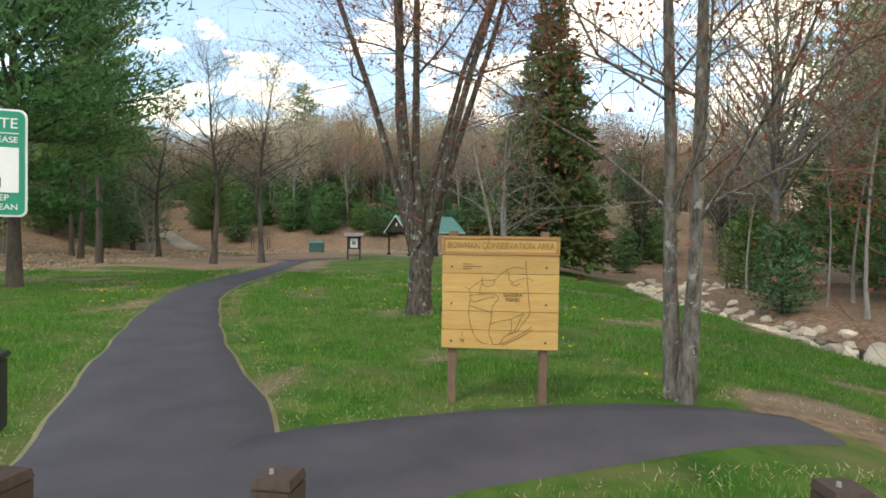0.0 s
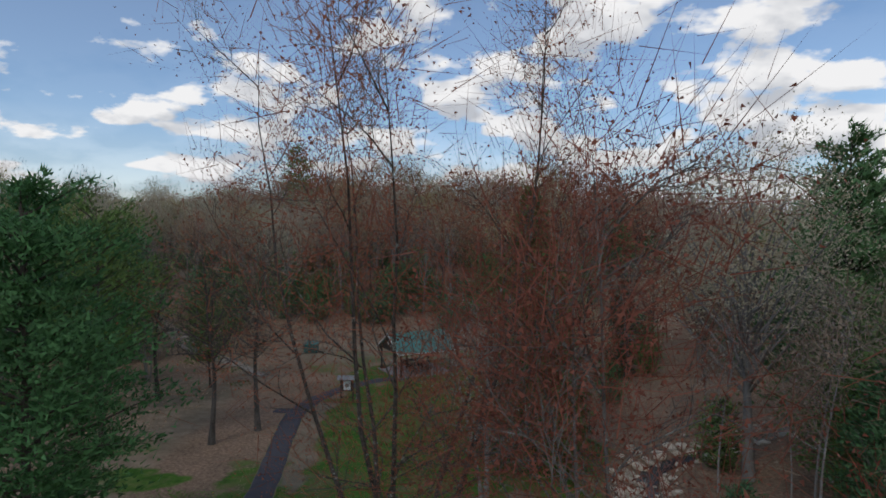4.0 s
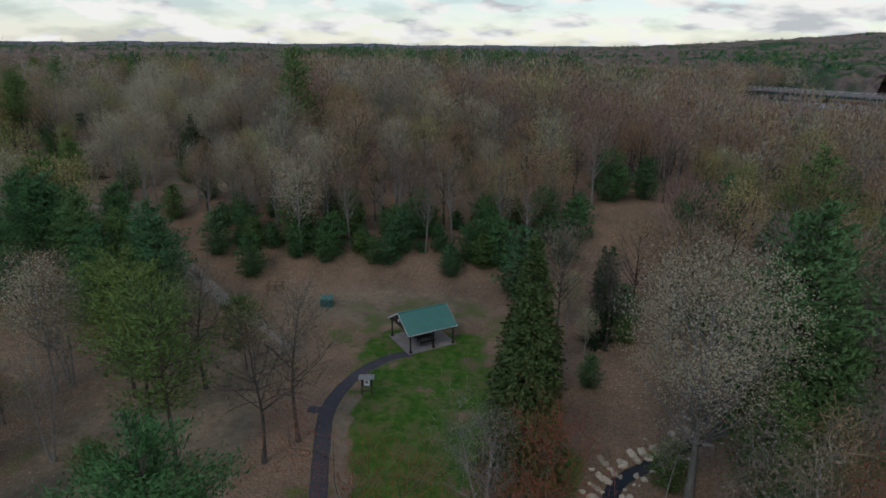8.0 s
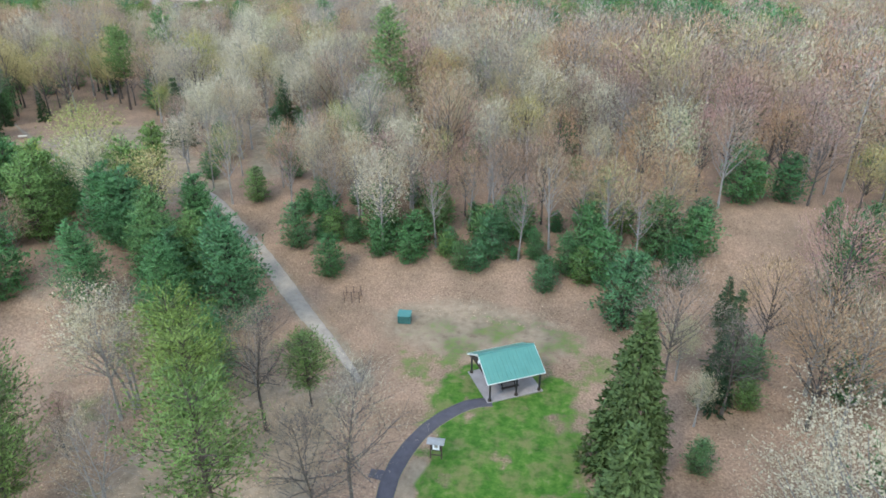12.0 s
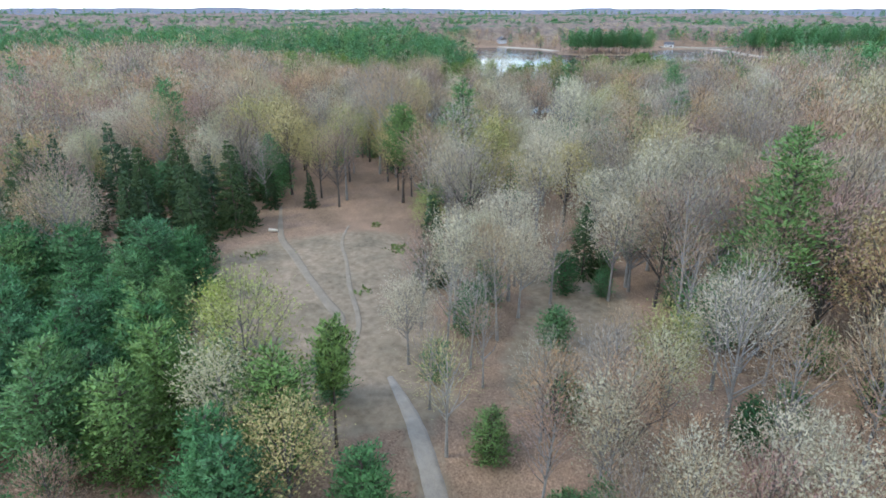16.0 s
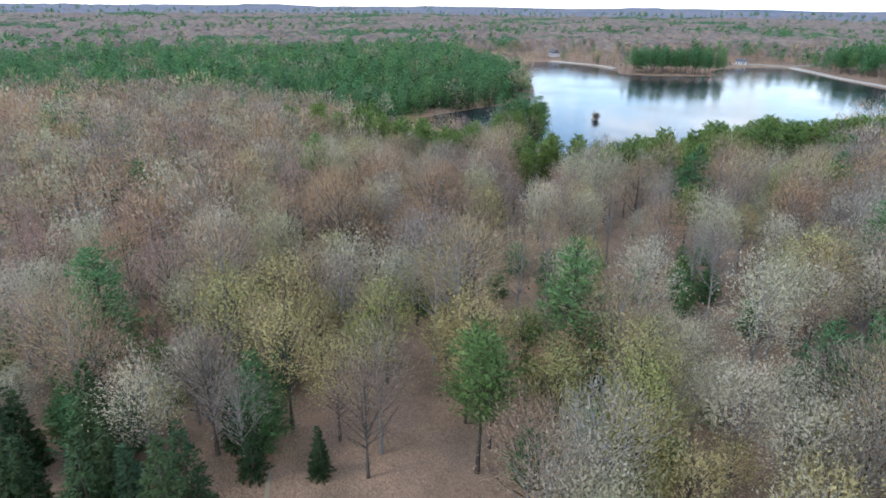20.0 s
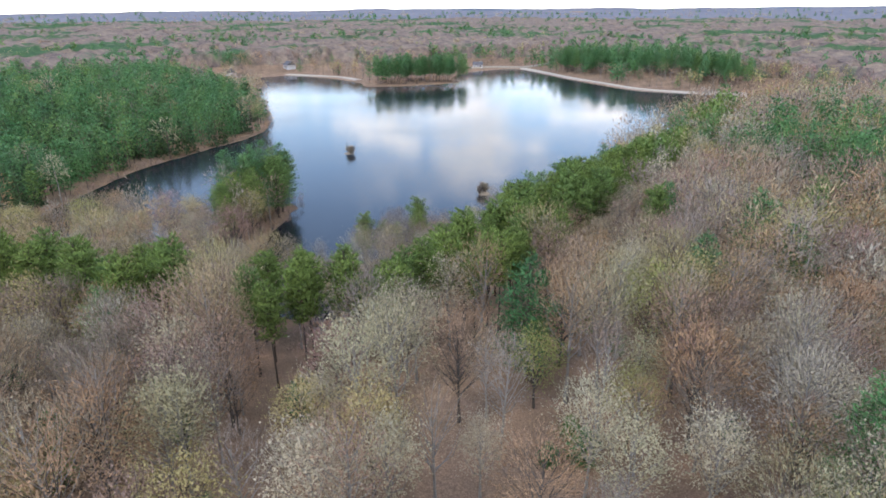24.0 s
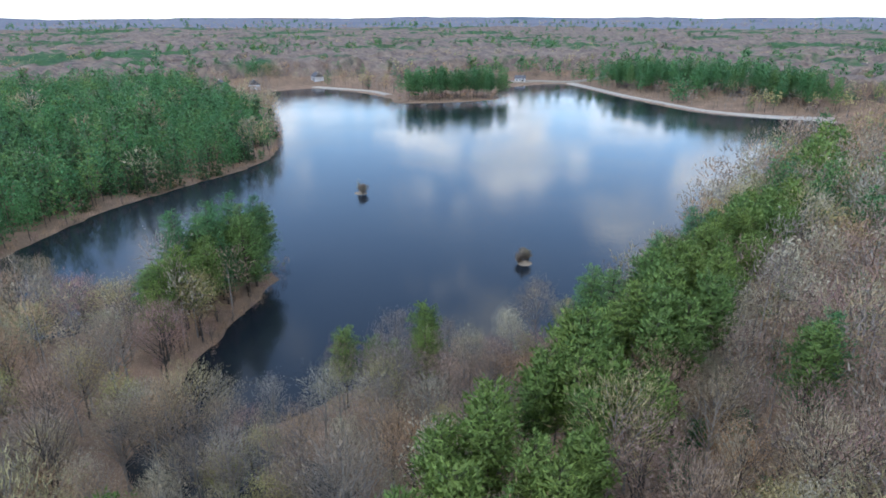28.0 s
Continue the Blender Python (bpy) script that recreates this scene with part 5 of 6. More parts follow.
# ---- paths ----
ribbon("path_verge", PATH_LINE, [2.35, 2.16, 2.0, 1.82, 1.64, 1.58, 1.53, 1.43, 1.43, 1.48, 1.42, 1.37, 1.37, 1.37], 0.012, DRY_GRASS, "worn dry grass verge along the path", "verge")
ribbon("path", PATH_LINE, [2.25, 2.05, 1.9, 1.72, 1.55, 1.5, 1.45, 1.35, 1.35, 1.4, 1.35, 1.3, 1.3, 1.3], 0.03, ASPHALT, "dark asphalt footpath winding over the lawn", "path", 0.015)
ribbon("side_path", BRANCH, [1.6, 1.75, 1.55, 1.3, 0.7], 0.036, ASPHALT, "short asphalt spur in front of the board", "path", 0.01)
ribbon("spur_path", [(-14.1, 44.2), (-15.2, 44.3), (-16.0, 44.3)], [1.1, 1.0, 0.9], 0.026, ASPHALT, "stub of asphalt path", "path")
ribbon("track", TRACK, [0.5, 1.2, 1.8, 2.1, 2.0, 1.5, 0.6], 0.03, GRAVEL, "grey gravel track climbing into the woods", "track", 0.03)


# ---- map board by the path ----
def carve_line(bm, pts, y, wd):
    """A cut line on the board face, as a thin raised bar of dark stain."""
    for (ax, az), (bx, bz) in zip(pts, pts[1:]):
        ln, ang = math.hypot(bx - ax, bz - az), math.atan2(bz - az, bx - ax)
        m = Matrix.Translation(((ax + bx) / 2, y, (az + bz) / 2)) @ Matrix.Rotation(-ang, 4, "Y")
        box(bm, -ln / 2 - wd / 3, ln / 2 + wd / 3, -0.002, 0.002, -wd / 2, wd / 2, 0, m)


def lettering(name, text, size, m, mat, parent, deep=0.003, label="", align="CENTER"):
    c = bpy.data.curves.new(name, "FONT")
    c.body, c.size, c.extrude, c.align_x, c.align_y = text, size, deep, align, "CENTER"
    tmp = bpy.data.objects.new(name, c)
    me = bpy.data.meshes.new_from_object(tmp)
    bpy.data.objects.remove(tmp)
    me.materials.clear()
    me.materials.append(mat)
    o = new(name, me)
    o.parent = parent
    o.matrix_local = m
    if label:
        o["label"] = label
    return o


FACE = Matrix.Rotation(radians(90), 4, "X")


def map_board():
    b = thing("map_board", pose(0.0, 8.36, height(0, 8.36), 0, 0, 1.5), "varnished wooden trail map board on two posts beside the path", "sign")
    for k, x in enumerate((-0.49, 0.455)):
        part("post", boxed(x - 0.045, x + 0.045, 0.03, 0.12, -0.3, 1.80, 0.006), POST_WOOD, b, "weathered brown post")
    rows = np.linspace(0.585, 1.555, 6)
    for z0, z1 in zip(rows, rows[1:]):
        part("plank", boxed(-0.60 + random.uniform(-0.004, 0.004), 0.60, -0.022 + random.uniform(-0.002, 0.002), 0.025, z0 + 0.0015, z1 - 0.0015, 0.004), SIGN_WOOD, b)
    part("title_plank", boxed(-0.575, 0.575, -0.02, 0.024, 1.585, 1.715, 0.003), SIGN_WOOD, b)
    for x0, x1, z0, z1 in ((-0.605, 0.605, 1.555, 1.583), (-0.605, 0.605, 1.717, 1.75), (-0.605, -0.577, 1.583, 1.717), (0.577, 0.605, 1.583, 1.717)):
        part("title_rail", boxed(x0, x1, -0.034, 0.025, z0, z1, 0.004), SIGN_EDGE, b, "darker stained rail")
    for x in (-0.5, 0.47):
        for z in (0.66, 1.05, 1.43):
            part("bolt", rodded((x, -0.03, z), (x, -0.02, z), 0.011, sides=8), BLACK_METAL, b, "dark bolt head")
    lettering("title_lettering", "BOWMAN CONSERVATION AREA", 0.075, Matrix.Translation((0, -0.024, 1.65)) @ FACE, TITLE_STAIN, b, label="carved title lettering").scale = (0.96, 1.25, 1)
    lettering("pond_lettering", "SANDRA\nPOND", 0.05, Matrix.Translation((0.13, -0.027, 1.12)) @ FACE, CARVED, b, label="carved pond name")
    lettering("north_letter", "N", 0.06, Matrix.Translation((-0.385, -0.027, 0.665)) @ FACE, CARVED, b, label="carved north letter")
    trails = (
        ((-0.36, 1.22), (-0.315, 1.20), (-0.28, 1.23), (-0.19, 1.29), (-0.06, 1.30), (0.01, 1.365), (0.065, 1.405), (0.12, 1.425), (0.19, 1.43), (0.245, 1.42)),
        ((0.26, 1.505), (0.265, 1.385), (0.275, 1.32), (0.285, 1.22), (0.295, 1.09), (0.31, 0.985), (0.285, 0.92), (0.225, 0.84), (0.175, 0.765), (0.12, 0.755)),
        ((0.065, 1.405), (0.09, 1.355), (0.09, 1.31), (0.13, 1.275), (0.175, 1.30), (0.245, 1.32), (0.275, 1.325), (0.335, 1.30)),
        ((0.10, 1.265), (0.165, 1.245), (0.205, 1.275)),
        ((-0.185, 1.325), (-0.185, 1.26), (-0.135, 1.23), (-0.065, 1.255), (-0.06, 1.30)),
        ((-0.185, 1.26), (-0.21, 1.195), (-0.195, 1.155), (-0.105, 1.155), (-0.03, 1.14), (-0.02, 1.10), (-0.075, 1.03), (-0.085, 0.975)),
        ((-0.305, 1.135), (-0.22, 1.145), (-0.165, 1.15)),
        ((-0.29, 1.09), (-0.27, 1.065), (-0.165, 1.10), (-0.065, 1.12)),
        ((-0.31, 1.03), (-0.23, 1.005), (-0.105, 0.965), (-0.075, 0.96)),
        ((-0.315, 1.20), (-0.305, 1.11), (-0.32, 1.005), (-0.315, 0.90), (-0.29, 0.795), (-0.25, 0.71), (-0.19, 0.65), (-0.125, 0.64)),
        ((-0.085, 0.975), (-0.085, 0.90), (-0.105, 0.815), (-0.105, 0.73), (-0.075, 0.67), (-0.075, 0.64)),
        ((-0.095, 0.84), (-0.02, 0.87), (0.12, 0.90), (0.245, 0.965)),
        ((0.245, 0.965), (0.205, 0.88), (0.165, 0.795), (0.13, 0.755), (0.07, 0.73), (0.03, 0.69), (0.0, 0.64), (-0.075, 0.635)),
        ((0.12, 0.90), (0.12, 0.795), (0.09, 0.73)),
        ((0.01, 0.635), (0.12, 0.69), (0.245, 0.765), (0.33, 0.825)),
        ((0.03, 0.625), (0.14, 0.675), (0.26, 0.745), (0.335, 0.80)),
    )
    for pts in trails:
        bm = bmesh.new()
        carve_line(bm, [tuple(q) for q in curve_points(pts, 0.02)], -0.0245, 0.0055)
        part("map_line", bm, CARVED, b, "carved dark map line")
    for z, w_ in ((1.46, 0.10), (1.435, 0.19), (1.41, 0.09)):
        part("legend_bar", boxed(-0.385, -0.385 + w_, -0.027, -0.022, z - 0.004, z + 0.004), CARVED, b, "carved legend mark")
    part("north_arrow", boxed(-0.388, -0.382, -0.027, -0.022, 0.71, 0.75), CARVED, b, "carved arrow")
    return b


map_board()


def bollard(x, y):
    b = thing("bollard", pose(x, y, height(x, y), 0, 0, random.uniform(-8, 8)), "dark brown square wooden bollard with a worn top", "bollard", "wooden bollards by the path")
    part("post", boxed(-0.066, 0.066, -0.066, 0.066, -0.2, 0.945, 0.008), DARK_POST, b)
    bm = bmesh.new()
    bmesh.ops.create_cone(bm, cap_ends=True, segments=4, radius1=0.092, radius2=0.083, depth=0.03, matrix=Matrix.Translation((0, 0, 0.96)) @ Matrix.Rotation(radians(45), 4, "Z"))
    part("cap", bm, DARK_POST, b, "chamfered top")
    part("bolt", rodded((-0.02, -0.01, 0.97), (-0.02, -0.01, 0.99), 0.009, 0.007, 8), KIOSK_ROOF, b, "pale metal bolt")


for x, y in ((-0.65, 3.86), (-1.50, 3.74), (1.10, 4.0)):
    bollard(x, y)


def waste_sign():
    s = thing("waste_sign", pose(-1.675, 3.885, height(-1.7, 3.9) + 0.306, 0, 0, 28) @ Matrix.Scale(0.79, 4), "green and white pet waste sign on a dark green pole", "sign")
    part("pole", boxed(-0.028, 0.028, -0.02, 0.02, -0.8, 2.36, 0.006), GREEN_POLE, s)

    def plate(w_, h_, y, mat, name, z, rad, label):
        bm = bmesh.new()
        pts = []
        for cx_, cz_, a0 in ((w_ / 2 - rad, h_ / 2 - rad, 0), (-w_ / 2 + rad, h_ / 2 - rad, 90), (-w_ / 2 + rad, -h_ / 2 + rad, 180), (w_ / 2 - rad, -h_ / 2 + rad, 270)):
            for a in range(0, 91, 18):
                pts.append((cx_ + rad * math.cos(radians(a0 + a)), y, z + cz_ + rad * math.sin(radians(a0 + a))))
        f = bm.faces.new([bm.verts.new(q) for q in pts])
        ext = bmesh.ops.extrude_face_region(bm, geom=[f])
        bmesh.ops.translate(bm, verts=[v for v in ext["geom"] if isinstance(v, bmesh.types.BMVert)], vec=(0, 0.003, 0))
        bmesh.ops.recalc_face_normals(bm, faces=bm.faces)
        return part(name, bm, mat, s, label)

    plate(0.30, 0.455, -0.030, SIGN_WHITE, "border", 2.085, 0.03, "white border plate")
    plate(0.282, 0.437, -0.034, SIGN_GREEN, "face", 2.085, 0.024, "green sign face")
    part("panel", boxed(-0.12, 0.12, -0.038, -0.034, 1.96, 2.15, 0), SIGN_WHITE, s, "white picture panel")
    part("rule", boxed(-0.12, 0.12, -0.037, -0.034, 2.208, 2.212, 0), SIGN_WHITE, s, "white rule")
    lettering("lettering", "WASTE", 0.062, Matrix.Translation((0.118, -0.036, 2.25)) @ FACE, SIGN_WHITE, s, 0.001, "white letters", "RIGHT")
    lettering("lettering", "PLEASE", 0.036, Matrix.Translation((0.118, -0.036, 2.182)) @ FACE, SIGN_WHITE, s, 0.001, "white letters", "RIGHT")
    lettering("lettering", "KEEP", 0.036, Matrix.Translation((0.085, -0.036, 1.937)) @ FACE, SIGN_WHITE, s, 0.001, "white letters", "RIGHT")
    lettering("lettering", "CLEAN", 0.036, Matrix.Translation((0.118, -0.036, 1.898)) @ FACE, SIGN_WHITE, s, 0.001, "white letters", "RIGHT")
    for k in range(5):
        part("picture_mark", boxed(-0.09 + 0.03 * k, -0.075 + 0.033 * k, -0.0395, -0.038, 1.98, 2.01 + 0.012 * (k % 3)), GREEN_LID, s, "pale green printed mark")
    part("dispenser", boxed(-0.07, 0.07, -0.11, 0.02, 0.95, 1.26, 0.01), BLACK_METAL, s, "black bag box")
    part("dispenser_lid", boxed(-0.08, 0.08, -0.12, 0.025, 1.26, 1.285, 0.006), BLACK_METAL, s, "black lid")


waste_sign()




def kiosk():
    k = thing("notice_kiosk", pose(-11.3, 47.2, height(-11.3, 47.2), 0, 0, 6), "dark timber notice kiosk with a small pale roof", "kiosk")
    for x in (-0.46, 0.46):
        part("post", boxed(x - 0.055, x + 0.055, -0.055, 0.055, -0.2, 1.86, 0.008), DARK_POST, k)
    part("panel", boxed(-0.40, 0.40, -0.03, 0.03, 0.82, 1.74, 0.006), DARK_TIMBER, k, "dark notice panel")
    part("notice", boxed(-0.28, 0.28, -0.036, -0.031, 0.92, 1.62), SIGN_WHITE, k, "white notice sheet")
    part("notice_mark", boxed(-0.14, 0.14, -0.039, -0.0365, 1.15, 1.42), GRAVEL, k, "grey printed picture")
    part("lower_rail", boxed(-0.40, 0.40, -0.02, 0.02, 0.32, 0.40, 0.005), DARK_POST, k)
    for sgn in (-1, 1):
        m = Matrix.Translation((0, 0, 2.02)) @ Matrix.Rotation(sgn * radians(30), 4, "X")
        part("roof_slope", boxed(-0.72, 0.72, min(0, sgn * 0.48), max(0, sgn * 0.48), -0.02, 0.02, 0.004, Matrix.Translation((0, 0, 2.02)) @ Matrix.Rotation(-sgn * radians(30), 4, "X")), KIOSK_ROOF, k, "pale grey roof slope")
    part("ridge_cap", boxed(-0.73, 0.73, -0.05, 0.05, 2.01, 2.05, 0.006), KIOSK_ROOF, k)
    part("ridge_beam", boxed(-0.62, 0.62, -0.05, 0.05, 1.86, 2.0, 0.006), DARK_POST, k)


kiosk()


def shelter():
    # axes: x along the ridge, y across it
    yaw = math.degrees(math.atan2(3.2, 4.8))
    cx_, cy_ = -7.55, 58.75
    s = thing("picnic_shelter", pose(cx_, cy_, height(cx_, cy_) + 0.02, 0, 0, yaw), "open picnic shelter with a green metal roof and dark posts", "shelter")
    L, W, eave, ridge = 2.9, 2.65, 2.18, 3.75
    part("floor_slab", boxed(-L + 0.05, L - 0.05, -W + 0.1, W - 0.1, -0.3, 0.06, 0.01), CONCRETE, s, "pale concrete slab")
    for x in (-L + 0.35, 0.15, L - 0.35):
        for y in (-W + 0.35, W - 0.35):
            p_ = part("post", boxed(x - 0.07, x + 0.07, y - 0.07, y + 0.07, 0.06, eave, 0.008), BLACK_METAL, s, "dark square post")
            part("footing", rodded((x, y, 0.06), (x, y, 0.26), 0.2, 0.15, 12), DARK_TIMBER, p_, "round dark footing")
    for y in (-W + 0.35, W - 0.35):
        part("eave_beam", boxed(-L + 0.1, L - 0.1, y - 0.06, y + 0.06, eave - 0.16, eave + 0.04, 0.006), DARK_TIMBER, s)
    for x in np.linspace(-L + 0.35, L - 0.35, 5):
        part("tie_beam", boxed(x - 0.04, x + 0.04, -W + 0.35, W - 0.35, eave - 0.1, eave + 0.04, 0.005), DARK_TIMBER, s)
        part("king_post", boxed(x - 0.04, x + 0.04, -0.04, 0.04, eave, ridge - 0.15, 0.005), DARK_TIMBER, s)
    ang, slope = math.atan2(ridge - eave, W), math.hypot(ridge - eave, W)
    for sgn in (-1, 1):
        m = Matrix.Translation((0, 0, ridge)) @ Matrix.Rotation(-sgn * ang, 4, "X")
        r = part("roof_slope", boxed(-L, L, min(0, sgn * slope), max(0, sgn * slope), -0.05, 0.0, 0, m), GREEN_ROOF, s, "green metal roof slope")
        for x in np.linspace(-L, L, 15):
            part("roof_seam", boxed(x - 0.012, x + 0.012, min(0, sgn * slope), max(0, sgn * slope), 0.0, 0.025, 0, m), GREEN_ROOF, r)
        part("eave_trim", boxed(-L - 0.02, L + 0.02, sgn * slope - 0.02, sgn * slope + 0.02, -0.09, 0.01, 0, m), WHITE_TRIM, s, "white eave trim")
        for x in (-L - 0.02, L + 0.02):
            part("verge_trim", boxed(x - 0.02, x + 0.02, min(0, sgn * slope), max(0, sgn * slope), -0.11, 0.012, 0, m), WHITE_TRIM, s, "white gable trim")
    part("ridge_cap", boxed(-L, L, -0.1, 0.1, ridge - 0.02, ridge + 0.03, 0.01), GREEN_ROOF, s)
    bm = bmesh.new()
    f = bm.faces.new([bm.verts.new(q) for q in ((-L + 0.15, -W + 0.5, eave + 0.04), (-L + 0.15, W - 0.5, eave + 0.04), (-L + 0.15, 0, ridge - 0.2))])
    ext = bmesh.ops.extrude_face_region(bm, geom=[f])
    bmesh.ops.translate(bm, verts=[v for v in ext["geom"] if isinstance(v, bmesh.types.BMVert)], vec=(0.05, 0, 0))
    part("gable_board", bm, DARK_TIMBER, s, "dark gable boarding")
    part("gable_lamp", boxed(-L + 0.05, -L + 0.15, -0.12, 0.12, eave + 0.55, eave + 0.85, 0.02), WHITE_TRIM, s, "small white gable fitting")
    return s


shelter()


def picnic_table(x, y, turn):
    t = thing("picnic_table", pose(x, y, height(x, y) + 0.08, 0, 0, turn), "dark picnic table with benches under the shelter roof", "table", "picnic tables")
    for k in range(5):
        part("top_board", boxed(-0.9, 0.9, -0.36 + 0.146 * k, -0.228 + 0.146 * k, 0.72, 0.76, 0.004), DARK_TIMBER, t)
    for y_ in (-0.72, 0.72):
        part("bench", boxed(-0.9, 0.9, y_ - 0.13, y_ + 0.13, 0.42, 0.46, 0.005), DARK_TIMBER, t)
    for x_ in (-0.65, 0.65):
        part("cross_rail", boxed(x_ - 0.03, x_ + 0.03, -0.8, 0.8, 0.36, 0.42, 0.004), DARK_TIMBER, t)
        for sgn in (-1, 1):
            part("leg", boxed(x_ - 0.03, x_ + 0.03, -0.05, 0.05, 0, 0.78, 0.004, Matrix.Translation((0, sgn * 0.5, 0)) @ Matrix.Rotation(radians(sgn * 22), 4, "X")), DARK_TIMBER, t)


picnic_table(-7.2, 58.0, 34)
picnic_table(-8.2, 59.9, 34)


def storage_bin():
    b = thing("refuse_bin", pose(-20.3, 66.6, height(-20.3, 66.6), 0, 0, 8), "dark green steel refuse bin with a pale sloping lid", "bin")
    bm = bmesh.new()
    box(bm, -0.72, 0.72, -0.5, 0.55, 0.06, 1.2)
    for v in bm.verts:
        if v.co.z > 1 and v.co.y < 0:
            v.co.z -= 0.22
    part("body", bm, GREEN_BOX, b)
    part("lid", boxed(-0.75, 0.75, -0.56, 0.62, -0.02, 0.03, 0.008, Matrix.Translation((0, 0, 1.10)) @ Matrix.Rotation(radians(11.8), 4, "X")), GREEN_LID, b, "pale green lid")
    for x in (-0.74, 0.70):
        part("side_pocket", boxed(x, x + 0.04, -0.2, 0.3, 0.6, 0.75, 0.005), GREEN_BOX, b)
    for x in (-0.6, 0.6):
        part("foot", boxed(x - 0.08, x + 0.08, -0.4, 0.45, 0, 0.06), BLACK_METAL, b)


storage_bin()


def tree_guard():
    g = thing("tree_guard", pose(-27.8, 69.6, height(-27.8, 69.6), 0, 0, 12), "open cage of thin dark posts and rails", "fence")
    for x in (-0.9, 0, 0.9):
        for y in (-0.7, 0.7):
            part("post", rodded((x, y, -0.1), (x, y, 1.45), 0.045, sides=8), DARK_POST, g)
    for z in (0.6, 1.3):
        for y in (-0.7, 0.7):
            part("rail", rodded((-0.9, y, z), (0.9, y, z), 0.022, sides=6), DARK_POST, g)
        part("rail", rodded((0.9, -0.7, z), (0.9, 0.7, z), 0.022, sides=6), DARK_POST, g)


tree_guard()


# ---- boulders along the stream, and its water ----
def boulder_mesh(seed):
    rr = random.Random(seed)
    bm = bmesh.new()
    bmesh.ops.create_icosphere(bm, subdivisions=2, radius=1)
    for v in bm.verts:
        n_ = v.co.normalized()
        v.co *= 0.85 + 0.35 * noise.noise(n_ * 1.3 + Vector((seed, 0, 0))) + 0.12 * noise.noise(n_ * 3 + Vector((0, seed, 0)))
    for _ in range(5):
        d = Vector((rr.gauss(0, 1), rr.gauss(0, 1), rr.gauss(0, 1))).normalized()
        lim = rr.uniform(0.55, 0.75)
        for v in bm.verts:
            over = v.co.dot(d) - lim
            if over > 0:
                v.co -= d * over * 0.9
    me = bpy.data.meshes.new("boulder")
    bm.to_mesh(me)
    bm.free()
    me.materials.append(STONE)
    return me


rocks = [boulder_mesh(k * 7 + 1) for k in range(6)]
bank = np.array(STREAM)
tang = np.gradient(bank, axis=0)
tang /= np.linalg.norm(tang, axis=1, keepdims=True)
for k in range(300):
    j = random.randrange(3, int(len(bank) * 0.86))
    if random.random() < 0.3:
        j = random.choice([q for q in range(len(bank)) if 27 < bank[q, 1] < 42])
    side = 1 if random.random() < 0.68 else -1
    off = random.gauss(1.1, 0.45) if side > 0 else random.gauss(0.95, 0.3)
    x, y = bank[j, 0] - side * tang[j, 1] * off, bank[j, 1] + side * tang[j, 0] * off
    r = random.uniform(0.12, 0.32) * (1.0 if random.random() < 0.8 else 1.35) * (1.3 if side > 0 else 1.0)
    o = new("boulder", rocks[k % 6])
    o.matrix_world = pose(x, y, height(x, y) + r * 0.25, random.uniform(-20, 20), random.uniform(-20, 20), random.uniform(0, 360)) @ Matrix.Diagonal((r * random.uniform(0.9, 1.5), r, r * random.uniform(0.6, 0.9), 1))
    tagged(o, "pale grey boulder lining the stream bank", "rock", "stream boulders")
p = np.array(STREAM)
nrm = np.c_[-tang[:, 1], tang[:, 0]]
sw = np.concatenate([np.c_[p - nrm * 0.6, np.full(len(p), -1.36)], np.c_[p + nrm * 0.6, np.full(len(p), -1.36)]])
i = np.arange(len(p) - 1)
tagged(new("stream_water", mesh_from("stream_water", sw, np.c_[i, i + 1, i + 1 + len(p), i + len(p)], (WATER,))), "shallow dark stream between boulders", "water", kind="structure")


# ---- trees that stand alone in the park ----
MAPLE = Kind(bare_tree(101, 17.0, 0.105, 0.2, 0.22, 60, 2, 2, 11000, 0.072, stems=7, fork=0.27, sides=7, hairs=0.5), "maple_tree", "many-stemmed grey maple with small red buds on the lawn", LICHEN_BARK, RED_BUDS, "")
MAPLE.plant(-1.85, 15.6, 1.0, 20)
TWIN = Kind(bare_tree(108, 15.5, 0.092, 0.14, 0.25, 38, 2, 2, 8000, 0.065, stems=2, fork=0.07, sides=8, hairs=0.5), "maple_tree", "twin-stemmed grey maple with red buds beside the path", GREY_BARK, RED_BUDS, "")
TWIN.plant(1.98, 8.95, 1.0, 90)
HERO = Kind(pine(111, 14.8, 0.22, 0.17, 0.34, 1.0, 8, 420, 0.3, cone=0.6, thin=0.34), "white_pine", "broad old white pine with deep layered green boughs", PINE_BARK, NEEDLES, "")
HERO.plant(-15.3, 19.8, 1.0, 40)
OPEN_PINE = Kind(pine(112, 15.0, 0.19, 0.42, 0.29, 0.95, 7, 110, 0.36, rise=0.3, cone=0.45, thin=0.36), "white_pine", "olive-green pine with a bare dark lower trunk above dry grass", PINE_BARK, OLIVE_NEEDLES, "open-crowned park pines")
for x, y, s_, turn_ in ((-23.0, 34.8, 0.98, 140), (-28.0, 40.0, 0.93, 250), (-32.0, 44.5, 0.9, 20)):
    OPEN_PINE.plant(x, y, s_, turn_)
PARK_BARE = Kind(bare_tree(115, 14.0, 0.2, 0.35, 0.34, 34, 2, 2, 900, 0.09, sides=6, hairs=1.0), "bare_tree", "bare dark-trunked tree with fine upswept twigs beside the path", BARK, TWIGS, "bare park trees")
for x, y, s_ in ((-17.2, 36.8, 0.95), (-15.4, 39.7, 1.0), (-26.4, 46.6, 0.9)):
    PARK_BARE.plant(x, y, s_)
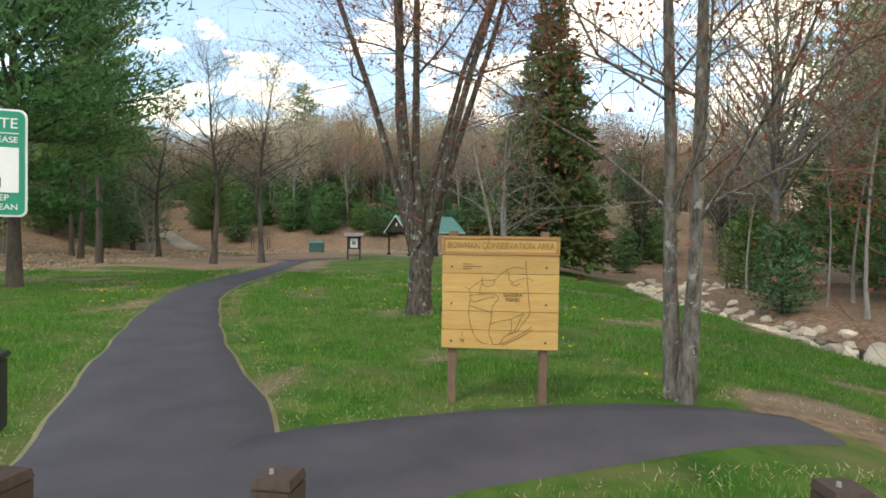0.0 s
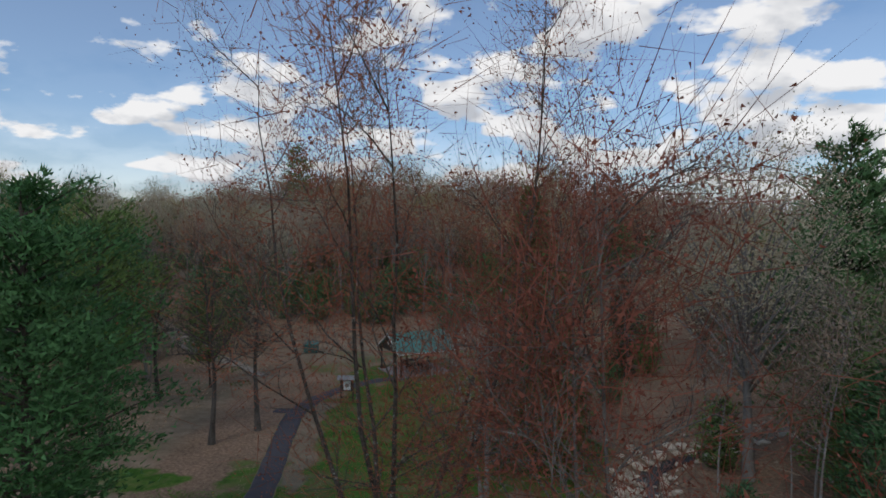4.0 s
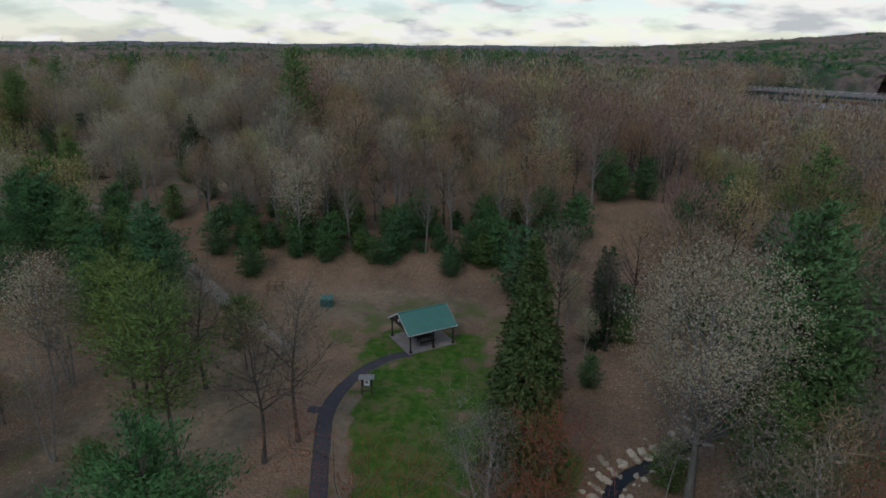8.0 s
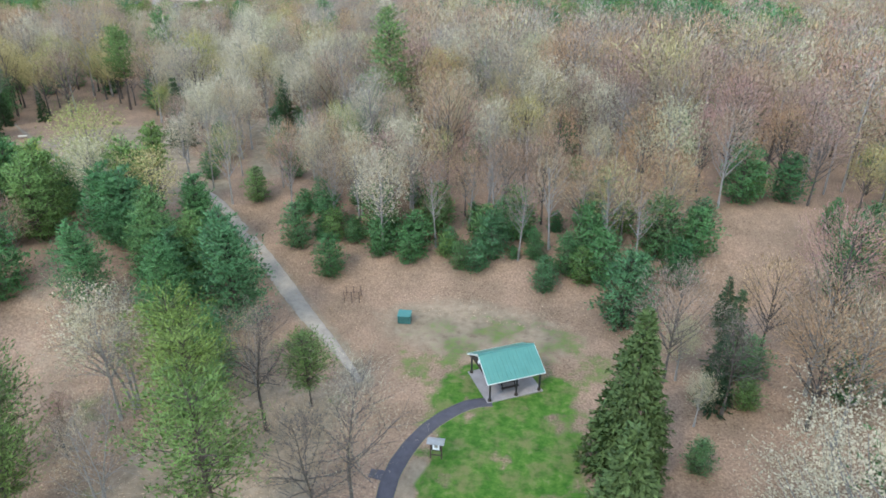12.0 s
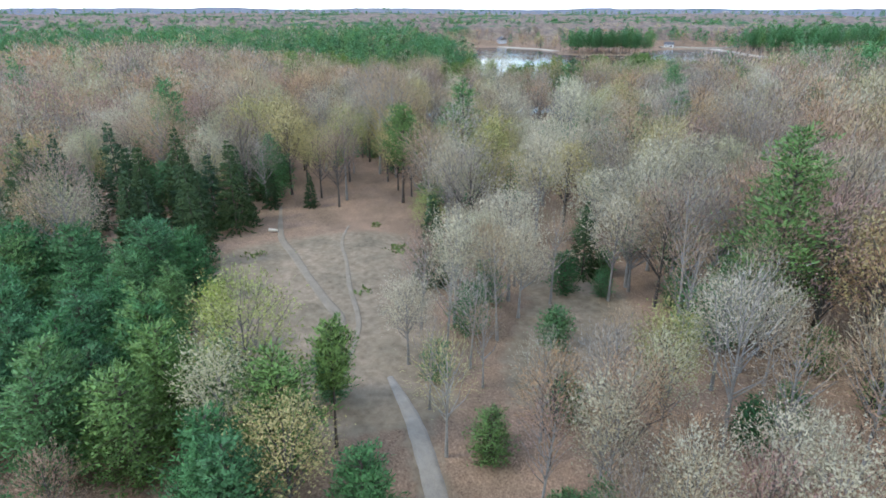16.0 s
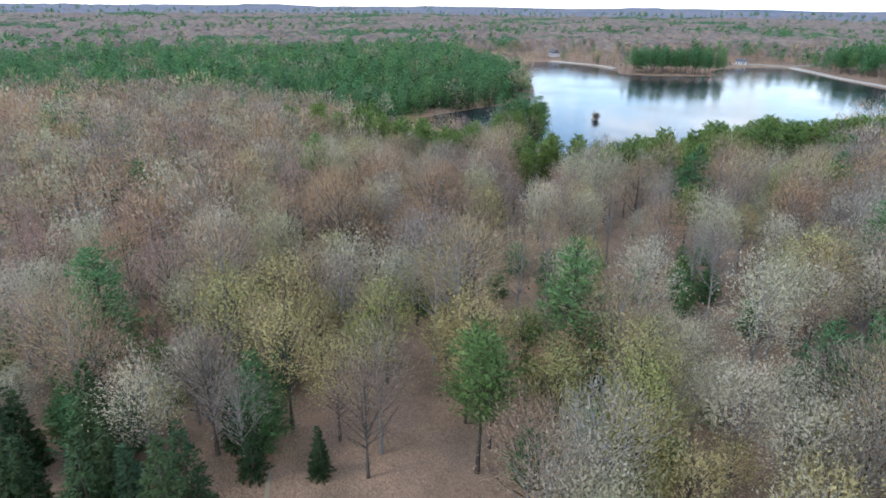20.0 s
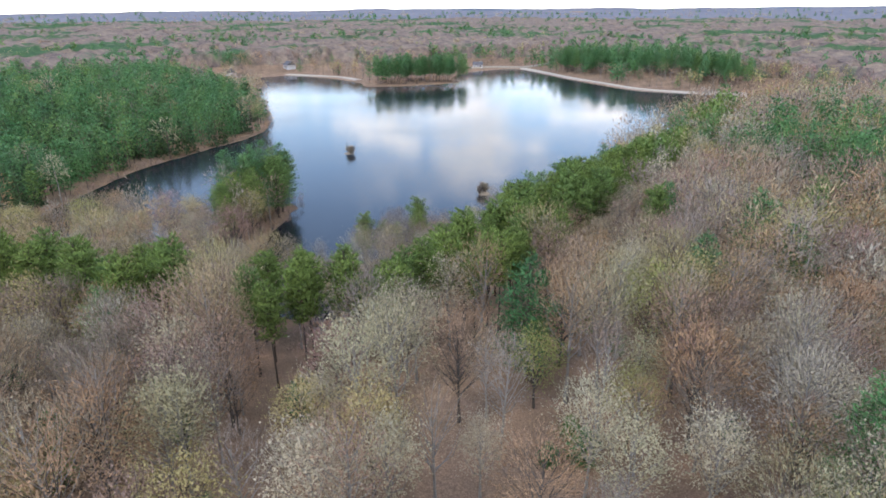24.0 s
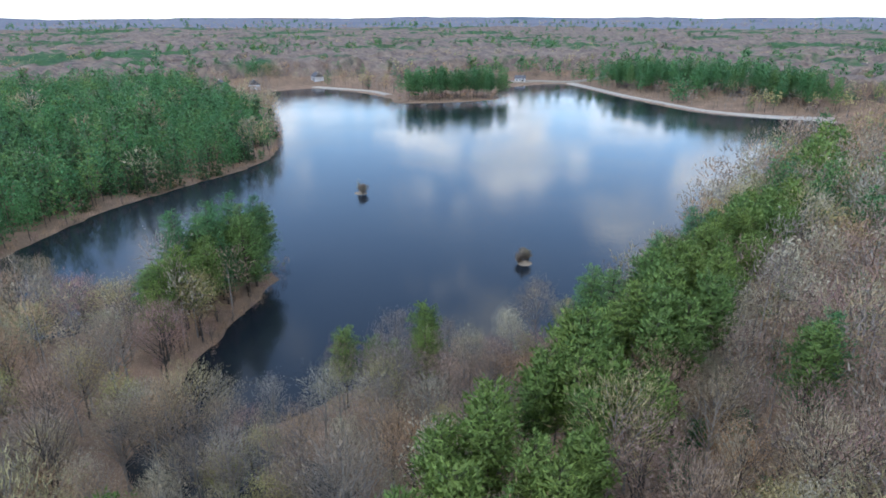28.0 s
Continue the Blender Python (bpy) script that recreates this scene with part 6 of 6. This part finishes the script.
BIG_SPRUCE = Kind(spruce(121, 16.4, 0.28, 0.24, 0.06, 58, 26, 34, 0.36), "spruce_tree", "tall dark olive spruce standing on the lawn", PINE_BARK, TAWNY_NEEDLES, "")
BIG_SPRUCE.rise_to(2.4, 36.2, 16.0)
BIG_SPRUCE.rise_to(3.5, 49.8, 15.3, "tall olive spruce behind another on the lawn", 77)
CREAM = Kind(broadleaf(131, 20.0, 0.30, 0.34, 0.285, 44, 3000, 0.5, 0.04, 10500, 0.15), "budding_tree", "large spreading tree covered in pale cream young leaves", PALE_BARK, PALE_BUDS, "")
CREAM.plant(14.6, 36.6, 1.0, 30)
GREY = Kind(bare_tree(141, 11.0, 0.12, 0.25, 0.36, 40, 2, 2, 900, 0.10, stems=3, fork=0.16, hairs=1.5), "bare_tree", "fine-branched bare grey tree on the lawn edge", PALE_BARK, TWIGS, "")
for x, y, s_ in ((-0.15, 30.6, 0.95), (-39.3, 46.2, 1.25), (-33.3, 35.4, 0.95), (-30.5, 52.0, 0.8)):
    GREY.plant(x, y, s_, label="fine-branched bare grey tree over leaf litter" if x < -10 else "")
SCOTS = Kind(pine(151, 10.5, 0.15, 0.3, 0.36, 0.45, 8, 70, 0.34, rise=0.3, cone=0.45, thin=0.36), "pitch_pine", "olive-green pine with a rounded crown over leaf litter", PINE_BARK, OLIVE_NEEDLES, "park pines")
for x, y, s_ in ((-27.4, 31.8, 0.42), (-39.0, 33.0, 0.85), (-44.0, 37.0, 1.0), (-24.0, 50.5, 0.7), (-34.5, 27.0, 0.8)):
    SCOTS.plant(x, y, s_)
SLIM = Kind(bare_tree(161, 13.0, 0.085, 0.45, 0.2, 16, 1, 3, 420, 0.16, hairs=1.2), "sapling", "slim pale-barked bare sapling by the stream", PALE_BARK, TWIGS, "slim saplings")
for x, y, s_ in ((12.8, 25.0, 1.0), (12.3, 34.6, 0.8), (13.3, 40.5, 0.9), (15.5, 31.0, 0.95), (17.5, 26.0, 1.1), (14.2, 20.0, 0.9), (16.3, 22.0, 0.8), (20.5, 30.0, 1.0), (19.0, 36.5, 0.9), (13.4, 29.0, 0.7), (22, 24, 1.1), (24, 33, 1.1), (18.5, 18.5, 1.0)):
    SLIM.plant(x, y, s_)
RED = Kind(bare_tree(171, 12.0, 0.1, 0.25, 0.32, 26, 1, 3, 900, 0.14, hairs=0.8), "maple_tree", "young red-budded maple among the stream-side trees", BARK, RED_BUDS, "red-budded maples")
for x, y, s_ in ((11.6, 16.6, 1.0), (14.8, 14.5, 1.1), (19.5, 21.5, 1.1), (8.6, 13.2, 0.75), (22.5, 27.5, 1.15)):
    RED.plant(x, y, s_)
for x, y, s_ in ((-38.4, 77.0, 0.9), (-23.1, 77.2, 0.75), (-10.8, 84.2, 1.0), (10.8, 27.0, 0.5), (13.5, 38.0, 0.6), (9.5, 52.0, 0.5), (-28.0, 80.5, 1.1), (-13.0, 80.0, 0.9), (18.2, 97.5, 1.2), (24.5, 100.0, 1.0), (-1.0, 82.0, 1.1), (7.0, 84.0, 1.2), (-21.0, 83.0, 1.0)):
    YOUNG[1].plant(x, y, s_)
for x, y, s_ in ((50.0, 72.0, 1.0), (19.0, 34.0, 0.8), (23.5, 38.5, 0.95), (17.0, 28.0, 0.6), (-42.7, 55.8, 0.75), (-43.5, 63.0, 0.75), (-47.5, 61.5, 0.8), (-50.5, 54.5, 0.7), (-54.0, 64.0, 0.65), (-62.4, 79.0, 0.5), (48.0, 52.0, 1.1)):
    LUSH.plant(x, y, s_)
for k, (x, y) in enumerate(((-48.5, 118.5), (-42.6, 115.8), (-59.7, 120.6), (-53.4, 128.5), (-43.6, 112.4), (-45.4, 128.2), (-53.0, 100.0), (-129.7, 93.7), (-137.2, 92.2), (-139.3, 104.9), (-139.4, 114.9), (-101.7, 157.8), (-97.3, 127.8), (-93.2, 131.2), (-84.8, 161.2), (-130.4, 161.5), (-107.9, 177.3), (-86.3, 195.8), (-110.9, 191.3), (-136.0, 141.0), (-89.0, 138.0), (-79.0, 150.0))):
    YOUNG[k % 2].plant(x, y, (0.9, 1.15, 0.75)[k % 3], label="bushy young pine in the understorey of bare woods")
for x, y in ((-116.5, 105.5), (-121.8, 106.0)):
    SPRUCES[1].plant(x, y, 0.6, label="dense low spruce over leaf litter")
for k, (x, y) in enumerate(((-90.5, 133.5), (-85.0, 126.0), (-98.5, 133.0), (-82.0, 137.0), (-88.0, 147.0), (-133.2, 139.3), (-97.0, 148.0))):
    (YELLOW if k % 2 else PALE)[k % 2].plant(x, y, (0.7, 0.85, 0.6)[k % 3])
RUSTY[0].plant(31.7, 77.7, 0.55, label="low reddish maple among pines")
for x, y in ((-40.5, 39.4), (-42.5, 41.5)):
    RUSTY[0].plant(x, y, 0.35, label="low pink-budded bush over leaf litter")
PALE[1].plant(-39.6, 44.5, 0.95, label="slim pale tree with cream opening buds")
PALE[0].plant(-60.0, 68.0, 1.0)
PARK_BARE.plant(12.3, 59.5, 0.8)
for x, y, s_ in ((8.6, 63.5, 0.62), (11.5, 60.5, 0.6), (9.8, 57.5, 0.5), (13.5, 66.5, 0.7)):
    (PALE[0] if x < 10 else SPRUCES[1]).plant(x, y, s_)


# ---- grass, flowers and straw ----
def turf(name, label, mat, n_, area, dens, ln, wd, upright=1.0, seed=1, grow=1.0):
    """Grass as small pointed blades where dens says so."""
    rng = np.random.default_rng(seed)
    x = rng.uniform(area[0], area[1], n_)
    y = area[2] + (area[3] - area[2]) * rng.uniform(0, 1, n_) ** 1.6
    ok = rng.uniform(size=n_) < dens(x, y)
    x, y = x[ok], y[ok]
    at = np.c_[x, y, ground(x, y) - 0.005]
    way = np.c_[rng.normal(0, 0.45, (len(x), 2)), np.full(len(x), upright)]
    size = ln * rng.uniform(0.5, 1.2, len(x)) * (1 + 0.025 * grow * (y - area[2]))
    v, f = blades(at, way, size, np.full(len(x), wd) * (1 + 0.06 * grow * (y - area[2])), rng)
    me = mesh_from(name, v, f, (mat,), tint=rng.uniform(size=len(f)))
    return tagged(new(name, me), label, "grass", kind="stuff")


path_d = lambda x, y: np.minimum(line_distance(x, y, PATH_LINE) - 0.92, line_distance(x, y, BRANCH) - 0.9)
lawn = lambda x, y: np.where((path_d(x, y) > 2.4) & (x < -9) & (np.sin(x * 0.9 + 2) + np.sin(y * 0.8 + x * 0.3) < 0.3), 0.25, 1.0) * ((path_d(x, y) > 0.3) & (line_distance(x, y, STREAM) > 2.3) & (np.hypot(x - 3.8, (y - 9.2) * 1.2) > 1.0)) * np.clip(0.6 + 0.5 * ripple(x, y, 3.1, 2) - 1.3 * np.clip(2.0 * ripple(x, y, 6.2, 4.4) - 0.2 + 1.0 * ripple(x, y, 2.7, 1.1), 0, 1), 0.05, 1)
turf("grass", "fresh green lawn grass with bare patches", GRASS, 620000, (-21, 9, 3.6, 30), lawn, 0.085, 0.0075)
turf("straw", "dry straw edging the asphalt path", STRAW, 110000, (-15, 6, 3.6, 34), lambda x, y: ((path_d(x, y) > 0.02) & (path_d(x, y) < 0.45)) * 0.9 + 0.5 * (path_d(x, y) > 0.4) * np.clip(2.0 * ripple(x, y, 6.2, 4.4) - 0.2 + 1.0 * ripple(x, y, 2.7, 1.1), 0, 1), 0.055, 0.007, 0.5, 3)
YELLOW_PETAL = foliage("dandelion yellow", [(0.0, (0.62, 0.48, 0.02)), (1.0, (0.70, 0.58, 0.05))], 0.6, 0.1, 0.2)
turf("dandelions", "yellow dandelions dotted over the lawn", YELLOW_PETAL, 4200, (-14, 3, 8, 30), lambda x, y: (path_d(x, y) > 0.4) * np.maximum(0.6 * np.clip(ripple(x, y, 6.5, 1.7), 0, 1), np.hypot((x + 11.6) / 1.5, (y - 19.6) / 0.8) < 1), 0.05, 0.06, 0.6, 4)
LEAF = foliage("fallen oak leaves", [(0.0, (0.36, 0.25, 0.16)), (0.5, (0.42, 0.31, 0.21)), (1.0, (0.28, 0.19, 0.12))], 0.8, 0.0, 0.3)
turf("fallen_leaves", "dry fallen leaves scattered over the bank", LEAF, 60000, (-46, 12, 20, 76), lambda x, y: ((path_d(x, y) > 0.3) & ((x < -22) | (y > 69))) * 0.5, 0.16, 0.14, 0.25, 6, 0.0)

# ---- clearing, pond and the far side ----
def stump(x, y):
    s = thing("cut_log", pose(x, y, height(x, y), 0, 0, 30), "pale cut log lying at the clearing edge", "log")
    part("wood", rodded((-0.7, 0, 0.28), (0.7, 0.1, 0.28), 0.30, 0.26, 10), LOG_WOOD, s)


stump(-105.5, 99.1)
RUT = grained("worn rut soil", (0.165, 0.135, 0.10), (0.285, 0.24, 0.18), 0.5, 9, 0.95, 0.1, bump=0.4, dist=0.02)
ribbon("rut", [(-68.5, 80), (-73, 87.8), (-80, 90.6), (-87.4, 93.2), (-95, 96), (-103, 99), (-116, 107)], [0.5, 1.3, 1.2, 1.1, 1.2, 1.0, 0.4], 0.045, RUT, "worn tyre rut across the sandy clearing", "rut")
ribbon("rut", [(-66.5, 83.5), (-71.7, 89.4), (-80.6, 95), (-87, 99.4), (-93.3, 103.4), (-99, 109)], [0.3, 0.6, 0.6, 0.5, 0.5, 0.3], 0.045, RUT, "narrow tyre rut across the sandy clearing", "rut")
MOSS = foliage("low green scrub", [(0.0, (0.10, 0.15, 0.045)), (1.0, (0.16, 0.19, 0.065))], 0.7, 0.1, 0.3)
patch_at = [(-85.3, 107.3, 2.2), (-78, 95, 1.4), (-99, 92, 2.0), (-96, 112, 1.5), (-30.5, 61, 2.0), (-25.5, 57, 1.4), (-94, 84, 2.4), (-22, 52, 1.2)]
turf("scrub", "low green scrub patches in the sandy clearing", MOSS, 60000, (-110, -20, 50, 116), lambda x, y: np.max([np.hypot(x - a, y - b) < r * (0.8 + 0.3 * ripple(x, y, 1.3)) for a, b, r in patch_at], axis=0) * 1.0, 0.2, 0.12, 0.9, 8)
SNAG = Kind(bare_tree(181, 6.5, 0.07, 0.25, 0.3, 14, 1, 2, 150, 0.14, hairs=1.0), "dead_tree", "thin dead tree on a tiny brushy islet", BARK, TWIGS, "islet snags")
BRUSH = Kind(bare_tree(191, 2.2, 0.05, 0.1, 0.6, 26, 1, 3, 420, 0.12, stems=5, fork=0.5, hairs=1.0), "bush", "low brown bush on a tiny islet", BARK, TWIGS, "islet bushes")


def islet(x, y, r):
    """A small mound of earth and stones just above the water."""
    rr, aa = np.meshgrid(np.linspace(0, 1.0, 9) * r, np.linspace(0, 2 * np.pi, 29)[:-1])
    X, Y = x + (rr * np.cos(aa)).ravel() * (1 + 0.1 * np.sin(3 * aa.ravel())), y + (rr * np.sin(aa)).ravel()
    k, i, j = 9, np.repeat(np.arange(28), 8), np.tile(np.arange(8), 28)
    i2 = (i + 1) % 28
    me = mesh_from("islet", np.c_[X, Y, ground(X, Y) + 0.02], np.c_[i * k + j, i * k + j + 1, i2 * k + j + 1, i2 * k + j], (RUT,), smooth_faces=True)
    tagged(new("islet", me), "tiny brown islet in the pond", "islet", kind="structure")


for (ix, iy, r), tall in zip(ISLETS, (True, False)):
    islet(ix, iy, r)
    for k in range(11):
        BRUSH.plant(ix + random.uniform(-1.7, 1.7), iy + random.uniform(-1.2, 1.2), random.uniform(0.8, 1.1), sink=0.85)
    SNAG.plant(ix - 0.6, iy, 0.7 if tall else 0.4)
SAND = grained("beach sand", (0.30, 0.26, 0.21), (0.44, 0.40, 0.34), 0.4, 6, 0.95, 0.1, bump=0.2)
ribbon("beach", [(-284, 714), (-255, 684), (-224, 650), (-192, 622), (-160, 596), (-126, 590), (-92, 592)], [7, 6, 5, 5, 5, 7, 16], 0.5, SAND, "narrow sandy beach along the far shore", "beach")
ribbon("pond_road", [(-330, 690), (-312, 712), (-284, 722), (-240, 760)], [6, 6, 6, 6], 1.2, GRAVEL, "pale road beside the far shore", "road")
ribbon("west_bank", [(-462, 588), (-430, 588), (-402, 584), (-378, 572)], [6, 5, 5, 6], 0.5, SAND, "pale sandy strip on the far shore", "beach")
HOUSE_WALL = grained("pale house siding", (0.42, 0.43, 0.44), (0.60, 0.60, 0.60), 0.6, 6, 0.7, 0.3, bump=0.05, stretch=(1, 1, 8))
HOUSE_ROOF = grained("grey shingle roof", (0.07, 0.07, 0.08), (0.14, 0.14, 0.15), 0.6, 8, 0.9, 0.2, bump=0.2)
GLASS = grained("dark window glass", (0.02, 0.025, 0.03), (0.04, 0.045, 0.05), 1, 5, 0.08, 0.6, bump=0)


def house(x, y, turn, w_, d_, h_):
    b = thing("house", pose(x, y, height(x, y) + 0.2, 0, 0, turn), "pale clapboard house with a grey gable roof", "house", "houses beyond the pond")
    part("wall", boxed(-w_ / 2, w_ / 2, -d_ / 2, d_ / 2, -1, h_), HOUSE_WALL, b)
    bm = bmesh.new()
    for x_ in (-w_ / 2 - 0.4, w_ / 2 + 0.4):
        for yy, zz in ((-d_ / 2 - 0.4, h_ - 0.1), (d_ / 2 + 0.4, h_ - 0.1), (0, h_ + d_ * 0.42)):
            bm.verts.new((x_, yy, zz))
    v = list(bm.verts)
    for q in ((0, 1, 2), (3, 5, 4), (0, 2, 5, 3), (1, 4, 5, 2), (0, 3, 4, 1)):
        bm.faces.new([v[k] for k in q])
    r = part("roof", bm, HOUSE_ROOF, b, "grey shingle roof")
    part("chimney", boxed(w_ * 0.2, w_ * 0.2 + 0.7, -0.35, 0.35, h_, h_ + d_ * 0.55), STONE, r)
    for z in (1.0, 3.7) if h_ > 4 else (1.0,):
        for k in (-0.3, 0.0, 0.3):
            wn_ = part("window", boxed(k * w_ - 0.55, k * w_ + 0.55, -d_ / 2 - 0.06, -d_ / 2 - 0.01, z, z + 1.4), WHITE_TRIM, b)
            part("pane", boxed(k * w_ - 0.45, k * w_ + 0.45, -d_ / 2 - 0.09, -d_ / 2 - 0.065, z + 0.1, z + 1.3), GLASS, wn_)
    part("door", boxed(w_ * 0.15, w_ * 0.15 + 1, -d_ / 2 - 0.06, -d_ / 2 - 0.005, 0, 2.1), DARK_POST, b)


for q in HOUSES:
    house(*q)

for x, y, top in ((-171.3, 243.7, 14.9), (-168.6, 247.0, 12.5), (-163.0, 252.9, 17.2), (-160.6, 249.6, 14.6), (-166.0, 249.0, 11.5)):
    POINT_PINES[0].rise_to(x, y, top, "bright olive pine at the pond's brushy edge")
for x, y, top in ((-141.8, 270.2, 21.0), (-138.2, 268.2, 22.0), (-143.5, 274.0, 17.5), (-133.5, 317.9, 19.0), (-129.0, 313.5, 19.8), (-137.0, 300.0, 18.0)):
    PINES[2].rise_to(x, y, top, "tall dark pine standing over the pond shore")

# far town, pale roofs and walls among the distant woods
rng = np.random.default_rng(12)
bm = bmesh.new()
for k in range(60):
    r, a = 1300 * 2.2 ** rng.uniform(), rng.choice((-0.95, -0.72, -0.45, -0.15)) + rng.normal(0, 0.1)
    x, y = -110 + r * math.sin(a), 130 + r * math.cos(a)
    w_, z = rng.uniform(3, 9), height(x, y)
    box(bm, x - w_, x + w_, y - w_ * 0.6, y + w_ * 0.6, z - 1, z + rng.uniform(8, 12))
me = bpy.data.meshes.new("far_town")
bm.to_mesh(me)
bm.free()
me.materials.append(CONCRETE)
tagged(new("far_town", me), "scattered pale buildings of a distant town", "buildings", kind="stuff")

# ---- road bridge over the highway ----
BRIDGE_GREEN = grained("green bridge girder", (0.03, 0.09, 0.07), (0.06, 0.14, 0.11), 0.5, 8, 0.6, 0.4, bump=0.05)
ribbon("highway", HIGHWAY, [26, 24, 22, 22, 22], 0.12, CONCRETE, "pale highway seen through the trees", "road")


def bridge():
    b = thing("road_bridge", pose(163, 352, 2.0, 0, 0, -52), "concrete road bridge with a railing and green girders", "bridge")
    part("deck", boxed(-75, 75, -5, 5, 6.4, 7.0), CONCRETE, b)
    for y in (-4.8, 4.8):
        part("parapet", boxed(-75, 75, y - 0.15, y + 0.15, 7.0, 7.5), CONCRETE, b)
        part("girder", boxed(-75, 75, y * 0.8 - 0.25, y * 0.8 + 0.25, 5.2, 6.4), BRIDGE_GREEN, b, "green steel girder")
        rl = part("railing", boxed(-75, 75, y - 0.05, y + 0.05, 8.3, 8.4), WHITE_TRIM, b)
        for k in range(-25, 26):
            part("baluster", boxed(k * 3 - 0.06, k * 3 + 0.06, y - 0.06, y + 0.06, 7.5, 8.3), WHITE_TRIM, rl)
    for x in (-36, -12, 12, 36):
        pr = part("pier_cap", boxed(x - 0.8, x + 0.8, -5, 5, 4.2, 5.2), CONCRETE, b)
        for y in (-3.5, 0, 3.5):
            part("pier", boxed(x - 0.6, x + 0.6, y - 0.6, y + 0.6, -6, 4.2, 0.05), CONCRETE, pr)


bridge()
# plain distance behind everything, air haze painted into its blue-grey base colour
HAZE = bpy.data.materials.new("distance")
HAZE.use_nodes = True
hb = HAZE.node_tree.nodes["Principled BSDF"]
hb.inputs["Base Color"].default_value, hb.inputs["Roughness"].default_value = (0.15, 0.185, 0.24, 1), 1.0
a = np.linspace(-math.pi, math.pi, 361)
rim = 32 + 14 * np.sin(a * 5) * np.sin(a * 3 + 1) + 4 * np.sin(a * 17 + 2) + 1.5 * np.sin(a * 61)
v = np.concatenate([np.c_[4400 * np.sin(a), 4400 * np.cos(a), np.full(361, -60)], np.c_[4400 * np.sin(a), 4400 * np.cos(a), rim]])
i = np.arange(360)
tagged(new("backdrop", mesh_from("backdrop", v, np.c_[i, i + 1, i + 362, i + 361], (HAZE,))), "low hills on the horizon, painted blue-grey for haze", "hills", kind="structure")
